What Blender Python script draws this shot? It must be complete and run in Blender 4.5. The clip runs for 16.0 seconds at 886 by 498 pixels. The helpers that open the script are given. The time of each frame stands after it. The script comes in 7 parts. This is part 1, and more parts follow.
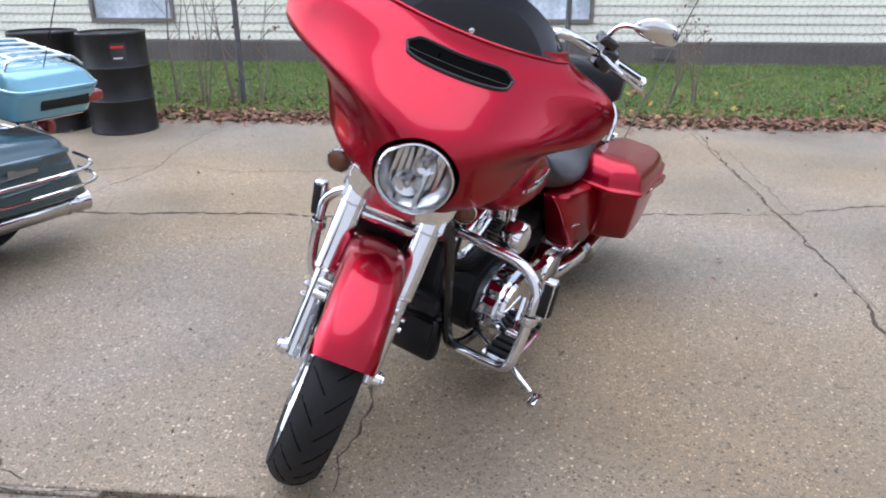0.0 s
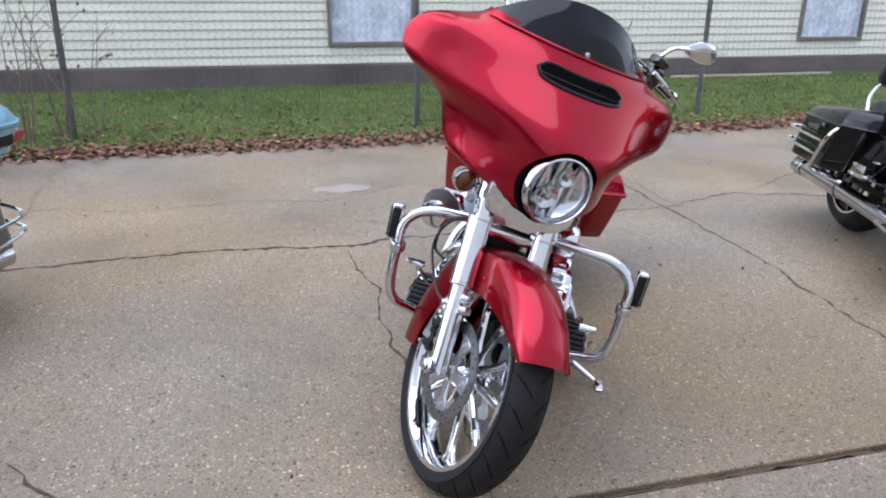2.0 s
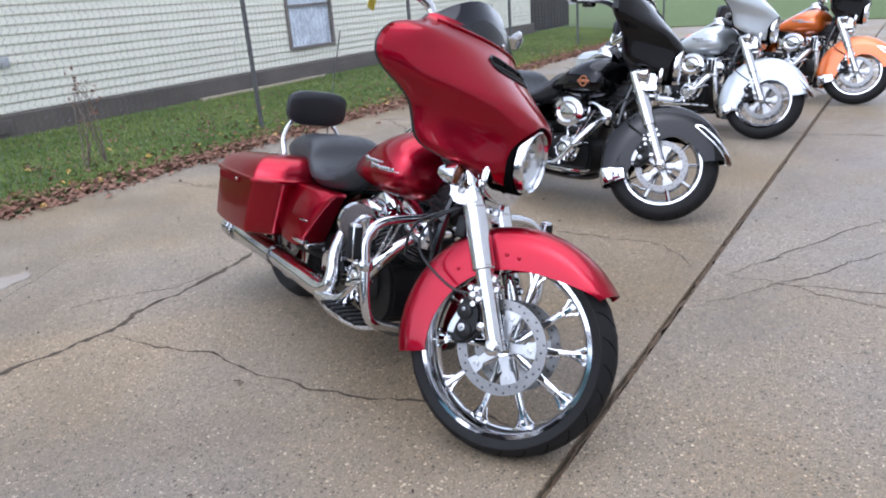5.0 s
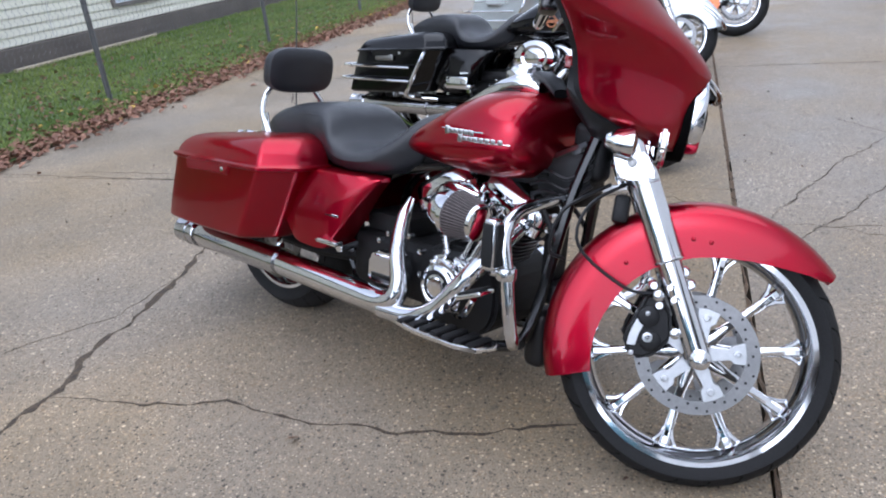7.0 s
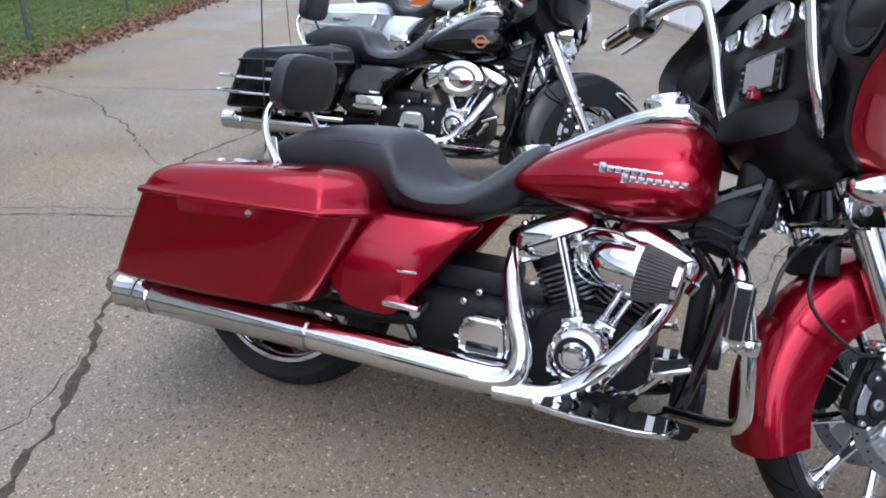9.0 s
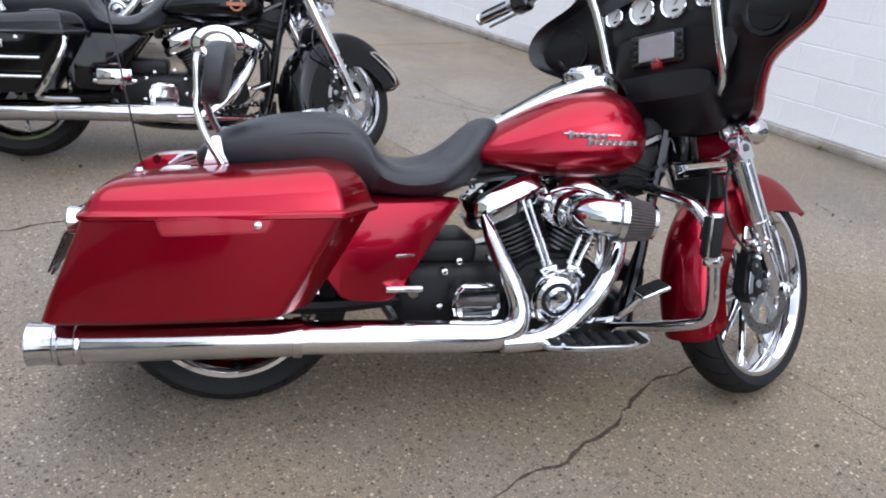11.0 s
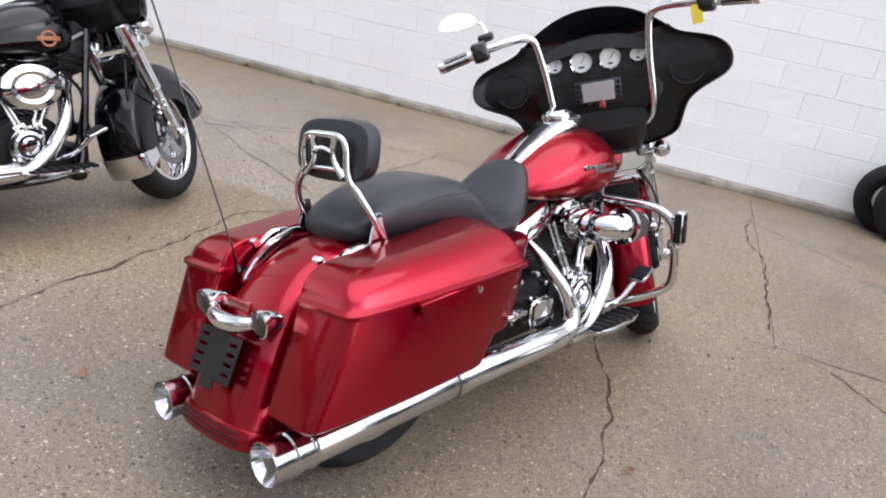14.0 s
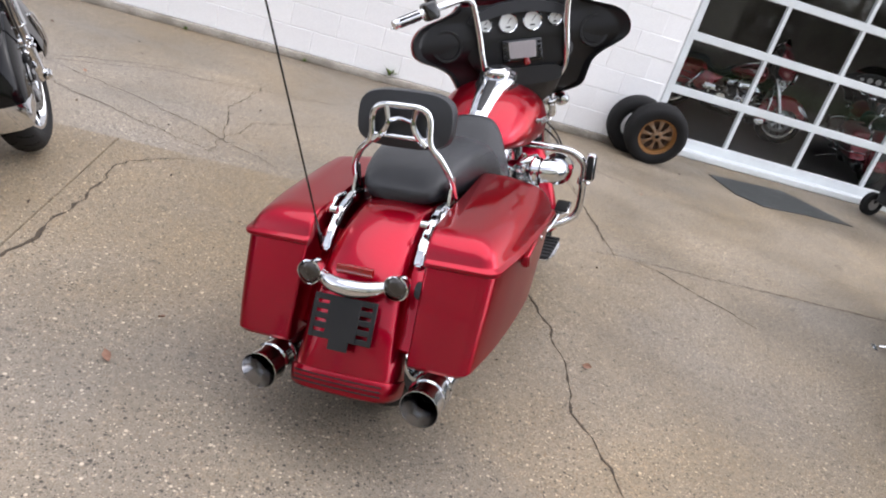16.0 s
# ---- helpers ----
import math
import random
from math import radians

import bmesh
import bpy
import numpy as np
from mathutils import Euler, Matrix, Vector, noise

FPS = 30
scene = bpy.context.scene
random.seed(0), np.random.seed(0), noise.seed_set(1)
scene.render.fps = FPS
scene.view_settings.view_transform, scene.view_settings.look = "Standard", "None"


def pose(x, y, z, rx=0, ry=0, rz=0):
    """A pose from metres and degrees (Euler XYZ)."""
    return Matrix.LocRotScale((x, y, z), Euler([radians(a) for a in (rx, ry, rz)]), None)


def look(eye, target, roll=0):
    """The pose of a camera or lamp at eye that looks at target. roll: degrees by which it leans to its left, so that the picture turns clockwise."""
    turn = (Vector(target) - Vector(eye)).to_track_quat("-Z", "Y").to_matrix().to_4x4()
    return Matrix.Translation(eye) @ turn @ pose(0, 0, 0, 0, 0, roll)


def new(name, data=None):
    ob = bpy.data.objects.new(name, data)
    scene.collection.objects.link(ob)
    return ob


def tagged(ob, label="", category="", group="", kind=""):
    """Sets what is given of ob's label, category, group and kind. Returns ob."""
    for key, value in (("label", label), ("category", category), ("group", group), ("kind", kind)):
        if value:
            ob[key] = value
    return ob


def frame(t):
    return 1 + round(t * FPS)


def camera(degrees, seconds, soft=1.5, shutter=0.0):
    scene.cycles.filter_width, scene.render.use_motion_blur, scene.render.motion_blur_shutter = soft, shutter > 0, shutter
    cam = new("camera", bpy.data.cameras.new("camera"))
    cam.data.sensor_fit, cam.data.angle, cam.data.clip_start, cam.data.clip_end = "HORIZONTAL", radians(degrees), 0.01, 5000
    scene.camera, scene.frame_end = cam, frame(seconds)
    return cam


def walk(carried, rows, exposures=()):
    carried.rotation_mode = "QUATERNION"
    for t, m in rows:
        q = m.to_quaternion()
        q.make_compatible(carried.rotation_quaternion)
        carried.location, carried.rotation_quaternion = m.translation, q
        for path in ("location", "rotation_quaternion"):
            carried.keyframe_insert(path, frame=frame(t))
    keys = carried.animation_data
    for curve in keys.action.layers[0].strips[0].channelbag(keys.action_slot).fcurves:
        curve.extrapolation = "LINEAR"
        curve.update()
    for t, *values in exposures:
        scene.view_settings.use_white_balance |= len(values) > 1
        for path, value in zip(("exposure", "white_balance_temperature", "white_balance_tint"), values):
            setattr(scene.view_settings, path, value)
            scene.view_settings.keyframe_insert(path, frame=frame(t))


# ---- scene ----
cam = camera(62.6, 16.0, 2.0)
PATH = [
    (0, (2.77, 1.338, 1.336), (1.264, 0.244, 0.604), -0.2),
    (0.5, (2.912, 1.132, 1.355), (1.34, 0.137, 0.621), 0.8),
    (1, (3.145, 0.962, 1.363), (1.453, 0.155, 0.664), 0.8),
    (1.5, (3.26, 0.768, 1.351), (1.509, 0.095, 0.658), 0.9),
    (2, (3.314, 0.502, 1.357), (1.512, -0.038, 0.677), 0.4),
    (2.5, (3.434, 0.231, 1.356), (1.57, -0.069, 0.696), -0.3),
    (3, (3.503, 0.011, 1.372), (1.62, -0.042, 0.699), -0.9),
    (3.5, (3.435, -0.238, 1.367), (1.558, -0.155, 0.684), -2.4),
    (4, (3.395, -0.474, 1.371), (1.539, -0.148, 0.698), -2.4),
    (4.2, (3.398, -0.586, 1.373), (1.57, -0.087, 0.731), -2.6),
    (6.3, (2.735, -1.327, 1.33), (1.221, -0.288, 0.537), -4.5),
    (6.5, (2.621, -1.346, 1.329), (1.171, -0.256, 0.486), -5.3),
    (7, (2.328, -1.388, 1.344), (0.925, -0.223, 0.524), -5.6),
    (7.5, (2.071, -1.5, 1.328), (0.733, -0.25, 0.524), -3.6),
    (8, (1.82, -1.606, 1.324), (0.689, -0.213, 0.441), -1.6),
    (8.5, (1.513, -1.616, 1.319), (0.523, -0.112, 0.448), -0.9),
    (9, (1.27, -1.672, 1.302), (0.411, -0.053, 0.501), 1.5),
    (9.5, (1.056, -1.759, 1.321), (0.505, -0.02, 0.501), 3.2),
    (9.7, (0.961, -1.779, 1.315), (0.527, -0.019, 0.471), 4.2),
    (11.8, (-0.059, -1.978, 1.419), (0.43, -0.242, 0.554), 5.9),
    (12, (-0.152, -1.962, 1.433), (0.399, -0.241, 0.576), 6.2),
    (12.5, (-0.442, -1.963, 1.438), (0.33, -0.311, 0.618), 6.9),
    (13, (-0.677, -1.934, 1.445), (0.287, -0.368, 0.659), 6.5),
    (13.5, (-0.935, -1.705, 1.422), (0.171, -0.229, 0.648), 7.8),
    (14, (-1.146, -1.548, 1.435), (0.128, -0.213, 0.664), 10.9),
    (14.5, (-1.432, -1.434, 1.461), (0.083, -0.359, 0.72), 12.8),
    (15, (-1.622, -1.271, 1.429), (0.018, -0.362, 0.732), 14.8),
    (15.5, (-1.777, -1.035, 1.434), (-0.087, -0.258, 0.698), 16.5),
    (16, (-1.953, -0.851, 1.407), (-0.217, -0.246, 0.617), 17.7),
]
EXPOSURES = [(0, 1.8, 5650, 15), (1.5, 1.54, 5620, 15), (3.5, 1.53, 5630, 15), (6.5, 1.46, 5580, 14), (9.0, 1.36, 5550, 13), (12.5, 1.43, 6100, 14), (14, 1.52, 6250, 15), (16, 1.6, 6300, 15)]
walk(cam, [(t, look(eye, target, roll)) for t, eye, target, roll in PATH], EXPOSURES)

# ---- world, sun, exposure ----
world = bpy.data.worlds.new("overcast_sky")
scene.world = world
world.use_nodes = True
wn, wl = world.node_tree.nodes, world.node_tree.links
sky = wn.new("ShaderNodeTexSky")
sky.sky_type = "NISHITA"
sky.sun_disc = False
sky.sun_elevation, sky.sun_rotation = radians(48), radians(150)
sky.air_density, sky.dust_density, sky.ozone_density = 1.0, 1.5, 1.0
grey = wn.new("ShaderNodeHueSaturation")
grey.inputs["Saturation"].default_value = 0.22
wl.new(sky.outputs["Color"], grey.inputs["Color"])
wl.new(grey.outputs["Color"], wn["Background"].inputs["Color"])
wn["Background"].inputs["Strength"].default_value = 0.13

sun_data = bpy.data.lights.new("sun", "SUN")
sun_data.energy, sun_data.angle, sun_data.color = 0.85, radians(70), (1.0, 0.985, 0.97)
sun = new("sun", sun_data)
sun.matrix_world = look((0, 0, 30), (3, -4, 0))

# ---- materials ----
def material(name, base, rough=0.5, metal=0.0, vary=0.12, scale=6.0, fine=120.0, bump=0.0, second=None, coat=0.0,
             rough_vary=0.1, spec=0.5, per_piece=0.0, stain=0.0, stain_color=(0.05, 0.04, 0.03)):
    """A surface with broad variation (scale), fine grain (fine), optional second colour, stains, clear coat and relief."""
    m = bpy.data.materials.new(name)
    m.use_nodes = True
    n, l = m.node_tree.nodes, m.node_tree.links
    p = n["Principled BSDF"]
    tc = n.new("ShaderNodeTexCoord")
    big, small = n.new("ShaderNodeTexNoise"), n.new("ShaderNodeTexNoise")
    big.inputs["Scale"].default_value, big.inputs["Detail"].default_value = scale, 5
    small.inputs["Scale"].default_value, small.inputs["Detail"].default_value = fine, 3
    l.new(tc.outputs["Object"], big.inputs["Vector"]), l.new(tc.outputs["Object"], small.inputs["Vector"])
    both = n.new("ShaderNodeMath")
    both.operation = "ADD"
    l.new(big.outputs["Fac"], both.inputs[0]), l.new(small.outputs["Fac"], both.inputs[1])
    ramp = n.new("ShaderNodeMapRange")
    ramp.inputs["From Min"].default_value, ramp.inputs["From Max"].default_value = 0.65, 1.35
    l.new(both.outputs[0], ramp.inputs["Value"])
    mix = n.new("ShaderNodeMix")
    mix.data_type = "RGBA"
    lo = tuple(c * (1 - vary) for c in base)
    hi = second or tuple(min(1, c * (1 + vary)) for c in base)
    mix.inputs["A"].default_value, mix.inputs["B"].default_value = (*lo, 1), (*hi, 1)
    l.new(ramp.outputs["Result"], mix.inputs["Factor"])
    out = mix.outputs["Result"]
    if stain:
        st = n.new("ShaderNodeTexNoise")
        st.inputs["Scale"].default_value, st.inputs["Detail"].default_value = scale * 0.35, 6
        l.new(tc.outputs["Object"], st.inputs["Vector"])
        sr = n.new("ShaderNodeMapRange")
        sr.inputs["From Min"].default_value, sr.inputs["From Max"].default_value = 0.5, 0.75
        sr.inputs["To Max"].default_value = stain
        l.new(st.outputs["Fac"], sr.inputs["Value"])
        sm = n.new("ShaderNodeMix")
        sm.data_type = "RGBA"
        sm.inputs["B"].default_value = (*stain_color, 1)
        l.new(sr.outputs["Result"], sm.inputs["Factor"]), l.new(out, sm.inputs["A"])
        out = sm.outputs["Result"]
    if per_piece:
        info, hs = n.new("ShaderNodeObjectInfo"), n.new("ShaderNodeHueSaturation")
        pr = n.new("ShaderNodeMapRange")
        pr.inputs["To Min"].default_value, pr.inputs["To Max"].default_value = 1 - per_piece, 1 + per_piece
        l.new(info.outputs["Random"], pr.inputs["Value"]), l.new(pr.outputs["Result"], hs.inputs["Value"])
        l.new(out, hs.inputs["Color"])
        out = hs.outputs["Color"]
    l.new(out, p.inputs["Base Color"])
    rr = n.new("ShaderNodeMapRange")
    rr.inputs["To Min"].default_value, rr.inputs["To Max"].default_value = max(0.02, rough - rough_vary), min(1, rough + rough_vary)
    l.new(big.outputs["Fac"], rr.inputs["Value"]), l.new(rr.outputs["Result"], p.inputs["Roughness"])
    p.inputs["Metallic"].default_value, p.inputs["Specular IOR Level"].default_value = metal, spec
    p.inputs["Coat Weight"].default_value, p.inputs["Coat Roughness"].default_value = coat, 0.04
    if bump:
        b = n.new("ShaderNodeBump")
        b.inputs["Strength"].default_value, b.inputs["Distance"].default_value = bump, 0.01
        l.new(small.outputs["Fac"], b.inputs["Height"]), l.new(b.outputs["Normal"], p.inputs["Normal"])
    return m


def concrete_material(name, paste, wet=0.25, seed=0.0):
    """Worn exposed-aggregate concrete: grey-tan paste, light and dark pebbles of two sizes, damp patches and stains."""
    m = bpy.data.materials.new(name)
    m.use_nodes = True
    n, l = m.node_tree.nodes, m.node_tree.links
    p = n["Principled BSDF"]
    tc = n.new("ShaderNodeTexCoord")
    bent = n.new("ShaderNodeVectorMath")
    bent.operation = "ADD"
    bent.inputs[1].default_value = (seed, seed * 2, 0)
    l.new(tc.outputs["Object"], bent.inputs[0])
    where = bent.outputs[0]

    def noise(scale, detail, rough=0.55):
        t = n.new("ShaderNodeTexNoise")
        t.inputs["Scale"].default_value, t.inputs["Detail"].default_value, t.inputs["Roughness"].default_value = scale, detail, rough
        l.new(where, t.inputs["Vector"])
        return t.outputs["Fac"]

    def spread(value, f0, f1, t0, t1):
        r = n.new("ShaderNodeMapRange")
        for key, v in (("From Min", f0), ("From Max", f1), ("To Min", t0), ("To Max", t1)):
            r.inputs[key].default_value = v
        l.new(value, r.inputs["Value"])
        return r.outputs["Result"]

    def blend(fac, a, b):
        q = n.new("ShaderNodeMix")
        q.data_type = "RGBA"
        for key, v in (("Factor", fac), ("A", a), ("B", b)):
            if isinstance(v, tuple):
                q.inputs[key].default_value = (*v, 1)
            else:
                l.new(v, q.inputs[key])
        return q.outputs["Result"]

    fine, grain, worn, stain = noise(260, 3, 0.7), noise(46, 6, 0.65), noise(1.1, 7), noise(0.45, 5)
    out = blend(spread(fine, 0.32, 0.68, 0, 1), tuple(c * 0.58 for c in paste), tuple(c * 1.42 for c in paste))
    for scale, reach in ((210.0, 0.50), (118.0, 0.46), (64.0, 0.36)):
        vor = n.new("ShaderNodeTexVoronoi")
        vor.inputs["Scale"].default_value = scale
        l.new(where, vor.inputs["Vector"])
        sep = n.new("ShaderNodeSeparateColor")
        l.new(vor.outputs["Color"], sep.inputs["Color"])
        stones = n.new("ShaderNodeValToRGB")
        stones.color_ramp.interpolation = "CONSTANT"
        tones = ((0.0, 0.26, 1.0), (0.13, 0.52, 0.95), (0.34, 0.88, 0.82), (0.55, 1.08, 0.95), (0.76, 1.5, 0.86), (0.92, 2.35, 0.95))
        while len(stones.color_ramp.elements) < len(tones):
            stones.color_ramp.elements.new(0.5)
        for e, (at, v, warm) in zip(stones.color_ramp.elements, tones):
            e.position, e.color = at, (min(1, paste[0] * v), paste[1] * v * (0.5 + 0.5 * warm), paste[2] * v * warm, 1)
        l.new(sep.outputs["Red"], stones.inputs["Fac"])
        size = n.new("ShaderNodeMath")
        size.operation = "MULTIPLY"
        l.new(spread(sep.outputs["Green"], 0, 1, 0.15, 1.0), size.inputs[0])
        size.inputs[1].default_value = reach
        gap = n.new("ShaderNodeMath")
        gap.operation = "SUBTRACT"
        l.new(vor.outputs["Distance"], gap.inputs[0]), l.new(size.outputs[0], gap.inputs[1])
        out = blend(spread(gap.outputs[0], -0.02, 0.08, 0, 1), stones.outputs["Color"], out)
    hs = n.new("ShaderNodeHueSaturation")
    l.new(spread(worn, 0.3, 0.7, 0.76, 1.17), hs.inputs["Value"]), l.new(spread(stain, 0.35, 0.65, 0.75, 1.35), hs.inputs["Saturation"]), l.new(out, hs.inputs["Color"])
    hs2 = n.new("ShaderNodeHueSaturation")
    l.new(spread(grain, 0.3, 0.7, 0.86, 1.14), hs2.inputs["Value"]), l.new(hs.outputs["Color"], hs2.inputs["Color"])
    spots = n.new("ShaderNodeTexVoronoi")
    spots.inputs["Scale"].default_value = 5.5
    l.new(where, spots.inputs["Vector"])
    out = blend(spread(spots.outputs["Distance"], 0.04, 0.10, 0.5, 0.0), hs2.outputs["Color"], (0.05, 0.045, 0.04))
    l.new(out, p.inputs["Base Color"])
    p.inputs["Specular IOR Level"].default_value = 0.36
    l.new(spread(worn, 0.35, 0.65, 0.66 - wet, 0.78), p.inputs["Roughness"])
    bump = n.new("ShaderNodeBump")
    bump.inputs["Strength"].default_value, bump.inputs["Distance"].default_value = 0.5, 0.004
    l.new(fine, bump.inputs["Height"])
    l.new(bump.outputs["Normal"], p.inputs["Normal"])
    return m


CONCRETE = concrete_material("aggregate_concrete", (0.212, 0.176, 0.130))
CONCRETE_AISLE = concrete_material("aggregate_concrete_aisle", (0.218, 0.184, 0.141), 0.32, 13.0)
CRACK = material("crack_dirt", (0.035, 0.028, 0.022), 0.9, vary=0.5, scale=30, second=(0.09, 0.065, 0.04), bump=0.5)
EARTH = material("earth", (0.09, 0.07, 0.05), 0.95, vary=0.4, scale=3, bump=0.6)
RED = material("candy_red_paint", (0.310, 0.0015, 0.016), 0.31, 0.88, vary=0.08, scale=3, fine=1500, coat=0.58, rough_vary=0.05)
RED.node_tree.nodes["Principled BSDF"].inputs["Specular Tint"].default_value = (0.50, 0.02, 0.07, 1)
RED.node_tree.nodes["Principled BSDF"].inputs["Coat IOR"].default_value = 1.5
RED.node_tree.nodes["Principled BSDF"].inputs["Coat Roughness"].default_value = 0.06
CHROME = material("chrome", (0.70, 0.71, 0.73), 0.05, 1.0, vary=0.04, scale=9, rough_vary=0.03)
# Darker copy of CHROME: dimmer reflections on the exhaust are in the colour.
EXHAUST = material("dimmed_exhaust_chrome", (0.52, 0.52, 0.53), 0.10, 1.0, vary=0.10, scale=7, rough_vary=0.10)
STEEL = material("brushed_steel", (0.30, 0.30, 0.295), 0.34, 1.0, vary=0.12, scale=20, fine=400, rough_vary=0.1)
RUBBER = material("tyre_rubber", (0.009, 0.009, 0.0095), 0.75, spec=0.3, vary=0.35, scale=14, fine=200, bump=0.15)
LEATHER = material("black_vinyl", (0.014, 0.0152, 0.0185), 0.35, spec=0.5, vary=0.3, scale=10, fine=520, bump=0.25)
PLASTIC = material("black_plastic", (0.009, 0.009, 0.0105), 0.36, spec=0.40, vary=0.25, scale=8, fine=300, bump=0.08)
GLOSS_BLACK = material("gloss_black", (0.004, 0.004, 0.0045), 0.16, vary=0.2, scale=8, coat=0.4, rough_vary=0.05)
CAST_BLACK = material("black_engine_metal", (0.007, 0.007, 0.0075), 0.5, 0.2, spec=0.35, vary=0.35, scale=20, fine=260, bump=0.2)
FIN = material("fin_edge", (0.13, 0.13, 0.135), 0.34, 0.9, vary=0.25, scale=20)
WHITE_DIAL = material("dial_face", (0.66, 0.68, 0.66), 0.4, vary=0.05)
SCREEN = material("display_glass", (0.30, 0.28, 0.29), 0.12, vary=0.08, scale=4, coat=0.6)
SMOKED = material("smoked_lens", (0.03, 0.025, 0.022), 0.12, vary=0.1, coat=0.6)
AMBER = material("amber_lens", (0.10, 0.026, 0.006), 0.12, vary=0.15, coat=0.4)
DISC_STEEL = material("brake_disc_steel", (0.22, 0.22, 0.22), 0.36, 0.9, vary=0.12, scale=30)
CARRIER = material("satin_alloy", (0.46, 0.47, 0.48), 0.34, 0.85, vary=0.08, scale=20)
RED_LENS = material("red_lens", (0.22, 0.004, 0.005), 0.14, vary=0.15, coat=0.8)
PLEAT = material("filter_pleat", (0.085, 0.070, 0.068), 0.7, vary=0.3, scale=40)
FILTER = material("filter_gauze", (0.035, 0.028, 0.027), 0.85, vary=0.4, scale=40)
# Near-black that puts the shade of recesses and grooves into the colour.
SHADE_BLACK = material("recess_shade_black", (0.002, 0.002, 0.002), 0.95, spec=0.05)
REFLECTOR = material("lamp_reflector", (0.62, 0.63, 0.65), 0.20, 1.0, vary=0.06, scale=40)
BADGE_ORANGE = material("orange_emblem", (0.34, 0.13, 0.06), 0.4, 0.3, vary=0.2, scale=60)
YELLOW = material("yellow_tag", (0.72, 0.55, 0.02), 0.55, vary=0.08)
TINT = bpy.data.materials.new("tinted_acrylic")
TINT.use_nodes = True
_p = TINT.node_tree.nodes["Principled BSDF"]
_p.inputs["Base Color"].default_value, _p.inputs["Roughness"].default_value = (0.004, 0.004, 0.006, 1), 0.06
_p.inputs["Transmission Weight"].default_value, _p.inputs["IOR"].default_value = 0.12, 1.4
GLASS = bpy.data.materials.new("clear_glass")
GLASS.use_nodes = True
_p = GLASS.node_tree.nodes["Principled BSDF"]
_p.inputs["Base Color"].default_value, _p.inputs["Roughness"].default_value = (0.95, 0.97, 0.97, 1), 0.02
_p.inputs["Transmission Weight"].default_value, _p.inputs["IOR"].default_value = 1.0, 1.3
CLEAR = bpy.data.materials.new("thin_clear_glass")
CLEAR.use_nodes = True
_p = CLEAR.node_tree.nodes["Principled BSDF"]
_p.inputs["Base Color"].default_value, _p.inputs["Roughness"].default_value = (0.98, 0.99, 0.99, 1), 0.01
_p.inputs["Transmission Weight"].default_value, _p.inputs["IOR"].default_value = 1.0, 1.08
PAINTS = {}


def paint(name, color, metal=0.5, rough=0.3, coat=1.0, spec=0.5):
    if name not in PAINTS:
        PAINTS[name] = material(name, color, rough, metal, vary=0.08, scale=3, fine=1500, coat=coat, rough_vary=0.05, spec=spec)
    return PAINTS[name]


# ---- mesh tools ----
def part(name, bm, mat, parent=None, label="", matrix=None, smooth=40):
    """Links a bmesh as one mesh object under a thing or a part."""
    me = bpy.data.meshes.new(name)
    bmesh.ops.recalc_face_normals(bm, faces=bm.faces)
    bm.to_mesh(me)
    bm.free()
    me.materials.append(mat)
    if smooth:
        me.shade_smooth()
        me.set_sharp_from_angle(angle=radians(smooth))
    ob = new(name, me)
    if parent:
        ob.parent = parent
    if matrix is not None:
        ob.matrix_basis = matrix
    if label:
        ob["label"] = label
    return ob


def thing(name, label, category, matrix=None, group="", kind=""):
    ob = new(name)
    ob.empty_display_size = 0.1
    if matrix is not None:
        ob.matrix_basis = matrix
    return tagged(ob, label, category, group, kind)


def join(*bms):
    """All bmeshes in one."""
    out = bms[0]
    for b in bms[1:]:
        me = bpy.data.meshes.new("tmp")
        b.to_mesh(me)
        out.from_mesh(me)
        bpy.data.meshes.remove(me)
        b.free()
    return out


def moved(bm, m):
    bmesh.ops.transform(bm, matrix=m, verts=bm.verts)
    return bm


def box(sx, sy, sz, at=(0, 0, 0), bevel=0.0, seg=2):
    bm = bmesh.new()
    bmesh.ops.create_cube(bm, size=1, matrix=Matrix.LocRotScale(at, None, (sx, sy, sz)))
    if bevel:
        bmesh.ops.bevel(bm, geom=bm.edges[:], offset=bevel, segments=seg, affect="EDGES", profile=0.5, clamp_overlap=True)
    return bm


def loft(rings, closed=True, caps=True):
    """A skin over rings of equally many points."""
    bm = bmesh.new()
    vs = [[bm.verts.new(p) for p in ring] for ring in rings]
    k = len(vs[0])
    for a, b in zip(vs, vs[1:]):
        for i in range(k if closed else k - 1):
            j = (i + 1) % k
            bm.faces.new((a[i], a[j], b[j], b[i]))
    if caps and closed:
        bm.faces.new(vs[0][::-1])
        bm.faces.new(vs[-1])
    return bm


def spline(points, steps=6):
    """Catmull-Rom through points."""
    ps = [Vector(p) for p in points]
    ps = [2 * ps[0] - ps[1], *ps, 2 * ps[-1] - ps[-2]]
    out = []
    for a, b, c, d in zip(ps, ps[1:], ps[2:], ps[3:]):
        for i in range(steps):
            t = i / steps
            out.append(0.5 * (2 * b + (c - a) * t + (2 * a - 5 * b + 4 * c - d) * t * t + (3 * b - a - 3 * c + d) * t ** 3))
    return out + [ps[-2]]


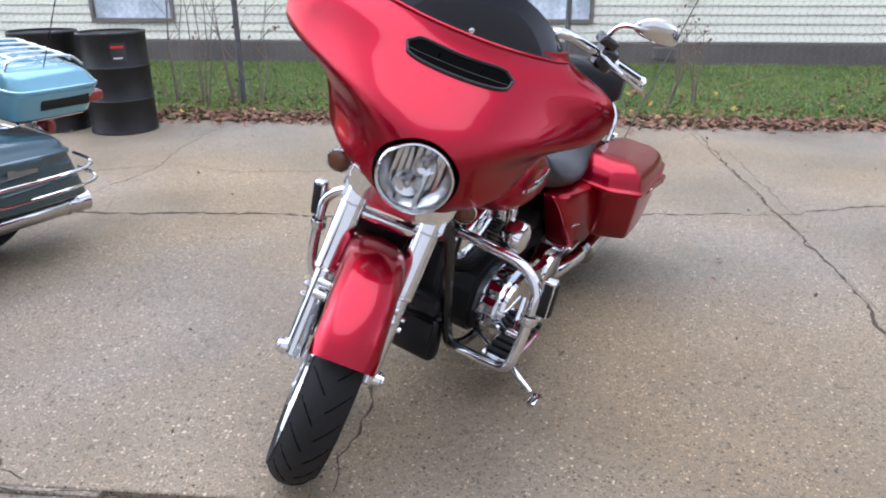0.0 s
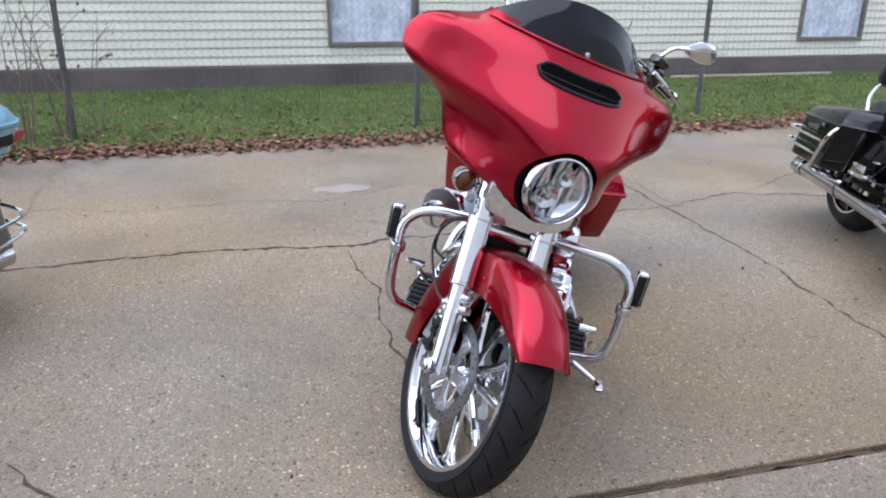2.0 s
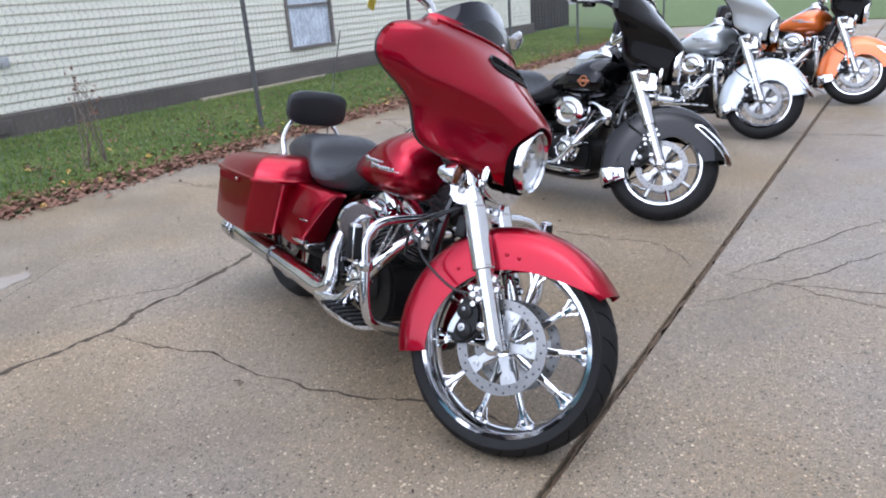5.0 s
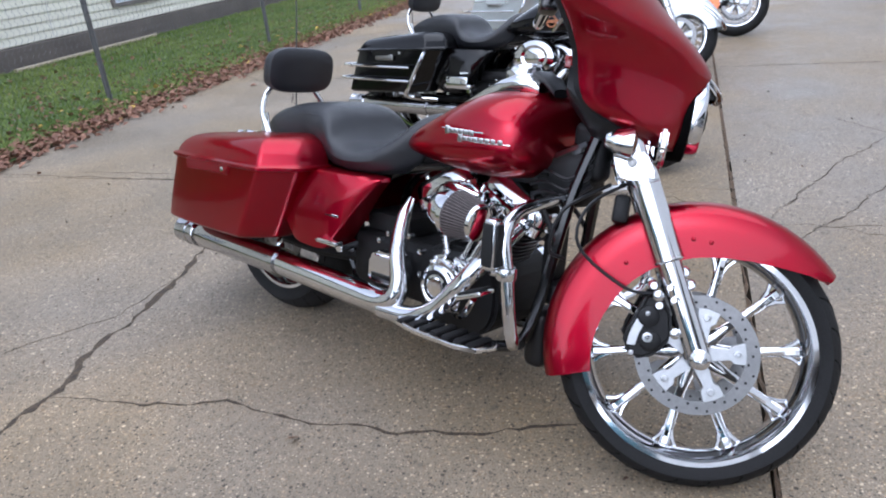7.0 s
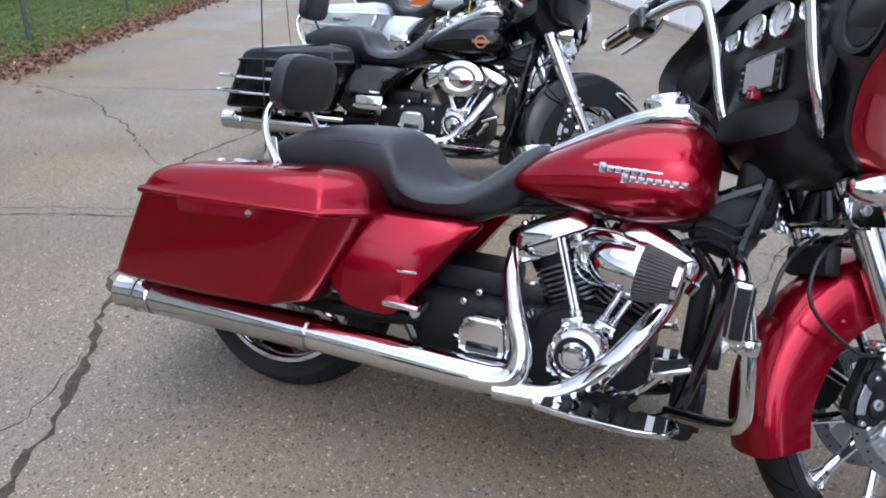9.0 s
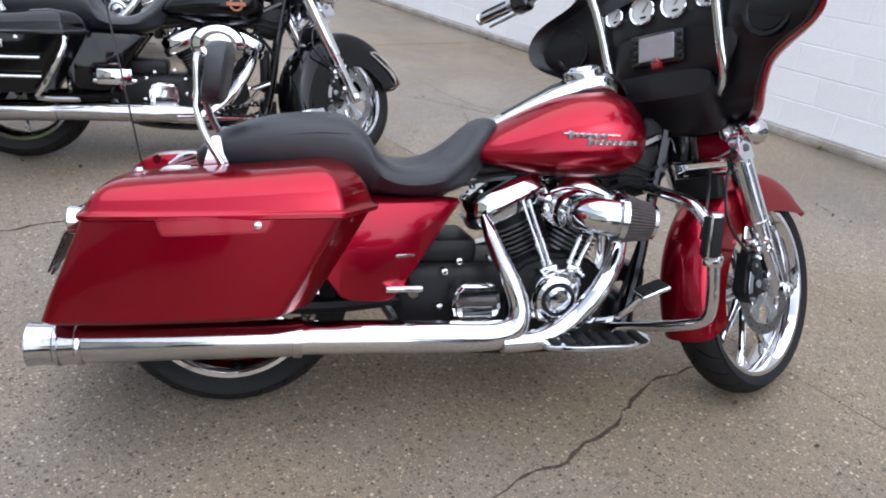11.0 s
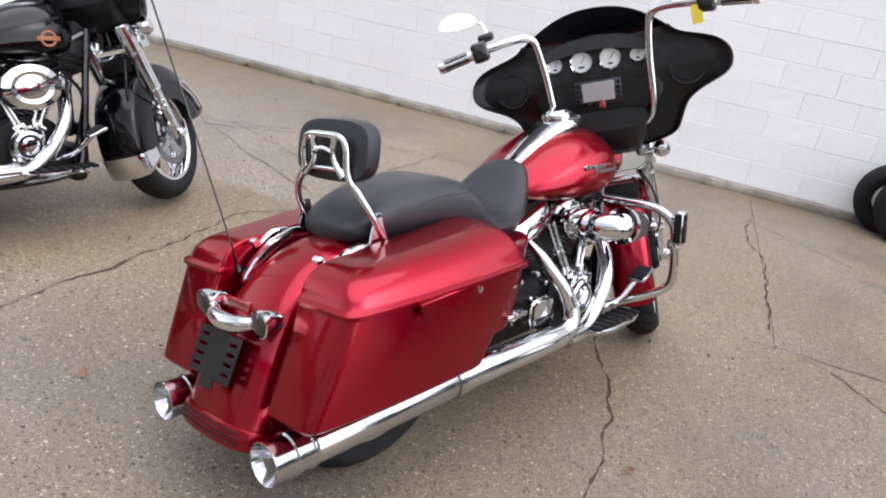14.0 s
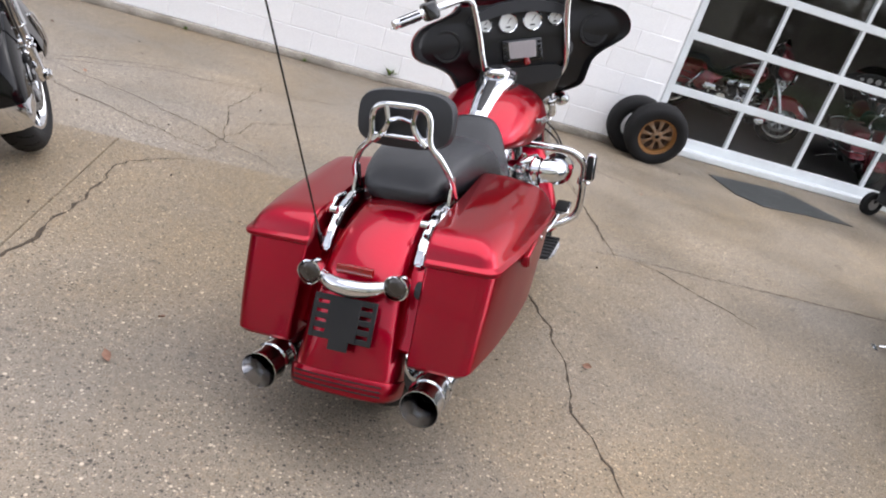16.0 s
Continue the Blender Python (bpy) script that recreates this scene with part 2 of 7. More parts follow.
def tube(points, radius, segs=10, steps=5, straight=False):
    """A round tube along a line; radius may be a list, one for each point."""
    ps = [Vector(tuple(p)) for p in points] if straight else spline(points, steps)
    n = len(ps)
    rs = [radius] * n if not isinstance(radius, (list, tuple)) else list(np.interp(np.linspace(0, 1, n), np.linspace(0, 1, len(radius)), radius))
    rings, side = [], None
    for i, p in enumerate(ps):
        d = (ps[min(i + 1, n - 1)] - ps[max(i - 1, 0)]).normalized()
        if side is None:
            side = d.orthogonal().normalized()
        side = (side - side.dot(d) * d).normalized()
        up = d.cross(side)
        rings.append([p + float(rs[i]) * (math.cos(a) * side + math.sin(a) * up) for a in np.linspace(0, 2 * math.pi, segs, endpoint=False)])
    return loft(rings)


def lathe(profile, segs=32, axis="Y", at=(0, 0, 0), arc=2 * math.pi):
    """Turns a profile of (along, radius) about an axis through at."""
    full = abs(arc - 2 * math.pi) < 1e-6
    rings = []
    for a in np.linspace(0, arc, segs, endpoint=not full):
        c, s = math.cos(a), math.sin(a)
        put = {"X": lambda h, r: (h, r * c, r * s), "Y": lambda h, r: (r * c, h, r * s), "Z": lambda h, r: (r * c, r * s, h)}[axis]
        rings.append([Vector(at) + Vector(put(h, r)) for h, r in profile])
    bm = bmesh.new()
    vs = [[bm.verts.new(p) for p in ring] for ring in rings]
    pairs = list(zip(vs, vs[1:] + vs[:1])) if full else list(zip(vs, vs[1:]))
    for a, b in pairs:
        for i in range(len(profile) - 1):
            bm.faces.new((a[i], a[i + 1], b[i + 1], b[i]))
    bmesh.ops.remove_doubles(bm, verts=bm.verts, dist=1e-5)
    return bm


def rod(a, b, r, segs=12, cap=0.0):
    """A straight rod from a to b, with softened ends."""
    a, b = Vector(a), Vector(b)
    d = (b - a)
    k = d.length
    e = min(cap or r * 0.15, k / 3)
    bm = lathe([(0, 0), (0, r - e), (e, r), (k - e, r), (k, r - e), (k, 0)], segs, "Z")
    return moved(bm, Matrix.Translation(a) @ d.to_track_quat("Z", "Y").to_matrix().to_4x4())


def slab(outline, lo, hi, axis="Y", bevel=0.0, seg=2):
    """A flat outline of (a, b) points made thick along an axis from lo to hi."""
    put = {"Y": lambda a, b, h: (a, h, b), "X": lambda a, b, h: (h, a, b), "Z": lambda a, b, h: (a, b, h)}[axis]
    bm = loft([[put(a, b, lo) for a, b in outline], [put(a, b, hi) for a, b in outline]])
    if bevel:
        bmesh.ops.recalc_face_normals(bm, faces=bm.faces)
        bmesh.ops.bevel(bm, geom=bm.edges[:], offset=bevel, segments=seg, affect="EDGES", clamp_overlap=True)
    return bm


def oval(cx, cy, rx, ry, power=2.0, count=24, start=0.0):
    """Points of a rounded-square ring."""
    out = []
    for a in np.linspace(0, 2 * math.pi, count, endpoint=False) + start:
        c, s = math.cos(a), math.sin(a)
        out.append((cx + rx * math.copysign(abs(c) ** (2 / power), c), cy + ry * math.copysign(abs(s) ** (2 / power), s)))
    return out


def thick(bm, amount):
    """Gives an open skin a thickness."""
    bmesh.ops.recalc_face_normals(bm, faces=bm.faces)
    bmesh.ops.solidify(bm, geom=bm.faces[:], thickness=amount)
    return bm


LOT = pose(0, 0, 0, 0, 0, 121)

# ---- the place, in the yard's own axes: u along the rows, w across towards the lawn ----
SEAM, WALL_W, KERB_W, FENCE_W, HOUSE_W, DOOR_U = -1.55, -4.42, 3.38, 4.0, 6.2, -2.62
ground = part("ground", box(900, 900, 0.02, (0, 0, -0.13)), EARTH)
tagged(ground, "bare dark earth around the paved yard", "ground", kind="structure")
pavement = thing("pavement", "worn tan-grey exposed-aggregate concrete slabs with cracks", "pavement", LOT, kind="structure")


def slab_piece(u0, u1, w0, w1, mat, gap=0.0015):
    return part("slab", box(u1 - u0 - 2 * gap, w1 - w0 - 2 * gap, 0.12, ((u0 + u1) / 2, (w0 + w1) / 2, -0.06), 0.004, 1), mat, pavement, smooth=0)


for u0, u1 in ((-60, -12), (-12, -5.2), (-5.2, 1.27), (1.27, 4.28), (4.28, 7.3), (7.3, 14), (14, 60)):
    slab_piece(u0, u1, SEAM + 0.011, KERB_W, CONCRETE)
for u0, u1 in ((-60, -1.47), (-1.47, 4.28), (4.28, 9.5), (9.5, 60)):
    edge = [(WALL_W - 0.02, -0.12), (SEAM - 0.011, -0.12), (SEAM - 0.011, -0.014), (SEAM - 0.25, -0.005), (SEAM - 0.6, 0.0), (WALL_W - 0.02, 0.0)]
    part("slab", loft([[(u, w, z) for w, z in edge] for u in (u0 + 0.0015, u1 - 0.0015)]), CONCRETE_AISLE, pavement, smooth=20)
part("joint_filler", box(40, 0.0215, 0.02, (-21.35, SEAM, -0.0125), 0.003, 1), CONCRETE_AISLE, pavement, smooth=0)
slab_piece(-9.0, DOOR_U, WALL_W - 0.42, WALL_W - 0.021, CONCRETE_AISLE)


def crack(points, width, seed, name="crack", jag=0.02, mat=CRACK):
    """A jagged dark gap along a line in the pavement."""
    rng = random.Random(seed)
    ps = spline([(u, w, 0) for u, w in points], 1)
    fine = []
    for a, b in zip(ps, ps[1:]):
        n = max(2, int((b - a).length / 0.035))
        for i in range(n):
            q = a.lerp(b, i / n)
            fine.append(q)
    fine.append(ps[-1])
    bm = bmesh.new()
    rows, drift = [], 0.0
    for i, q in enumerate(fine):
        d = (fine[min(i + 1, len(fine) - 1)] - fine[max(i - 1, 0)]).normalized()
        side = Vector((-d.y, d.x, 0))
        drift = 0.75 * drift + rng.gauss(0, jag)
        hw = width * rng.choice((0.25, 0.45, 0.7, 1.0, 1.15)) * rng.uniform(0.7, 1.0) * min(1, 0.25 + 4 * min(i, len(fine) - 1 - i) / len(fine))
        c = q + side * drift
        rows.append((bm.verts.new(c + side * hw + Vector((0, 0, 0.0012))), bm.verts.new(c + Vector((0, 0, 0.0022))), bm.verts.new(c - side * hw + Vector((0, 0, 0.0012)))))
    for a, b in zip(rows, rows[1:]):
        bm.faces.new((a[0], a[1], b[1], b[0]))
        bm.faces.new((a[1], a[2], b[2], b[1]))
    return part(name, bm, mat, pavement, smooth=0)


CRACKS_REAR = [([(-5.0, 0.66), (-2.75, 0.72), (-2.0, 0.76), (-1.5, 0.77), (-0.87, 0.72), (0.02, 0.81), (0.55, 0.95), (1.28, 0.99)], 0.020),
               ([(1.28, 0.99), (1.93, 1.17), (2.36, 1.05), (2.93, 0.82), (4.2, 0.7)], 0.015), ([(1.98, 1.19), (2.98, 1.71), (3.87, 2.3), (4.6, 3.3)], 0.009),
               ([(1.33, 3.3), (1.27, 1.98), (1.27, 0.96), (1.28, 0.22), (1.22, -0.38), (1.14, -1.27), (0.9, -1.5)], 0.014), ([(1.39, 2.6), (1.37, 1.78), (1.35, 0.95)], 0.004),
               ([(-0.88, 0.72), (-0.85, 0.41), (-0.78, 0.07), (-0.81, -0.19), (-0.82, -0.61), (-0.69, -1.05), (-0.72, -1.5)], 0.010), ([(-0.75, 1.15), (-0.5, 1.02), (-0.32, 0.87), (0.1, 0.83)], 0.004)]
CRACKS_MORE = [([(-3.2, 1.56), (-2.55, 1.84), (-2.11, 1.65), (-1.4, 1.75), (-0.9, 1.6), (-0.3, 1.9)], 0.003), ([(-2.89, 1.0), (-2.73, 1.67), (-2.81, 2.74), (-2.7, 3.3)], 0.004), ([(-2.1, -1.0), (-1.9, -1.22), (-1.73, -1.42), (-1.6, -1.54)], 0.012),
               ([(-1.47, -3.9), (-1.40, -3.3), (-1.49, -2.74), (-1.45, -1.88), (-1.48, -1.56)], 0.012), ([(-1.42, -3.59), (-1.8, -3.3), (-2.18, -3.06)], 0.006), ([(2.6, -2.2), (2.1, -2.52), (1.42, -2.95), (1.02, -3.0), (0.3, -3.2)], 0.005),
               ([(2.3, -2.5), (1.76, -2.13), (0.85, -1.65)], 0.006), ([(0.85, -1.65), (0.82, -1.89), (0.9, -2.5), (0.75, -3.31)], 0.007), ([(0.47, -1.65), (0.82, -1.89), (1.42, -2.28), (2.2, -2.6)], 0.006), ([(0.82, -1.89), (0.72, -2.3), (0.3, -2.6)], 0.005),
               ([(3.03, -2.55), (2.26, -2.54), (1.31, -3.11)], 0.005), ([(4.28, -1.5), (4.29, -4.2)], 0.012), ([(4.28, -1.5), (4.30, 3.0)], 0.006)]
for k, (line, width) in enumerate(CRACKS_REAR + CRACKS_MORE):
    crack(line, width * (1.0 if k < 3 else 0.7), 40 + k, jag=0.011 if k < 3 else 0.008)
crack([(-1.35, SEAM), (0.0, SEAM), (1.5, SEAM), (3.0, SEAM), (4.5, SEAM), (8, SEAM), (20, SEAM)], 0.026, 7, "seam_dirt", 0.003, material("seam_debris", (0.07, 0.05, 0.035), 0.95, vary=0.6, scale=40, second=(0.14, 0.09, 0.05), bump=0.8)).location.z = -0.017
crack([(-20, SEAM), (-6, SEAM), (-3, SEAM), (-1.35, SEAM)], 0.011, 8, "seam_dirt", 0.004)
PATCH = material("mortar_patch", (0.255, 0.225, 0.19), 0.8, vary=0.15, scale=12, bump=0.3)
part("repair_patch", loft([[(-0.74 + 0.21 * a, 1.91 + 0.10 * b * (1 + 0.25 * math.sin(5 * a + 1)) + 0.03 * math.sin(7 * a), z) for a, b in oval(0, 0, 1, 1, 2.2, 20)] for z in (0.0005, 0.003)]), PATCH, pavement, "pale mortar repair patch")

# white painted block wall with the workshop door
WHITE = material("white_masonry_paint", (0.88, 0.88, 0.88), 0.62, vary=0.04, scale=3, fine=70, bump=0.2, per_piece=0.02, stain=0.10, stain_color=(0.55, 0.53, 0.48))
GRIME = material("grimy_footing", (0.34, 0.30, 0.25), 0.9, vary=0.35, scale=8, second=(0.50, 0.46, 0.40), bump=0.5, stain=0.6, stain_color=(0.10, 0.09, 0.06))
wall = thing("wall_workshop", "white painted concrete block wall", "wall", LOT, kind="structure")
part("wall_core", box(31.62, 0.20, 4.2, (DOOR_U + 15.81, WALL_W - 0.102, 2.1)), WHITE, wall, smooth=0)
part("wall_over_door", box(9.0, 0.20, 1.6, (DOOR_U - 4.5, WALL_W - 0.11, 3.4)), WHITE, wall, smooth=0)
part("wall_beyond", box(20.0, 0.20, 4.2, (DOOR_U - 19, WALL_W - 0.11, 2.1)), WHITE, wall, smooth=0)
part("jamb", box(0.10, 0.42, 4.2, (DOOR_U + 0.05, WALL_W - 0.42, 2.1)), WHITE, wall, smooth=0)
part("footing", box(31.5, 0.05, 0.07, (DOOR_U + 15.8, WALL_W + 0.035, 0.03), 0.015, 2), GRIME, wall, "grimy concrete footing")
BL, BH = 0.398, 0.198
full = box(BL - 0.004, 0.016, BH - 0.004, (0, 0, 0), 0.004, 1)
block_mesh = bpy.data.meshes.new("block")
full.to_mesh(block_mesh)
full.free()
block_mesh.materials.append(WHITE)
rest = bmesh.new()
rng = random.Random(5)
for row in range(16):
    z = 0.06 + BH * (row + 0.5)
    for k in range(44):
        u = DOOR_U + 0.02 + BL * (k + (0.5 if row % 2 else 0.0)) + BL / 2
        y = WALL_W - 0.004 + rng.uniform(-0.0012, 0.0012)
        if row < 11 and k < 27:
            ob = new("block", block_mesh)
            ob.parent = wall
            ob.location = (u, y, z)
        else:
            bmesh.ops.create_cube(rest, size=1, matrix=Matrix.LocRotScale((u, y, z), None, (BL - 0.007, 0.014, BH - 0.007)))
tagged(part("block_field", rest, WHITE, wall, smooth=0), kind="stuff")

DOOR_WHITE = material("white_door_frame", (0.74, 0.78, 0.79), 0.5, vary=0.08, scale=5, stain=0.25, stain_color=(0.35, 0.36, 0.33))
door = thing("door_workshop", "white-framed glazed sectional workshop door, closed", "door", LOT, kind="structure")
DW = WALL_W - 0.40
for k, z in enumerate((0.13, 0.60, 1.12, 1.64, 2.16)):
    part("rail", box(6.6, 0.05, 0.076 if k else 0.13, (DOOR_U - 0.2 - 3.3, DW, z - (0.0 if k else 0.03)), 0.006, 1), DOOR_WHITE, door, smooth=0)
for k in range(9):
    part("mullion", box(0.042 if k else 0.07, 0.046, 2.1, (DOOR_U - 0.215 - 0.82 * k, DW, 1.15), 0.005, 1), DOOR_WHITE, door, smooth=0)
for k in range(8):
    for z in (0.365, 0.86, 1.38, 1.90):
        pane = part("pane", box(0.78, 0.006, 0.46, (DOOR_U - 0.215 - 0.82 * (k + 0.5), DW, z)), GLASS, door, smooth=0)
        pane.visible_shadow = False
part("sill", box(6.7, 0.16, 0.07, (DOOR_U - 3.45, DW + 0.06, 0.035), 0.01, 1), DOOR_WHITE, door, "white door sill", smooth=0)
# Wall paint carries the room's light level; no lamp stands inside.
ROOM = material("workshop_wall_dim_tone", (0.13, 0.115, 0.10), 0.9, vary=0.5, scale=2)
room = thing("workshop_room", "dim workshop interior behind the glazed door", "room", LOT, kind="structure")
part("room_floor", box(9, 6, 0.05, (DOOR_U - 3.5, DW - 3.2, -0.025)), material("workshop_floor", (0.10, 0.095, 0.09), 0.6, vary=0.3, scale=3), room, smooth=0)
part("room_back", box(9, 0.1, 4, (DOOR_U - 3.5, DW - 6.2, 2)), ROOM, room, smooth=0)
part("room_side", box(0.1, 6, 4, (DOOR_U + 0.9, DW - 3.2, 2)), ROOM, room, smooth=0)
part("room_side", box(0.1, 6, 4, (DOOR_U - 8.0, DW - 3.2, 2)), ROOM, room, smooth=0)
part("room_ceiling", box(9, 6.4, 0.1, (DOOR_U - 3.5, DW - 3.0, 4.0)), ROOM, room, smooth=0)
MAT_RUBBER = material("wet_rubber_mat", (0.022, 0.025, 0.026), 0.42, vary=0.5, scale=5, second=(0.055, 0.058, 0.056), bump=0.5, fine=60)
mat_ob = part("rubber_mat", moved(slab([(-3.27, -4.2), (-3.65, -4.26), (-4.12, -4.33), (-4.36, -3.97), (-4.50, -3.66), (-3.98, -3.63), (-3.5, -3.53), (-3.31, -3.72)], 0.001, 0.009, "Z", 0.003, 1), LOT), MAT_RUBBER)
tagged(mat_ob, "dark wet rubber mat lying before the workshop door", "mat")
rack = thing("storage_rack", "grey metal shelving with dark stock inside the dim workshop", "shelf", LOT @ pose(DOOR_U - 0.55, -6.9, 0, 0, 0, 0))
for x in (-0.45, 0.45):
    for y in (-0.2, 0.2):
        part("post", box(0.035, 0.035, 1.9, (x, y, 0.95), 0.003, 1), STEEL, rack)
for z in (0.25, 0.75, 1.25, 1.75):
    part("shelf_board", box(0.94, 0.44, 0.03, (0, 0, z), 0.003, 1), STEEL, rack)
rng = random.Random(21)
for z in (0.265, 0.765, 1.265):
    x = -0.42
    while x < 0.34:
        wd, ht = rng.uniform(0.09, 0.2), rng.uniform(0.14, 0.38)
        carton = part("carton", box(wd, 0.3, ht, (x + wd / 2, 0.02, z + ht / 2), 0.006, 1), rng.choice((PLASTIC, STEEL, GRIME, ROOM)), None, matrix=LOT @ pose(DOOR_U - 0.55, -6.9, 0, 0, 0, 0))
        tagged(carton, "plain stock carton standing on workshop shelving", "carton", "stock cartons")
        x += wd + rng.uniform(0.01, 0.06)
machine = thing("wheeled_machine", "low black wheeled shop machine beside the glazed door", "machine", LOT @ pose(-5.40, -4.18, 0, 0, 0, 8))
part("housing", loft([[(0.36 * k * a, 0.17 * k * b, z) for a, b in oval(0, 0, 1, 1, 3.6, 28)] for z, k in ((0.16, 0.80), (0.18, 0.96), (0.30, 1.0), (0.38, 0.95), (0.43, 0.78), (0.45, 0.4))]), PLASTIC, machine)
for x, y in ((0.25, -0.20), (0.25, 0.20), (-0.25, -0.20), (-0.25, 0.20)):
    tyre = part("wheel", lathe([(-0.03, 0.06), (-0.034, 0.10), (-0.026, 0.118), (0.026, 0.118), (0.034, 0.10), (0.03, 0.06)], 28, "Y", (x, y, 0.118)), RUBBER, machine)
    part("hub", lathe([(-0.028, 0.0), (-0.028, 0.062), (0.028, 0.062), (0.028, 0.0)], 20, "Y", (x, y, 0.118)), STEEL, tyre)
for y in (-0.20, 0.20):
    part("axle_arm", rod((0.25, y * 0.6, 0.20), (0.25, y, 0.118), 0.014), CAST_BLACK, machine)
    part("axle_arm", rod((-0.25, y * 0.6, 0.20), (-0.25, y, 0.118), 0.014), CAST_BLACK, machine)

# lawn strip, leaf litter
LAWN = material("lawn_soil", (0.060, 0.125, 0.024), 0.95, vary=0.4, scale=5, second=(0.110, 0.140, 0.040), bump=0.6)
GRASS = material("grass_blades", (0.105, 0.225, 0.030), 0.65, vary=0.4, scale=0.9, second=(0.240, 0.290, 0.070), fine=9)
LEAF = material("dead_leaves", (0.13, 0.040, 0.026), 0.75, vary=0.6, scale=17, second=(0.36, 0.20, 0.13), fine=26)
CRUMB = material("wet_leaf_crumbs", (0.035, 0.022, 0.015), 0.7, vary=0.5, scale=30, second=(0.09, 0.05, 0.03))
YELLOW_LEAF = material("yellow_leaves", (0.50, 0.34, 0.08), 0.75, vary=0.3, scale=20)


def rise(w):
    """The lawn's height across the strip."""
    return 0.012 + 0.15 * min(1.0, max(0.0, (w - 3.7) / 2.3)) ** 1.0


lawn = part("lawn", loft([[(u, w, rise(w) if w < 9 else -0.1) for w in (3.38, 3.7, 4.2, 5.0, 6.0, 6.6)] for u in np.linspace(-40, 60, 21)], closed=False), LAWN, matrix=LOT)
tagged(lawn, "damp green lawn strip rising to the house", "lawn", kind="structure")


def blades(name, count, area, height, seed, mat, label):
    """Many thin bent blades as one mesh."""
    r = np.random.default_rng(seed)
    u, w = r.uniform(area[0], area[1], count), area[2] + (area[3] - area[2]) * r.random(count)
    a, h = r.uniform(0, 2 * np.pi, count), height * r.uniform(0.45, 1.15, count)
    z = np.array([rise(x) for x in w])
    dx, dy = np.cos(a), np.sin(a)
    lean = r.normal(0, 0.5, (2, count)) * h
    wd = 0.0028 + 0.002 * r.random(count)
    base = np.stack([u, w, z], 1)
    v = np.empty((count, 4, 3))
    v[:, 0] = base + np.stack([dx * wd, dy * wd, 0 * z], 1)
    v[:, 1] = base - np.stack([dx * wd, dy * wd, 0 * z], 1)
    v[:, 2] = base + np.stack([lean[0] * 0.4 - dx * wd * 0.8, lean[1] * 0.4 - dy * wd * 0.8, h * 0.6], 1)
    v[:, 3] = base + np.stack([lean[0], lean[1], h], 1)
    me = bpy.data.meshes.new(name)
    faces = [(4 * i, 4 * i + 1, 4 * i + 2) for i in range(count)] + [(4 * i, 4 * i + 2, 4 * i + 3) for i in range(count)]
    me.from_pydata(v.reshape(-1, 3).tolist(), [], faces)
    me.materials.append(mat)
    ob = new(name, me)
    ob.matrix_basis = LOT
    return tagged(ob, label, "grass", kind="stuff")


blades("grass", 120000, (-9, 17, 3.62, 6.15), 0.047, 3, GRASS, "short damp green grass of the lawn")


def scatter_leaves(name, spots, size, seed, mat, label):
    """Small curled leaves lying about, one mesh."""
    r = np.random.default_rng(seed)
    verts, faces = [], []
    for u, w, z in spots:
        k = size * r.uniform(0.6, 1.3)
        m = pose(u, w, z + 0.006 + 0.012 * r.random(), r.normal(0, 24), r.normal(0, 24), r.uniform(0, 360))
        curl = r.uniform(0.1, 0.5) * k
        n = len(verts)
        for x, y, q in ((-1, 0, 0), (-0.35, 0.55, 1), (0.35, 0.6, 1), (1.1, 0.0, 0.3), (0.3, -0.6, 1), (-0.4, -0.5, 1), (0, 0, 0)):
            verts.append(tuple(m @ Vector((x * k, y * k, q * curl))))
        faces += [(n, n + 1, n + 6), (n + 1, n + 2, n + 6), (n + 2, n + 3, n + 6), (n + 3, n + 4, n + 6), (n + 4, n + 5, n + 6), (n + 5, n, n + 6)]
    me = bpy.data.meshes.new(name)
    me.from_pydata(verts, [], faces)
    me.materials.append(mat)
    ob = new(name, me)
    ob.matrix_basis = LOT
    return tagged(ob, label, "leaves", kind="stuff")


r = np.random.default_rng(11)
def litter(count, u0, u1, mean, sd):
    out = []
    for u in r.uniform(u0, u1, count):
        w = abs(r.normal(0, sd)) * (1 if r.random() < 0.85 else -0.25) + mean
        out.append((u, w, rise(w) if w > KERB_W else 0.0))
    return out


scatter_leaves("fallen_leaves", litter(9500, -9, 15, 3.36, 0.26) + litter(2200, -9, 15, 3.6, 1.2), 0.031, 21, LEAF, "brown dead leaves heaped along the pavement edge")
crumb_rng = random.Random(31)
scatter_leaves("leaf_crumbs", [(crumb_rng.uniform(-4, 4.5), crumb_rng.uniform(-4.2, 3.3), 0.001) for _ in range(170)], 0.009, 33, CRUMB, "dark wet leaf crumbs scattered over the concrete")
scatter_leaves("yellow_leaves", litter(180, -6, 12, 3.5, 0.5), 0.036, 22, YELLOW_LEAF, "scattered yellow leaves")
for u, w, k in ((-0.05, -0.70, 0), (0.66, 0.0, 1), (-2.34, 1.55, 2), (1.75, -2.45, 3), (-0.92, -0.25, 4), (1.6, -1.9, 5), (0.75, 0.25, 6), (-2.1, -2.9, 7), (2.3, -3.4, 8)):
    scatter = scatter_leaves("fallen_leaf", [(u, w, 0.002)], 0.017, 60 + k, LEAF, "single dead leaf on the concrete")
    scatter["kind"] = ""
    del scatter["kind"]

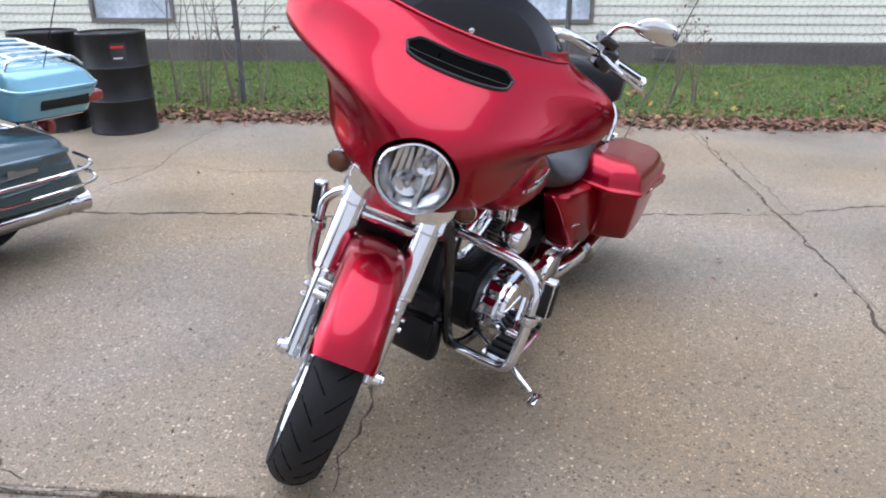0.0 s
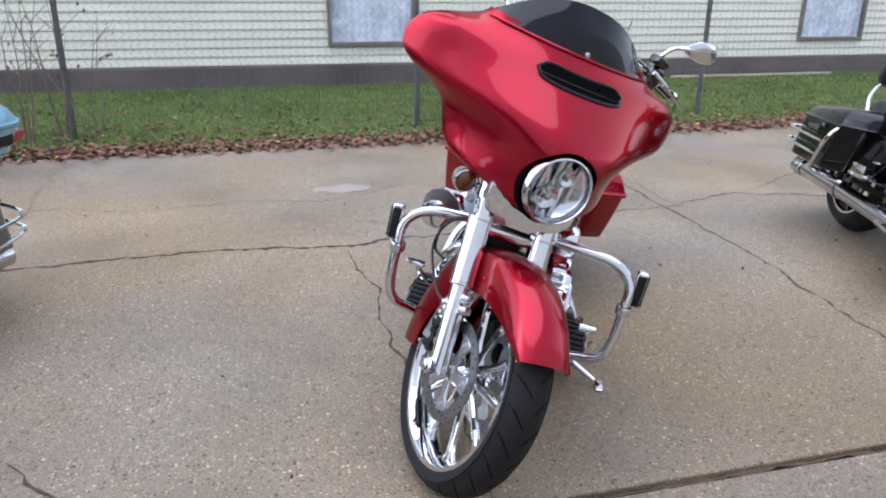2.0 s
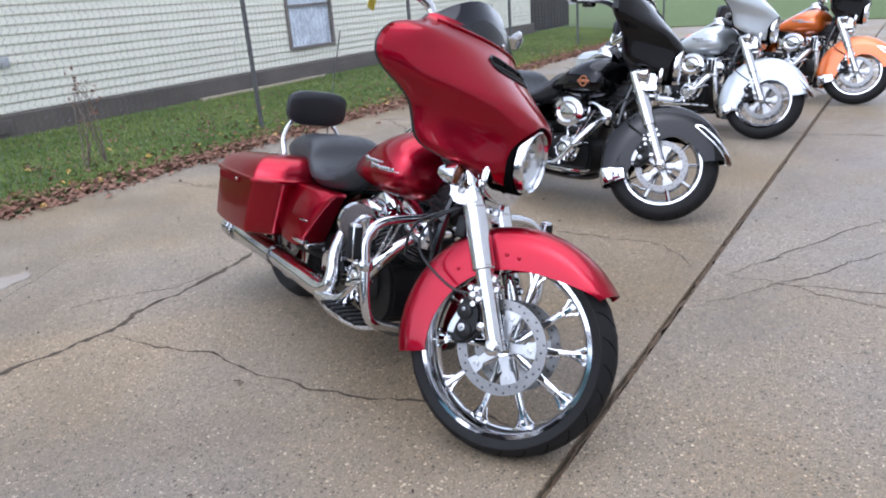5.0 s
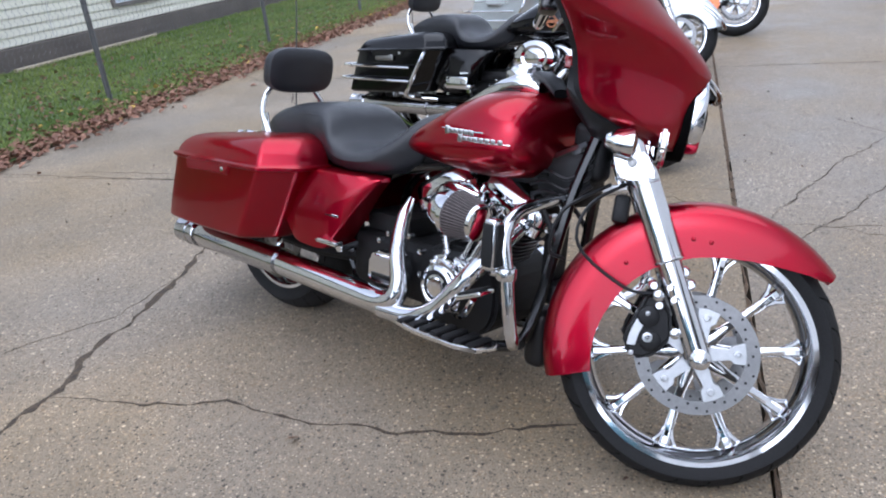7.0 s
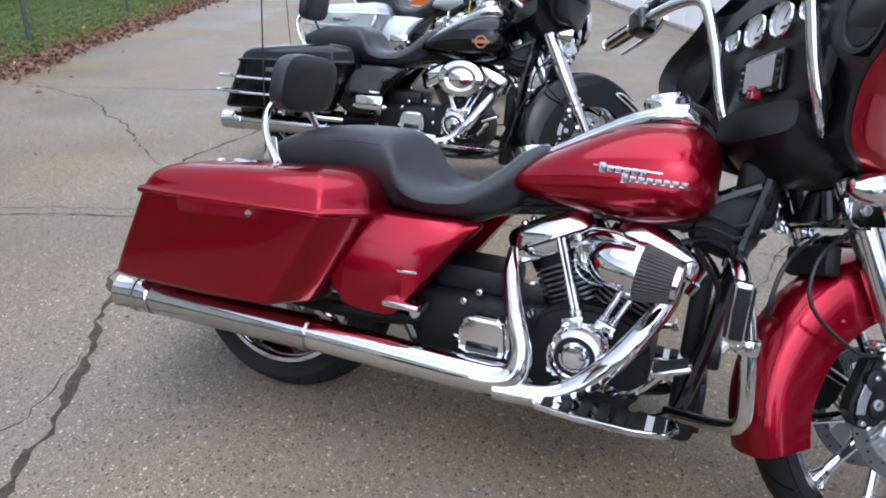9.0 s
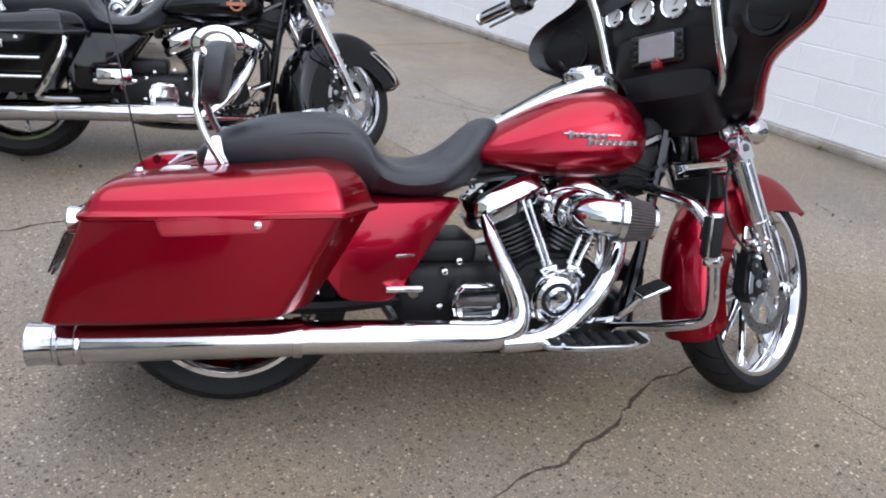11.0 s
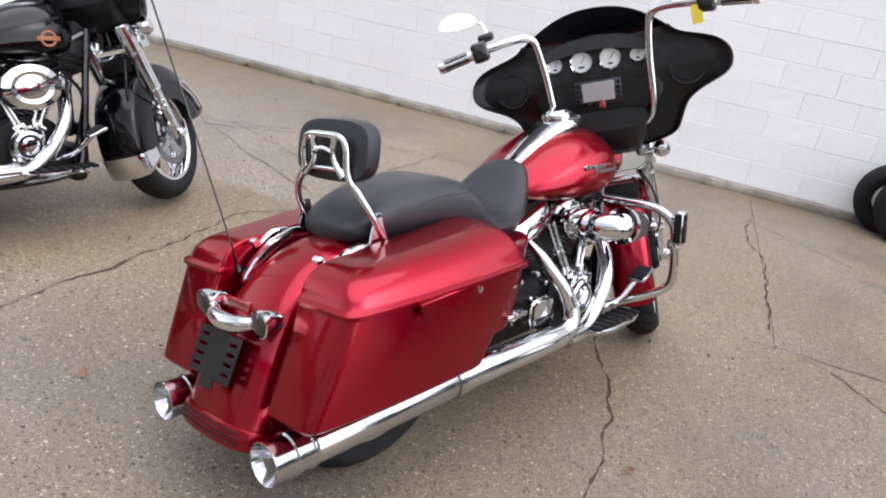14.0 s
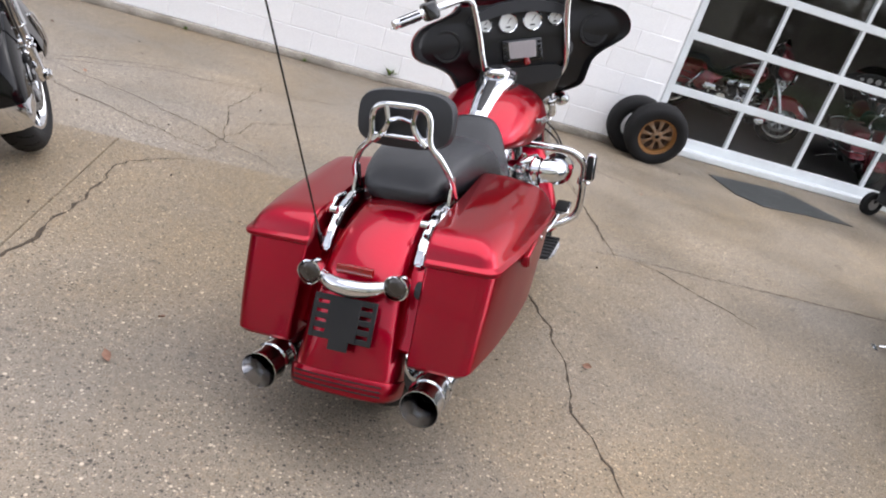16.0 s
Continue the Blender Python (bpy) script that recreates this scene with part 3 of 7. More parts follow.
# chain-link fence
GALV = material("galvanised_steel", (0.16, 0.165, 0.17), 0.5, 0.8, vary=0.2, scale=15, rough_vary=0.12)
fence = thing("fence", "weathered chain-link fence on thin steel posts", "fence", LOT)
for k in range(-3, 7):
    u = 0.27 + 3.16 * k
    part("post", join(lathe([(-0.05, 0), (-0.05, 0.026), (1.95, 0.026), (1.96, 0.03), (1.99, 0.02), (2.0, 0)], 14, "Z", (u, FENCE_W + 0.05, rise(FENCE_W)))), GALV, fence)
    for z in (0.25, 0.9, 1.55):
        part("tie", lathe([(z, 0.028), (z + 0.006, 0.029), (z + 0.012, 0.028)], 10, "Z", (u, FENCE_W + 0.05, 0)), GALV, fence)
part("top_rail", rod((-9.5, FENCE_W + 0.05, 1.96), (19.5, FENCE_W + 0.05, 1.96), 0.02, 10), GALV, fence)


def chain_link(u0, u1, z0, z1, w, pitch=0.065):
    """Zigzag wires hooked into one another."""
    verts, faces = [], []
    n = int((z1 - z0) / (pitch / 2))
    t = 0.0016
    for k in range(int((u1 - u0) / pitch)):
        for i in range(n + 1):
            u = u0 + k * pitch + (pitch * 0.52 if i % 2 else -pitch * 0.02)
            y = w + (0.003 if i % 2 else -0.003)
            z = z0 + i * pitch / 2
            verts += [(u - t, y, z), (u, y - t, z), (u + t, y, z), (u, y + t, z)]
            if i:
                b = len(verts) - 8
                faces += [(b + a, b + (a + 1) % 4, b + 4 + (a + 1) % 4, b + 4 + a) for a in range(4)]
    me = bpy.data.meshes.new("wire_mesh")
    me.from_pydata(verts, [], faces)
    me.materials.append(GALV)
    ob = new("wire_mesh", me)
    ob.parent = fence
    return tagged(ob, kind="stuff")


chain_link(-7.0, 17.5, 0.06, 1.95, FENCE_W)

# house behind the lawn
SIDING = material("cream_siding", (0.75, 0.73, 0.61), 0.6, vary=0.05, scale=2.5, fine=60, per_piece=0.03, stain=0.08, stain_color=(0.45, 0.43, 0.36))
FOUND = material("foundation_concrete", (0.125, 0.108, 0.095), 0.9, vary=0.35, scale=2.2, stain=0.55, stain_color=(0.055, 0.048, 0.043), bump=0.3)
house = thing("house", "cream clapboard house on a low grey foundation", "house", LOT)
part("foundation", box(24.3, 0.30, 0.62, (3.2, HOUSE_W + 0.19, 0.11), 0.01, 1), FOUND, house, smooth=0)
part("wall", box(24.1, 0.20, 3.4, (3.2, HOUSE_W + 0.22, 2.12)), SIDING, house, smooth=0)
part("end_wall", box(0.2, 5.0, 3.4, (15.15, HOUSE_W + 2.8, 2.12)), SIDING, house, smooth=0)
part("roof", slab([(HOUSE_W - 0.45, 3.72), (HOUSE_W + 3.0, 5.4), (HOUSE_W + 6.4, 3.72), (HOUSE_W + 6.4, 3.86), (HOUSE_W + 3.0, 5.56), (HOUSE_W - 0.45, 3.86)], -9.4, 15.6, "X"), material("roof_shingle", (0.10, 0.095, 0.09), 0.9, vary=0.3, scale=20), house, smooth=0)
WIN = [(-0.36, 0.74), (-5.6, -4.5), (6.4, 7.5)]
for row in range(28):
    z = 0.43 + 0.104 * row
    spans = [(-8.85, 15.25)]
    if 0.60 < z + 0.05 < 1.95:
        edges = sorted(WIN)
        spans, at = [], -8.85
        for a, b in edges:
            spans.append((at, a))
            at = b
        spans.append((at, 15.25))
    for a, b in spans:
        section = [(HOUSE_W + 0.125, z), (HOUSE_W + 0.096, z - 0.001), (HOUSE_W + 0.094, z + 0.010), (HOUSE_W + 0.110, z + 0.106), (HOUSE_W + 0.125, z + 0.106)]
        part("siding_board", loft([[(u, y, q) for y, q in section] for u in (a, b)]), SIDING, house, smooth=0)
FRAME = material("brown_window_frame", (0.17, 0.15, 0.135), 0.55, vary=0.2, scale=8)
# Lace pattern whose blue-white also holds the sky mirrored by the pane.
SKY_LACE = material("lace_curtain_with_sky", (0.50, 0.55, 0.64), 0.85, vary=0.3, scale=4, second=(0.74, 0.78, 0.84), fine=14)
for a, b in WIN:
    win = part("window", join(box(b - a, 0.06, 0.05, ((a + b) / 2, HOUSE_W + 0.09, 0.665), 0.004, 1), box(b - a, 0.06, 0.05, ((a + b) / 2, HOUSE_W + 0.09, 1.93), 0.004, 1), box(0.045, 0.06, 1.24, (a + 0.0225, HOUSE_W + 0.09, 1.30), 0.004, 1), box(0.045, 0.06, 1.24, (b - 0.0225, HOUSE_W + 0.09, 1.30), 0.004, 1)), FRAME, house, "brown-framed window with lace curtain", smooth=0)
    part("sash", box(b - a - 0.13, 0.03, 0.04, ((a + b) / 2, HOUSE_W + 0.10, 1.32), 0.003, 1), FRAME, win, smooth=0)
    rings = [[(u, HOUSE_W + 0.116 + 0.003 * math.sin(u * 60), z) for u in np.linspace(a + 0.05, b - 0.05, 40)] for z in (0.67, 1.3, 1.93)]
    part("curtain", loft(rings, closed=False), SKY_LACE, win, "lace curtain, sky reflection in its pale blue")
    pane = part("pane", box(b - a - 0.12, 0.004, 1.25, ((a + b) / 2, HOUSE_W + 0.105, 1.30)), CLEAR, win, smooth=0)
    pane.visible_shadow = False
vent = part("foundation_vent", box(0.30, 0.02, 0.14, (1.62, HOUSE_W + 0.034, 0.30), 0.003, 1), FRAME, house, "brown slatted foundation vent", smooth=0)
for k in range(9):
    part("slat", box(0.008, 0.016, 0.12, (1.50 + 0.03 * k, HOUSE_W + 0.020, 0.30)), FOUND, vent, smooth=0)
part("meter_box", box(0.10, 0.08, 0.12, (1.87, HOUSE_W + 0.06, 0.98), 0.02, 2), material("grey_plastic_box", (0.42, 0.43, 0.44), 0.6), house, "small grey outlet box")
part("downpipe", tube([(5.2, HOUSE_W + 0.06, 0.45), (5.22, HOUSE_W + 0.06, 0.85), (5.3, HOUSE_W + 0.06, 1.0)], 0.006, 6), material("cable_white", (0.6, 0.6, 0.56), 0.6), house, "thin cable on the siding")
part("edging_board", box(2.6, 0.05, 0.04, (5.6, HOUSE_W - 0.12, 0.19), 0.005, 1), material("pale_timber", (0.45, 0.38, 0.28), 0.8, vary=0.25, scale=12), house, "pale timber edging", smooth=0)

# beyond the house: shed, lawn, road
shed = thing("shed", "dark brown timber shed beside the house", "shed", LOT)
part("wall", box(3.0, 3.0, 3.0, (17.6, HOUSE_W + 2.2, 1.6)), material("dark_timber", (0.035, 0.03, 0.028), 0.85, vary=0.3, scale=3, second=(0.06, 0.05, 0.045)), shed, smooth=0)
for k in range(14):
    part("board", box(0.20, 0.02, 2.9, (16.2 + 0.215 * k, HOUSE_W + 0.69, 1.6), 0.004, 1), material("shed_board", (0.04, 0.034, 0.03), 0.8, vary=0.3, scale=5, per_piece=0.2) if k == 0 else bpy.data.materials["shed_board"], shed, smooth=0)
verge = part("far_lawn", box(60, 60, 0.02, (48, 22, 0.012)), LAWN, matrix=LOT)
tagged(verge, "rough green verge beyond the yard", "lawn", kind="structure")
road = part("road", box(80, 7, 0.02, (32, 15.5, 0.03)), material("asphalt_grey", (0.16, 0.165, 0.17), 0.85, vary=0.15, scale=2, fine=90), matrix=LOT @ pose(0, 0, 0, 0, 0, 6))
tagged(road, "pale grey asphalt side street", "road", kind="structure")
HEDGE = material("far_foliage", (0.06, 0.075, 0.035), 0.9, vary=0.5, scale=1.5, second=(0.12, 0.10, 0.06))
hv, hf = [], []
rr = np.random.default_rng(9)
for i in range(9000):
    u, w, z = rr.uniform(-70, 90), 40 + rr.normal(0, 2.0), abs(rr.normal(2.2, 1.6)) + 0.1
    k = rr.uniform(0.25, 0.6)
    m = pose(u, w, z, rr.uniform(0, 360), rr.uniform(0, 360), rr.uniform(0, 360))
    n = len(hv)
    hv += [tuple(m @ Vector(q)) for q in ((-k, 0, 0), (0, -k * 0.6, 0.1), (k, 0, 0), (0, k * 0.6, 0.1))]
    hf.append((n, n + 1, n + 2, n + 3))
me = bpy.data.meshes.new("far_trees")
me.from_pydata(hv, [], hf)
me.materials.append(HEDGE)
far_trees = new("far_trees", me)
far_trees.matrix_basis = LOT
tagged(far_trees, "distant belt of trees and shrubs", "trees", kind="stuff")

# drums, saplings, spare tyres
DRUM = material("black_drum_paint", (0.006, 0.006, 0.0065), 0.5, spec=0.35, vary=0.4, scale=6, second=(0.014, 0.013, 0.013), bump=0.15)


def drum(m, label, sticker):
    prof = [(0.0, 0), (0.0, 0.285), (0.012, 0.295), (0.025, 0.287), (0.28, 0.287), (0.295, 0.298), (0.31, 0.287), (0.57, 0.287), (0.585, 0.298), (0.60, 0.287), (0.855, 0.287), (0.868, 0.295), (0.88, 0.290), (0.878, 0.27), (0.862, 0.268), (0.862, 0)]
    ob = thing("oil_drum", label, "drum", m, "oil drums")
    part("body", lathe(prof, 48, "Z"), DRUM, ob)
    part("bung", lathe([(0.862, 0.03), (0.872, 0.028), (0.873, 0)], 14, "Z", (0.15, 0.05, 0)), STEEL, ob)
    if sticker:
        part("label_plate", loft([[(0.2885 * math.cos(a), 0.2885 * math.sin(a), z) for a in np.linspace(0.60, 1.05, 10)] for z in (0.64, 0.80)], closed=False), material("sticker_black", (0.02, 0.02, 0.02), 0.4), ob, "black and red sticker")
        part("label_bar", loft([[(0.2892 * math.cos(a), 0.2892 * math.sin(a), z) for a in np.linspace(0.62, 0.98, 10)] for z in (0.755, 0.775)], closed=False), material("sticker_red", (0.5, 0.02, 0.02), 0.4), ob, "red bar")
        part("label_bar", loft([[(0.2892 * math.cos(a), 0.2892 * math.sin(a), z) for a in np.linspace(0.66, 0.92, 10)] for z in (0.665, 0.678)], closed=False), material("sticker_white", (0.6, 0.6, 0.6), 0.4), ob, "white bar")
    return ob


drum(pose(-0.69, -4.57, 0, 0, 0, 20) @ Matrix.Scale(0.93, 4), "black steel oil drum with a red sticker", True)
drum(pose(-0.40, -5.12, 0, 0, 0, 80) @ Matrix.Scale(0.93, 4), "black steel oil drum standing behind", False)

BARK = material("dry_twig", (0.16, 0.125, 0.095), 0.85, vary=0.3, scale=30)


def sapling(m, height, stems, seed, label, leafy=12):
    """A bare shrub of thin branching stems with a few withered leaves."""
    q = random.Random(seed)
    ob = thing("sapling", label, "shrub", m, "shrubs at the fence")
    tips = []
    bms = []
    for s in range(stems):
        a, lean = q.uniform(0, 6.28), q.uniform(0.05, 0.28)
        pts = [Vector((0.04 * math.cos(a), 0.04 * math.sin(a), 0))]
        for k in range(5):
            pts.append(pts[-1] + Vector((lean * math.cos(a) * height / 5 + q.gauss(0, 0.02), lean * math.sin(a) * height / 5 + q.gauss(0, 0.02), height / 5 * q.uniform(0.8, 1.1))))
        bms = [tube(pts, [0.009, 0.007, 0.005, 0.003, 0.0015], 6, 3)]
        for k in (2, 3, 4):
            b = q.uniform(0, 6.28)
            e = pts[k] + Vector((math.cos(b), math.sin(b), 0.9)) * height * q.uniform(0.08, 0.18)
            bms.append(tube([pts[k], pts[k].lerp(e, 0.5) + Vector((0, 0, 0.01)), e], [0.004, 0.003, 0.0012], 5, 2))
            tips.append(e)
        tips.append(pts[-1])
        part("stem", join(*bms), BARK, ob)
    lv = bmesh.new()
    for k in range(leafy):
        e = q.choice(tips) + Vector((q.gauss(0, 0.03), q.gauss(0, 0.03), q.gauss(0, 0.04)))
        mm = Matrix.Translation(e) @ Euler((q.uniform(0, 6), q.uniform(0, 6), q.uniform(0, 6))).to_matrix().to_4x4()
        vs = [lv.verts.new(mm @ Vector(c)) for c in ((-0.022, 0, 0), (0, -0.014, 0.006), (0.026, 0, 0), (0, 0.014, 0.006))]
        lv.faces.new(vs)
    tagged(part("withered_leaves", lv, LEAF, ob, smooth=0), kind="stuff")
    return ob


for k, (u, w, h, n) in enumerate(((-3.25, 3.95, 1.5, 4), (-2.95, 4.05, 1.7, 4), (-2.7, 3.9, 1.1, 3), (-3.6, 4.1, 1.6, 3), (1.25, 4.15, 0.85, 4), (1.55, 4.2, 0.8, 3))):
    sapling(LOT @ pose(u, w, rise(w)), h, n, 70 + k, "bare thin-stemmed shrub with withered leaves at the fence", 14)

RUST = material("rusty_gold_wheel", (0.42, 0.24, 0.07), 0.5, 0.5, vary=0.3, scale=12, second=(0.30, 0.12, 0.04), stain=0.5, stain_color=(0.12, 0.05, 0.02))


PALE_RUST = material("worn_gold_paint", (0.66, 0.55, 0.40), 0.42, 0.30, vary=0.6, scale=34, second=(0.24, 0.10, 0.03), fine=90, bump=0.3)
# Dark rust, with the shade behind the spokes put into its colour.
SHADED_RUST = material("rust_shadowed_steel", (0.10, 0.045, 0.018), 0.8, vary=0.5, scale=20, second=(0.05, 0.03, 0.02))


def spare_tyre(m, rim, label):
    ob = thing("spare_tyre", label, "tyre", m, "spare tyres")
    prof = [(-0.075, 0.175), (-0.10, 0.20), (-0.108, 0.245), (-0.098, 0.285), (-0.075, 0.302), (0.0, 0.307), (0.075, 0.302), (0.098, 0.285), (0.108, 0.245), (0.10, 0.20), (0.075, 0.175), (0.03, 0.168), (-0.03, 0.168), (-0.075, 0.175)]
    t = part("tyre", lathe(prof, 56, "Y"), RUBBER, ob)
    for y in (-0.05, -0.018, 0.018, 0.05):
        part("tread_groove", lathe([(y - 0.004, 0.3045), (y, 0.3075), (y + 0.004, 0.3045)], 56, "Y"), CAST_BLACK, t)
    if rim:
        w = part("steel_wheel", lathe([(-0.085, 0.178), (-0.088, 0.185), (-0.078, 0.177), (-0.062, 0.170), (-0.058, 0.160), (0.02, 0.155), (0.06, 0.165), (0.08, 0.176)], 40, "Y"), RUST, ob, "rusty gold wheel with eight pale spokes")
        part("wheel_dish", lathe([(-0.030, 0.156), (-0.026, 0.12), (-0.012, 0.105), (-0.010, 0.04)], 40, "Y"), SHADED_RUST, w)
        for k in range(8):
            a = 2 * math.pi * k / 8
            c, s = math.cos(a), math.sin(a)
            part("wheel_spoke", loft([[(c * q + s * d, y, s * q - c * d) for d, y in ((-hw, -0.045 + o), (0, -0.056 + o), (hw, -0.045 + o), (hw * 0.7, -0.02 + o), (-hw * 0.7, -0.02 + o))] for q, hw, o in ((0.040, 0.016, -0.015), (0.075, 0.013, -0.012), (0.125, 0.020, -0.002), (0.158, 0.040, 0.012))]), PALE_RUST, w)
        hub = part("wheel_hub", lathe([(-0.085, 0.024), (-0.085, 0.030), (-0.072, 0.052), (-0.02, 0.055), (-0.02, 0.024), (-0.085, 0.024)], 24, "Y"), PALE_RUST, w)
        part("hub_bore", lathe([(-0.070, 0.0), (-0.070, 0.025), (-0.03, 0.025), (-0.03, 0)], 18, "Y"), CAST_BLACK, hub)
        for k in range(5):
            a = 2 * math.pi * (k + 0.4) / 5
            part("stud_hole", lathe([(-0.076, 0.0), (-0.0765, 0.006), (-0.06, 0.006)], 10, "Y", (0.041 * math.cos(a), 0, 0.041 * math.sin(a))), CAST_BLACK, hub)
    return ob


spare_tyre(LOT @ pose(-2.53, -4.03, 0.272, 10, 0, 176) @ Matrix.Scale(0.90, 4), True, "worn car tyre on a rusty gold wheel leaning by the wall")
spare_tyre(LOT @ pose(-2.42, -4.245, 0.263, 7, 0, 174) @ Matrix.Scale(0.87, 4), False, "bare black car tyre leaning against the white wall")

WEED = material("weed_leaf", (0.09, 0.16, 0.03), 0.7, vary=0.35, scale=20, second=(0.18, 0.22, 0.05))


def weed(m, size, seed, count=16):
    q = random.Random(seed)
    bm = bmesh.new()
    for k in range(count):
        a, el, ln = q.uniform(0, 6.28), q.uniform(0.3, 1.3), size * q.uniform(0.5, 1.0)
        d = Vector((math.cos(a) * math.cos(el), math.sin(a) * math.cos(el), math.sin(el)))
        side = d.cross(Vector((0, 0, 1))).normalized() * ln * 0.22
        vs = [bm.verts.new(c) for c in (Vector((0, 0, 0)), d * ln * 0.55 + side, d * ln + Vector((0, 0, -0.15 * ln)), d * ln * 0.55 - side)]
        bm.faces.new(vs)
    ob = part("weed", bm, WEED, matrix=m, smooth=0)
    return tagged(ob, "small green weed growing at the wall footing", "weed", group="weeds")


for k, (u, s, z) in enumerate(((-0.14, 0.11, 0.07), (1.6, 0.05, 0.0), (3.2, 0.06, 0.0), (0.6, 0.04, 0.0), (4.4, 0.05, 0.0), (-1.1, 0.04, 0.0), (2.5, 0.05, 0.0))):
    weed(LOT @ pose(u, WALL_W + 0.075 if z == 0 else WALL_W + 0.03, z), s, 90 + k)

# ---- motorcycles: x ahead, y to the rider's left, z up, from the rear tyre's foot ----
RAKE = radians(26)
STEER_FOOT = Vector((1.795, 0, 0))
STEER_AXIS = Vector((-math.sin(RAKE), 0, math.cos(RAKE)))


def steered(degrees):
    return Matrix.Translation(STEER_FOOT) @ Matrix.Rotation(radians(degrees), 4, STEER_AXIS) @ Matrix.Translation(-STEER_FOOT)


def tyre_mesh(r, width, inner, at):
    h = width / 2
    prof = [(-h * 0.72, inner), (-h * 0.95, inner + 0.25 * (r - inner)), (-h, inner + 0.5 * (r - inner)), (-h * 0.93, r - 0.26 * width),
            (-h * 0.72, r - 0.125 * width), (-h * 0.4, r - 0.035 * width), (0, r)]
    prof = prof + [(-a, b) for a, b in prof[-2::-1]]
    return lathe(prof, 64, "Y", at)


def tread_mesh(r, width, at, count=26):
    """Slanted grooves, as thin ribs let into the tread, their shade in the black."""
    bms = []
    for i in range(count):
        for s in (1, -1):
            a0 = 2 * math.pi * (i + (0.5 if s > 0 else 0)) / count
            pts = []
            for k in range(5):
                f = k / 4
                y = s * width * (0.06 + 0.36 * f)
                rr = r - width * float(np.interp(abs(y) / width, [0, 0.2, 0.36, 0.465], [0, 0.035, 0.125, 0.26])) - 0.0006
                a = a0 + 0.16 * f
                pts.append(Vector(at) + Vector((rr * math.cos(a), y, rr * math.sin(a))))
            bms.append(tube(pts, 0.0022, 4, 1, True))
    return join(*bms)


def rim_mesh(r, width, at):
    """Polished rim: two flanges and a drop centre."""
    h = width / 2
    prof = [(-h, r - 0.012), (-h, r), (-h + 0.006, r + 0.004), (-h + 0.012, r - 0.004), (-h * 0.5, r - 0.014), (0, r - 0.017), (h * 0.5, r - 0.014),
            (h - 0.012, r - 0.004), (h - 0.006, r + 0.004), (h, r), (h, r - 0.012), (h - 0.006, r - 0.017), (h - 0.018, r - 0.021), (h * 0.4, r - 0.030), (0, r - 0.032),
            (-h * 0.4, r - 0.030), (-h + 0.018, r - 0.021), (-h + 0.006, r - 0.017), (-h, r - 0.012)]
    return lathe(prof, 64, "Y", at)


def spoke_mesh(at, angle, r0, r1, width, spread):
    """A forked blade from the hub to the rim."""
    bms = []
    c, s = math.cos(angle), math.sin(angle)
    rad, tan = Vector((c, 0, s)), Vector((-s, 0, c))
    at = Vector(at)
    def ring(r, t, hw, hy):
        o = at + rad * r + tan * t
        return [o + tan * (hw * a) + Vector((0, hy * b, 0)) for a, b in ((-1, -0.55), (-0.55, -1), (0.55, -1), (1, -0.55), (1, 0.55), (0.55, 1), (-0.55, 1), (-1, 0.55))]
    mid = r0 + (r1 - r0) * 0.58
    bms.append(loft([ring(r0, 0, 0.022, width), ring(r0 + (mid - r0) * 0.5, 0, 0.012, width * 0.7), ring(mid, 0, 0.011, width * 0.62), ring(r1 - 0.01, 0, 0.012, width * 0.8)]))
    for k in (-1, 1):
        bms.append(loft([ring(mid + 0.03, 0, 0.008, width * 0.5), ring(mid + (r1 - mid) * 0.72, k * spread * 0.45, 0.006, width * 0.5), ring(r1 + 0.002, k * spread, 0.008, width * 0.55)]))
    return join(*bms)


def disc_mesh(at, r0, r1, t):
    ring = lathe([(-t, r0), (-t, r1), (t, r1), (t, r0), (-t, r0)], 48, "Y", at)
    return ring


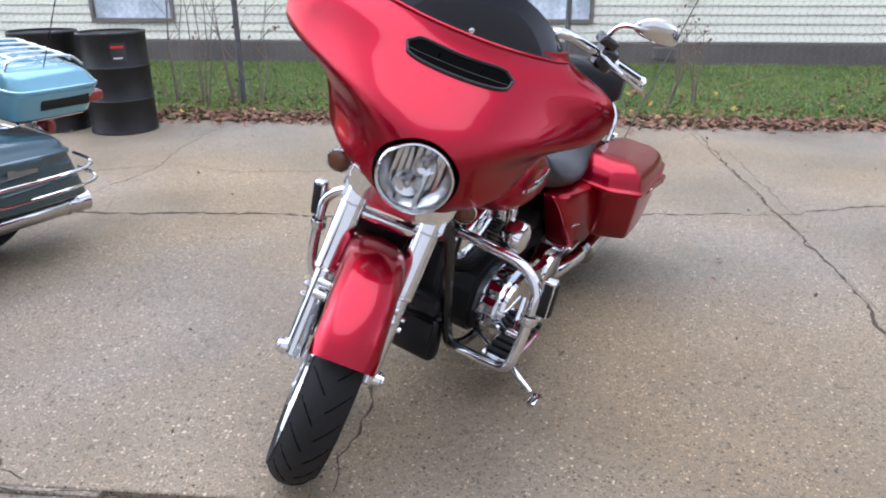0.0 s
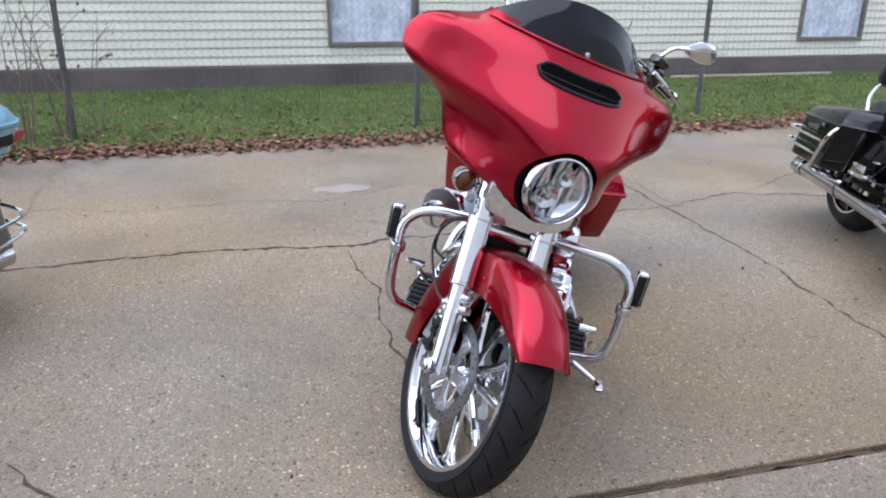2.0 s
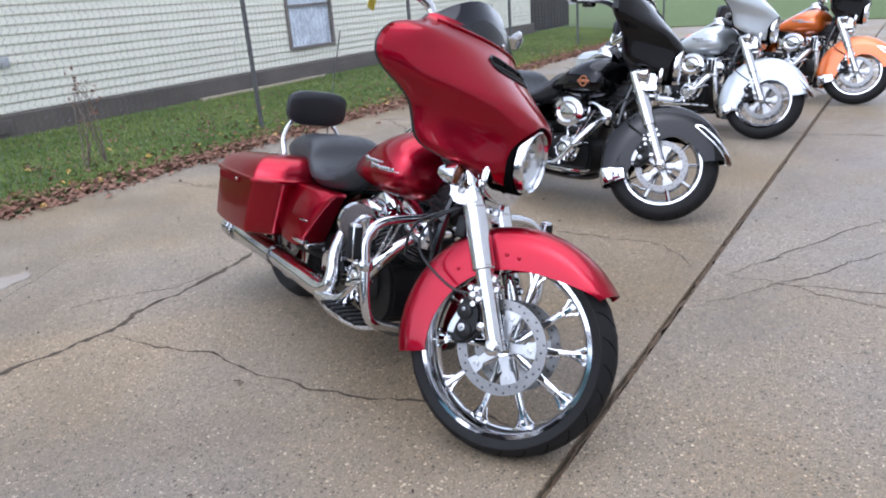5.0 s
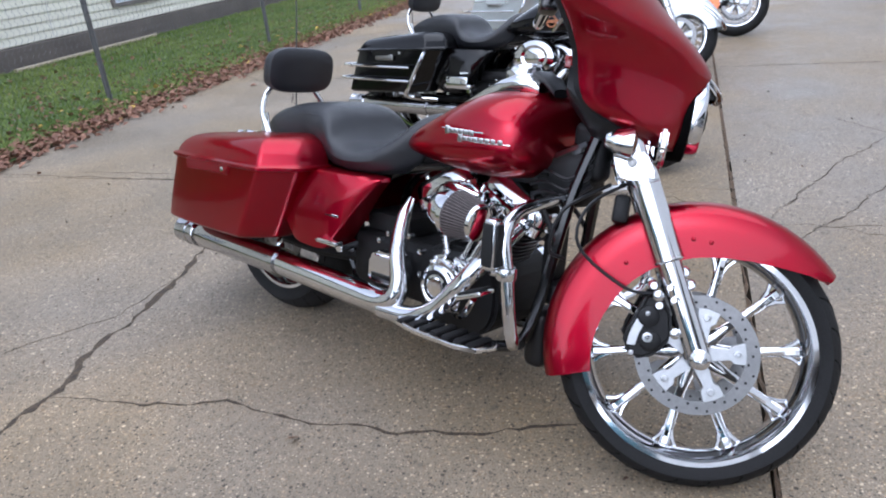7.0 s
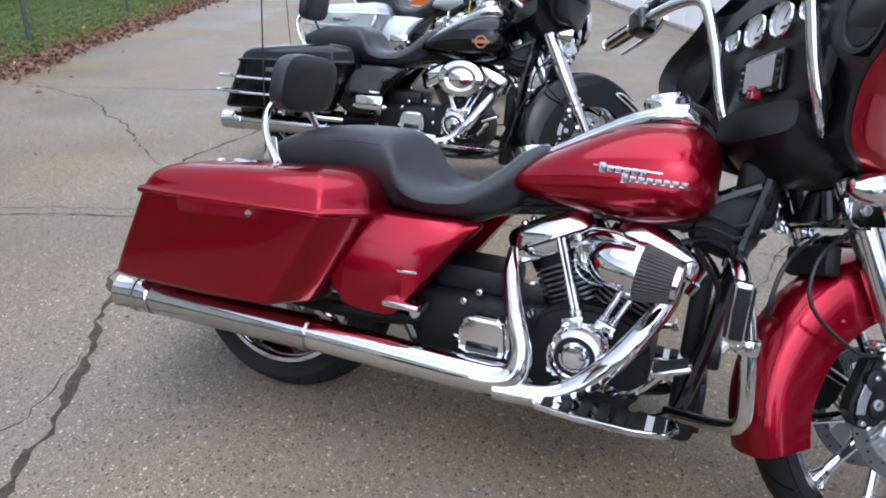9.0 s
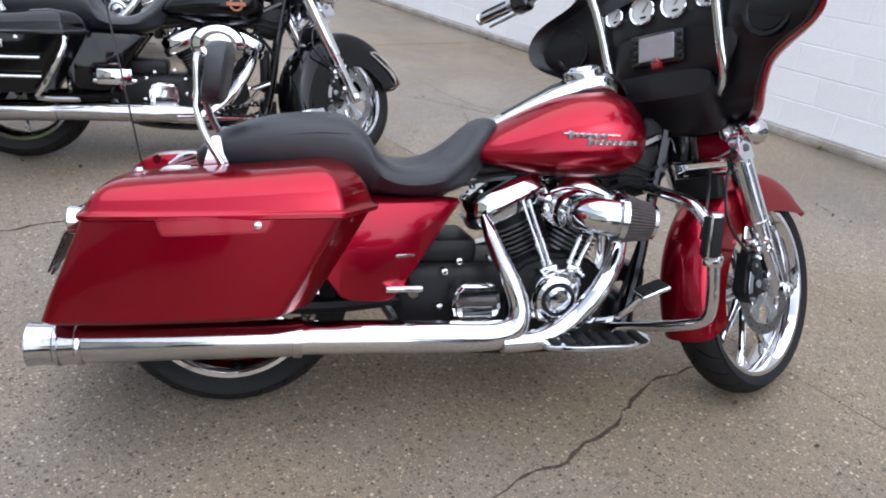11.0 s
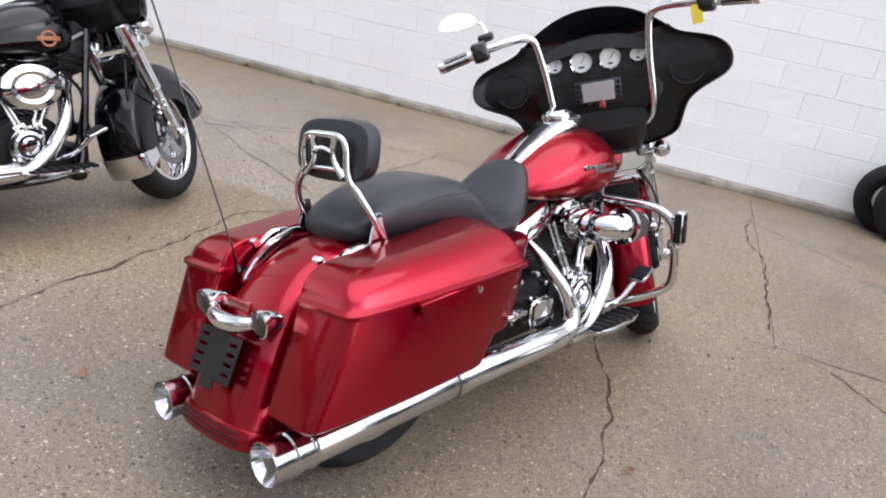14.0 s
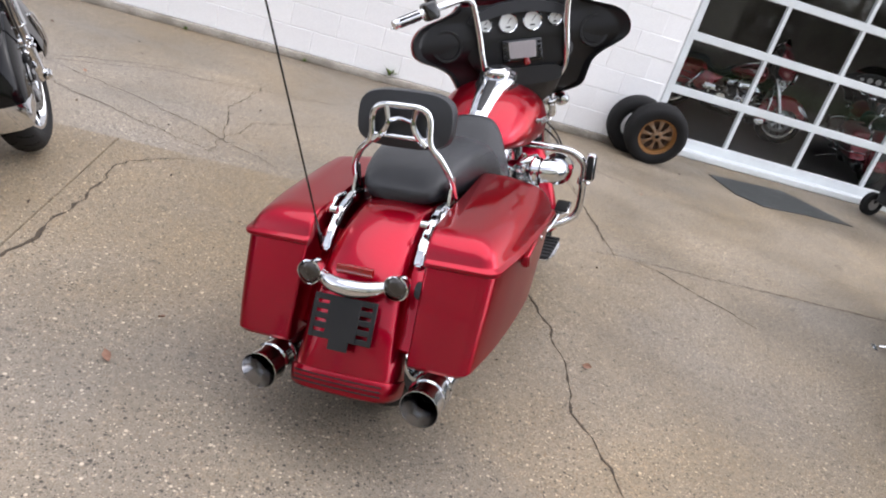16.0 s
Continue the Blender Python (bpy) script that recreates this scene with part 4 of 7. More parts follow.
def wheel(parent, name, at, r, width, rim_r, spokes, matrix=None, rim_mat=None, discs=(), style="forged"):
    at = Vector(at)
    w = part(name, rim_mesh(rim_r, width * 0.86, at), rim_mat or CHROME, parent, "", matrix)
    part("tyre", tyre_mesh(r, width, rim_r - 0.006, at), RUBBER, w, "black road tyre")
    tagged(part("tread", tread_mesh(r, width, at), SHADE_BLACK, w), kind="stuff")
    part("hub", lathe([(-0.06, 0), (-0.06, 0.03), (-0.045, 0.04), (-0.03, 0.03), (0.03, 0.03), (0.045, 0.04), (0.06, 0.03), (0.06, 0)], 24, "Y", at), CHROME, w)
    if style == "wire":
        for i in range(40):
            a = 2 * math.pi * i / 40
            k = 0.12 if i % 2 else -0.12
            y = 0.035 if i % 4 < 2 else -0.035
            part("spoke", rod(at + Vector((0.04 * math.cos(a), y, 0.04 * math.sin(a))), at + Vector((rim_r * 0.93 * math.cos(a + k), 0, rim_r * 0.93 * math.sin(a + k))), 0.0022, 5), CHROME, w)
    else:
        for i in range(spokes):
            a = 2 * math.pi * (i + 0.3) / spokes
            if style == "forged":
                part("spoke", spoke_mesh(at, a, 0.03, rim_r - 0.022, 0.014, 0.036), rim_mat or CHROME, w)
            else:
                c, s = math.cos(a), math.sin(a)
                part("spoke", rod(at + Vector((0.035 * c, 0, 0.035 * s)), at + Vector(((rim_r - 0.03) * c, 0, (rim_r - 0.03) * s)), 0.011, 8), rim_mat or CAST_BLACK, w)
    for y, dr in discs:
        o = at + Vector((0, y, 0))
        d = part("brake_disc", disc_mesh(o, dr * 0.765, dr, 0.0025), DISC_STEEL, w, "drilled steel brake disc")
        holes = []
        for i in range(36):
            a = 2 * math.pi * i / 36
            q = dr * (0.82, 0.88, 0.94)[i % 3]
            holes.append(lathe([(-0.0032, 0), (-0.0032, 0.0034), (0.0032, 0.0034), (0.0032, 0)], 8, "Y", o + Vector((q * math.cos(a), 0, q * math.sin(a)))))
        tagged(part("perforation", join(*holes), CAST_BLACK, d), kind="stuff")
        for i in range(5):
            a = 2 * math.pi * (i + 0.17) / 5
            turn = Matrix.Translation(o) @ Matrix.Rotation(-a, 4, "Y")
            arm = [(0.028, -0.017), (dr * 0.52, -0.013), (dr * 0.58, -0.023), (dr * 0.775, -0.027), (dr * 0.79, 0.0), (dr * 0.775, 0.027), (dr * 0.58, 0.023), (dr * 0.52, 0.013), (0.028, 0.017)]
            k = math.copysign(1, y)
            part("disc_carrier", join(moved(slab(arm, -0.0045, 0.0045, "Y", 0.0015, 1), turn), moved(lathe([(k * 0.004, 0.0105), (k * 0.008, 0.0100), (k * 0.0085, 0.006), (k * 0.006, 0.005), (k * 0.006, 0)], 12, "Y", (dr * 0.65, 0, 0)), turn)), CARRIER, d, "polished disc carrier arm")
    return w


def fender_mesh(at, r, half, a0, a1, skirt, steps=26, flare=0.0):
    """An arched mudguard over a wheel, from angle a0 (front) to a1 (rear), with side skirts."""
    at = Vector(at)
    rings = []
    for i in range(steps + 1):
        f = i / steps
        a = radians(a0 + (a1 - a0) * f)
        c, s = math.cos(a), math.sin(a)
        sk = skirt(f)
        end = 1 - 0.25 * max(0, 1 - min(f, 1 - f) / 0.04) 
        ring = []
        for y, d in ((-1.0, sk), (-1.02, sk * 0.5), (-0.98, 0.022), (-0.86, 0.007), (-0.55, -0.006), (0, -0.011), (0.55, -0.006), (0.86, 0.007), (0.98, 0.022), (1.02, sk * 0.5), (1.0, sk)):
            rr = r - d + flare * max(0, f - 0.85) * 2
            ring.append(at + Vector((rr * c, y * half * (0.9 + 0.1 * end), rr * s)))
        rings.append(ring)
    return thick(loft(rings, closed=False), 0.004)


# batwing fairing: half width, nose and edge distance by height
FAIR = [(0.780, 0.100, 1.440, 1.425), (0.795, 0.165, 1.452, 1.385), (0.81, 0.222, 1.460, 1.335), (0.825, 0.257, 1.468, 1.290), (0.84, 0.276, 1.474, 1.262), (0.866, 0.288, 1.482, 1.246), (0.90, 0.300, 1.492, 1.238), (0.944, 0.320, 1.502, 1.230),
        (0.966, 0.346, 1.502, 1.222), (0.985, 0.380, 1.493, 1.212), (0.998, 0.412, 1.483, 1.203), (1.011, 0.440, 1.470, 1.194), (1.025, 0.459, 1.457, 1.186), (1.045, 0.474, 1.434, 1.176), (1.08, 0.478, 1.395, 1.172),
        (1.11, 0.469, 1.361, 1.176), (1.14, 0.445, 1.330, 1.182), (1.16, 0.409, 1.311, 1.188), (1.172, 0.368, 1.300, 1.189), (1.183, 0.322, 1.292, 1.189), (1.2, 0.287, 1.282, 1.188), (1.222, 0.268, 1.268, 1.19)]
FAIR_FOOT, FAIR_TOP = 0.780, 1.222
LAMP_Z = 0.877


def smoothstep(lo, hi, v):
    f = min(1.0, max(0.0, (v - lo) / (hi - lo)))
    return f * f * (3 - 2 * f)


def fairing_at(s, z, grow=0.0):
    """A point of the fairing's skin: s from -1 to 1 across, at a height."""
    zs = [f[0] for f in FAIR]
    w, xn, xe = (sum(float(np.interp(z + d, zs, [f[k] for f in FAIR])) * q for d, q in ((-0.010, 0.25), (0, 0.5), (0.010, 0.25))) for k in (1, 2, 3))
    a = min(1, abs(s))
    convex = 1 - a ** 2.2
    winged = 0.50 * (0.5 + 0.5 * math.cos(math.pi * a ** 1.18)) + 0.50 * (1 - a ** 2.8)
    k = smoothstep(0.80, 0.93, z) * (1 - 0.7 * smoothstep(1.08, 1.19, z))
    bow = convex + (winged - convex) * k
    roll = 0.025 * max(0, (a - 0.85) / 0.15) ** 2
    return Vector((xe + (xn - xe) * bow - roll + grow, s * w, z + 0.010 * a * a))


def fairing_shell(front, back, wide_front, wide_back, lo, hi, rows=84, cols=91, filled=False):
    """A closed shell that follows the fairing's skin between two depths; a filled one is level with the rear edge behind."""
    rings = []
    for z in np.linspace(FAIR_FOOT + lo, FAIR_TOP - hi, rows):
        ring = []
        for grow, wide, order in ((front, wide_front, 1), (back, wide_back, -1)):
            for s in np.linspace(-1, 1, cols)[::order]:
                p = fairing_at(float(s), float(z), grow)
                if filled and order < 0:
                    rim = fairing_at(math.copysign(1, s), float(z), grow)
                    p.x = min(p.x, rim.x + 0.10 * (p.x - rim.x) + 0.030 * smoothstep(0, 0.06, 1 - abs(float(s))) + 0.006)
                ring.append((p.x, p.y * wide, p.z))
        rings.append(ring)
    return loft(rings)


SHELLS = {}


def lamp_hole(name, make):
    """A fairing shell with the round opening for the headlight cut out of it."""
    if name not in SHELLS:
        me, tool = bpy.data.meshes.new(name), bpy.data.meshes.new("hole")
        for mesh, bm in ((me, make()), (tool, lathe([(1.32, 0), (1.32, 0.1125), (1.60, 0.1125), (1.60, 0)], 56, "X", (0, -0.012, LAMP_Z)))):
            bmesh.ops.recalc_face_normals(bm, faces=bm.faces)
            bm.to_mesh(mesh)
            bm.free()
        a, b = new("shell", me), new("hole", tool)
        mod = a.modifiers.new("hole", "BOOLEAN")
        mod.operation, mod.solver, mod.object = "DIFFERENCE", "EXACT", b
        bpy.context.view_layer.update()
        SHELLS[name] = bpy.data.meshes.new_from_object(a.evaluated_get(bpy.context.evaluated_depsgraph_get()))
        for ob in (a, b):
            bpy.data.objects.remove(ob)
    bm = bmesh.new()
    bm.from_mesh(SHELLS[name])
    return bm


def smooth_rows(rows, steps=4):
    """Rows of four numbers with further rows glided in between."""
    return [tuple(v) for v in spline([Vector(r) for r in rows], steps)]


def rounded(corners, steps=5):
    """A closed outline of (x, y, radius) corners with each corner turned in an arc."""
    out, k = [], len(corners)
    for i, (x, y, r) in enumerate(corners):
        p, a, b = Vector((x, y)), Vector(corners[i - 1][:2]), Vector(corners[(i + 1) % k][:2])
        u, v = a - p, b - p
        cut = min(r, 0.45 * u.length, 0.45 * v.length)
        u, v = p + u.normalized() * cut, p + v.normalized() * cut
        for j in range(steps):
            t = j / (steps - 1)
            out.append((1 - t) ** 2 * u + 2 * t * (1 - t) * p + t * t * v)
    return out


def bag_ring(z, rear, front, yi, yo, side, inset=0.0, rise=0.0):
    """A level of a hard bag: tapered towards the tail, with a cut-off outer front corner."""
    r, f, w = rear + inset, front - 0.6 * inset, yo - inset
    line = rounded(((r, yi, 0.01), (r, w - 0.042, 0.034), (r + 0.15, w - 0.017, 0.12), (r + 0.36, w - 0.002, 0.12), (f, w, 0.012), (f + 0.080 - inset * 0.5, w - 0.098, 0.016), (f + 0.080 - inset * 0.5, yi, 0.01)))
    return [(p.x, side * p.y, z + 0.035 * (p.x + 0.05) + rise * (p.x - r) / (f + 0.08 - r)) for p in line]


def saddlebag(parent, side, mat, rails=False, label=""):
    rows = [(0.339, -0.396, 0.094, 0.348), (0.3405, -0.405, 0.101, 0.360), (0.344, -0.412, 0.108, 0.369), (0.353, -0.416, 0.116, 0.377), (0.41, -0.393, 0.150, 0.384), (0.50, -0.352, 0.203, 0.393), (0.596, -0.310, 0.258, 0.400)]
    bag = part("saddlebag", loft([bag_ring(z, a, b, 0.172, d, side) for z, a, b, d in rows]), mat, parent, label, smooth=30)
    lid_rows = [(0.584, 0.004, 0), (0.585, -0.007, 0), (0.588, -0.010, 0), (0.597, -0.010, 0), (0.600, -0.007, 0), (0.602, 0.001, 0), (0.606, 0.004, 0.001), (0.620, 0.009, 0.005), (0.634, 0.017, 0.010), (0.645, 0.027, 0.015), (0.654, 0.039, 0.020), (0.661, 0.054, 0.024), (0.666, 0.072, 0.027), (0.669, 0.092, 0.029), (0.670, 0.11, 0.030)]
    lid = part("lid", loft([bag_ring(z + 0.004, -0.310, 0.260, 0.168, 0.401, side, i, q) for z, i, q in lid_rows]), mat, bag, smooth=42)
    slant = Matrix.Translation((-0.018, side * 0.3970, 0.580)) @ Matrix.Rotation(side * radians(-2.5), 4, "Z") @ Matrix.Rotation(radians(-2.0), 4, "Y")
    latch = part("latch", moved(slab([(-0.128, 0.020), (-0.118, -0.020), (0.108, -0.020), (0.130, 0.020)], -0.012, 0.012, "Y", 0.005, 3), slant), mat, bag)
    part("lock", moved(lathe([(0, 0), (0, 0.0095), (side * 0.004, 0.0085), (side * 0.005, 0)], 14, "Y", (0.088, side * 0.011, -0.001)), slant), CHROME, latch, "chrome lock")
    if rails:
        for z, k in ((0.50, 0), (0.42, 1)):
            part("rail", tube([(-0.445 - 0.02 * k, side * 0.20, z), (-0.445 - 0.02 * k, side * 0.30, z), (-0.41 - 0.02 * k, side * 0.375, z), (-0.30, side * 0.412, z), (-0.10, side * 0.424, z), (0.16, side * 0.424, z)], 0.008, 8), CHROME, bag, "chrome guard rail")
        part("bag_guard", tube([(0.12, side * 0.22, 0.61), (0.24, side * 0.37, 0.60), (0.26, side * 0.44, 0.55), (0.18, side * 0.445, 0.40), (0.14, side * 0.41, 0.33), (0.28, side * 0.30, 0.31)], 0.012, 8), CHROME, bag, "chrome bag guard")
        part("plaque", box(0.14, 0.006, 0.035, (-0.05, side * 0.406, 0.555), 0.003), STEEL, bag, "small metal plaque")
    return bag


def cylinder_fins(base, tilt):
    """Stacked cooling fins along a leaning cylinder."""
    d = Vector((math.sin(radians(tilt)), 0, math.cos(radians(tilt))))
    m = Matrix.Translation(base) @ d.to_track_quat("Z", "Y").to_matrix().to_4x4()
    bms = []
    for i in range(11):
        z = 0.075 + i * 0.0145
        ring = [(a, b, z - 0.003) for a, b in oval(0, 0, 0.088, 0.082, 3.2, 20)], [(a, b, z + 0.003) for a, b in oval(0, 0, 0.088, 0.082, 3.2, 20)]
        bms.append(loft(ring))
    return moved(join(*bms), m), m


def rocker_cover(m):
    rings = []
    for z, k in ((0.250, 1.0), (0.256, 1.05), (0.285, 1.06), (0.290, 1.0), (0.325, 0.97), (0.340, 0.86), (0.347, 0.6)):
        rings.append([(a * k, b * k, z) for a, b in oval(0, 0, 0.092, 0.126, 3.6, 24)])
    bms = [loft(rings)]
    for a in (-0.05, 0.05):
        for b in (-0.06, 0.06):
            bms.append(lathe([(0.32, 0.011), (0.352, 0.010), (0.356, 0.006), (0.356, 0)], 10, "Z", (a, b, 0)))
    return moved(join(*bms), m)


def muffler(parent, side, y):
    at = (0, side * y, 0.252)
    m = part("muffler", lathe([(0.17, 0.030), (0.165, 0.046), (0.14, 0.049), (-0.36, 0.049), (-0.37, 0.045), (-0.44, 0.045)], 32, "X", at), EXHAUST, parent, "chrome slip-on muffler")
    part("tip", lathe([(-0.345, 0.0495), (-0.350, 0.0535), (-0.358, 0.0535), (-0.362, 0.050), (-0.395, 0.0505), (-0.398, 0.0545), (-0.406, 0.0545), (-0.410, 0.0505), (-0.45, 0.0512), (-0.464, 0.0535), (-0.468, 0.0535), (-0.469, 0.0515), (-0.463, 0.0495), (-0.445, 0.0435), (-0.418, 0.031), (-0.36, 0.027)], 36, "X", at), EXHAUST, m, "flared chrome tip with two rings")
    part("bore", lathe([(-0.385, 0.0285), (-0.375, 0.026), (-0.33, 0.024), (-0.32, 0.0)], 28, "X", at), SHADE_BLACK, m, "deep black bore")
    part("clamp", lathe([(0.148, 0.049), (0.148, 0.053), (0.172, 0.053), (0.172, 0.036)], 28, "X", at), EXHAUST, m)
    return m


def bullet_signal(parent, name, at, ahead, lens_mat, matrix=None):
    """A small round indicator: chrome shell and a lens; ahead is +1 or -1 along x."""
    s = part(name, lathe([(-0.055 * ahead, 0), (-0.05 * ahead, 0.016), (-0.03 * ahead, 0.028), (0.0, 0.034), (0.012 * ahead, 0.035), (0.014 * ahead, 0.031)], 24, "X", at), CHROME, parent, "", matrix)
    part("lens", lathe([(0.010 * ahead, 0.031), (0.016 * ahead, 0.026), (0.021 * ahead, 0.014), (0.022 * ahead, 0)], 24, "X", at), lens_mat, s)
    return s


def floorboard(parent, side):
    pts = [(-0.17, -0.02), (-0.15, 0.045), (-0.06, 0.062), (0.08, 0.062), (0.15, 0.04), (0.175, -0.01), (0.165, -0.045), (-0.16, -0.045)]
    m = Matrix.Translation((0.96, side * 0.273, 0.237)) @ Matrix.Diagonal((1, side, 1, 1))
    b = part("floorboard", moved(slab(pts, -0.010, 0.006, "Z", 0.004), m), CHROME, parent, "chrome floorboard with rubber tread")
    for i in range(7):
        x = -0.125 + i * 0.042
        part("rubber_strip", moved(box(0.024, 0.088, 0.010, (x, 0.006, 0.009), 0.003), m @ Matrix.Shear("XY", 4, (0.35, 0))), RUBBER, b)
    return b


def build_bike(m, style):
    """A touring motorcycle with a fork-mounted fairing and hard bags."""
    o = {"paint": RED, "steer": 0.0, "fr": 0.337, "rim": 0.276, "fw": 0.13, "wheel": "forged", "rails": False, "air": "cone", "bars": "tall", "fairing": True, "tourpak": False,
         "fender": "bare", "fair_paint": None, "backrest": True, "antenna": True, "bag_paint": None, "solo": False, "fcx": 1.568, "fcz": 0.305, "tag": 0, "emblem": False, "guard": True, "lean": 9.0}
    o.update(style)
    body = o["paint"]
    bike = thing("motorcycle", o["label"], "motorcycle", m, "parked motorcycles")
    F = steered(o["steer"])
    fc = Vector((o["fcx"], 0, o["fcz"]))

    # rear wheel, swingarm, mudguard
    wheel(bike, "rear_wheel", (-0.016, -0.02, 0.327), 0.327, 0.19, 0.236, 7, None, CHROME, ((-0.075, 0.13),), "cast")
    part("swingarm", join(tube([(0.03, -0.11, 0.30), (0.25, -0.12, 0.30), (0.50, -0.10, 0.32)], 0.022, 8), tube([(0.03, 0.11, 0.30), (0.25, 0.12, 0.30), (0.50, 0.10, 0.32)], 0.022, 8)), CAST_BLACK, bike)
    line = spline([(0.24, 0, 0.61), (0.10, 0, 0.668), (-0.07, 0, 0.680), (-0.20, 0, 0.642), (-0.31, 0, 0.562), (-0.387, 0, 0.455), (-0.436, 0, 0.36), (-0.464, 0, 0.296)], 4)
    crown = ((1.0, 1.0), (1.01, 0.62), (0.985, 0.40), (0.93, 0.235), (0.82, 0.115), (0.62, 0.045), (0.34, 0.010), (0, 0))
    crown = [(-y, q) for y, q in crown] + [(y, q) for y, q in crown[-2::-1]]

    def fender_ring(p, d, f, grow=0.0, narrow=1.0):
        """One section across the rear fender, square to its line."""
        inward = Vector((0.12, 0, 0.30)) - p
        inward = (inward - inward.dot(d) * d).normalized()
        hw, sk = (0.100 + 0.046 * f) * narrow + grow, 0.135 - 0.015 * f
        return [p - inward * grow + inward * (q * sk) + Vector((0, y * hw, 0)) for y, q in crown]

    rings = []
    for i, p in enumerate(line):
        d = (line[min(i + 1, len(line) - 1)] - line[max(i - 1, 0)]).normalized()
        rings.append(fender_ring(p, d, i / (len(line) - 1)))
    guard = part("rear_fender", thick(loft(rings, closed=False), 0.004), body, bike)
    d = (line[-1] - line[-2]).normalized()
    lip = part("fender_lip", thick(loft([fender_ring(line[-1] + d * k, d, 1.0, g, w) for k, g, w in ((-0.004, 0.0, 1.0), (-0.003, 0.0045, 1.0), (0.002, 0.006, 1.0), (0.022, 0.0065, 1.0), (0.040, 0.0055, 0.985), (0.050, 0.002, 0.955), (0.054, -0.005, 0.90))], closed=False), 0.004), body, guard)
    for k in range(3):
        at = line[-1] + d * (0.011 + 0.0125 * k)
        part("fender_slot", tube(fender_ring(at, d, 1.0, 0.0068)[4:11], 0.0022, 6, 1), CAST_BLACK, lip)
    for s in (-1, 1):
        deep = 0.0 if s < 0 else 0.05
        rows = ((-0.205, 0.585, 0.10), (-0.268, 0.530, 0.11), (-0.318, 0.455, 0.12), (-0.352, 0.392, 0.125), (-0.374, 0.360, 0.125), (-0.370, 0.350, 0.12))
        part("fender_filler", loft([[(x + deep, s * y, z), (x + deep - 0.006, s * (y + 0.02), z), (x + deep - 0.006, s * 0.172, z - 0.002), (x + deep + 0.006, s * 0.186, z - 0.004), (x + 0.13, s * 0.186, z - 0.03), (x + 0.13, s * y, z - 0.03)] for x, z, y in rows]), body, guard, smooth=40)
    part("filler_plug", moved(loft([[(x, a * 0.014, b * 0.024) for a, b in oval(0, 0, 1, 1, 2.6, 18)] for x in (0.006, -0.003, -0.005)]), Matrix.Translation((-0.298, -0.158, 0.502)) @ Matrix.Rotation(radians(34), 4, "Y")), PLASTIC, guard, "black rubber plug")
    # tail bar, signals, plate holder
    tail = part("tail_bar", tube([(-0.355, -0.11, 0.532), (-0.395, -0.06, 0.522), (-0.405, 0, 0.518), (-0.395, 0.06, 0.522), (-0.355, 0.11, 0.532)], [0.012, 0.021, 0.024, 0.021, 0.012], 14), CHROME, bike, "chrome rear signal bar")
    part("tail_light", box(0.016, 0.105, 0.026, (-0.366, 0, 0.553), 0.003), RED_LENS, tail, "red brake light")
    bullet_signal(bike, "rear_turn_signal", (-0.378, 0.123, 0.535), -1, SMOKED)
    bullet_signal(bike, "rear_turn_signal", (-0.378, -0.123, 0.535), -1, SMOKED)
    tilt = Matrix.Translation((-0.437, 0, 0.443)) @ Matrix.Rotation(radians(24), 4, "Y")
    holder = part("plate_holder", moved(slab([(-0.045, 0.0575), (-0.045, -0.0575), (-0.028, -0.0575), (-0.028, -0.083), (0.028, -0.083), (0.028, -0.0575), (0.045, -0.0575), (0.045, 0.0575)], -0.002, 0.002, "X", 0.001, 1), tilt), PLASTIC, bike, "empty black plate holder with slots")
    for s in (-1, 1):
        part("side_rail", moved(box(0.004, 0.012, 0.115, (0, s * 0.083, 0), 0.001, 1), tilt), PLASTIC, holder)
        for k in range(5):
            part("web", moved(box(0.0036, 0.034, 0.016, (0, s * 0.061, -0.0495 + k * 0.02475), 0.001, 1), tilt), PLASTIC, holder)
    for s in (-1, 1):
        shape = [(-0.02, 0.676), (-0.10, 0.682), (-0.18, 0.655), (-0.235, 0.612), (-0.262, 0.580), (-0.272, 0.560), (-0.262, 0.548), (-0.235, 0.566), (-0.20, 0.604), (-0.14, 0.640), (-0.05, 0.655)]
        strut = part("fender_strut", slab(shape, s * 0.126, s * 0.150, "Y", 0.005, 2), CHROME, bike, "chrome fender strut")
        part("strut_inlay", slab([(-0.115, 0.674), (-0.185, 0.646), (-0.222, 0.616), (-0.208, 0.607), (-0.175, 0.633), (-0.115, 0.660)], s * 0.1255, s * 0.1515, "Y", 0.002, 1), PLASTIC, strut)
        for x, z in ((-0.075, 0.669), (-0.228, 0.597), (-0.255, 0.564)):
            part("bolt", lathe([(s * 0.150, 0.0075), (s * 0.155, 0.007), (s * 0.156, 0)], 10, "Y", (x, 0, z)), STEEL, strut)
        part("latch_lever", tube([(-0.10, s * 0.160, 0.675), (-0.15, s * 0.163, 0.672), (-0.20, s * 0.160, 0.640)], [0.006, 0.008, 0.005], 8), CHROME, strut)
        part("docking_knob", lathe([(0, 0.0), (0, 0.012), (s * 0.02, 0.012), (s * 0.024, 0.006), (s * 0.024, 0)], 12, "Y", (-0.222, s * 0.125, 0.660)), CHROME, bike)

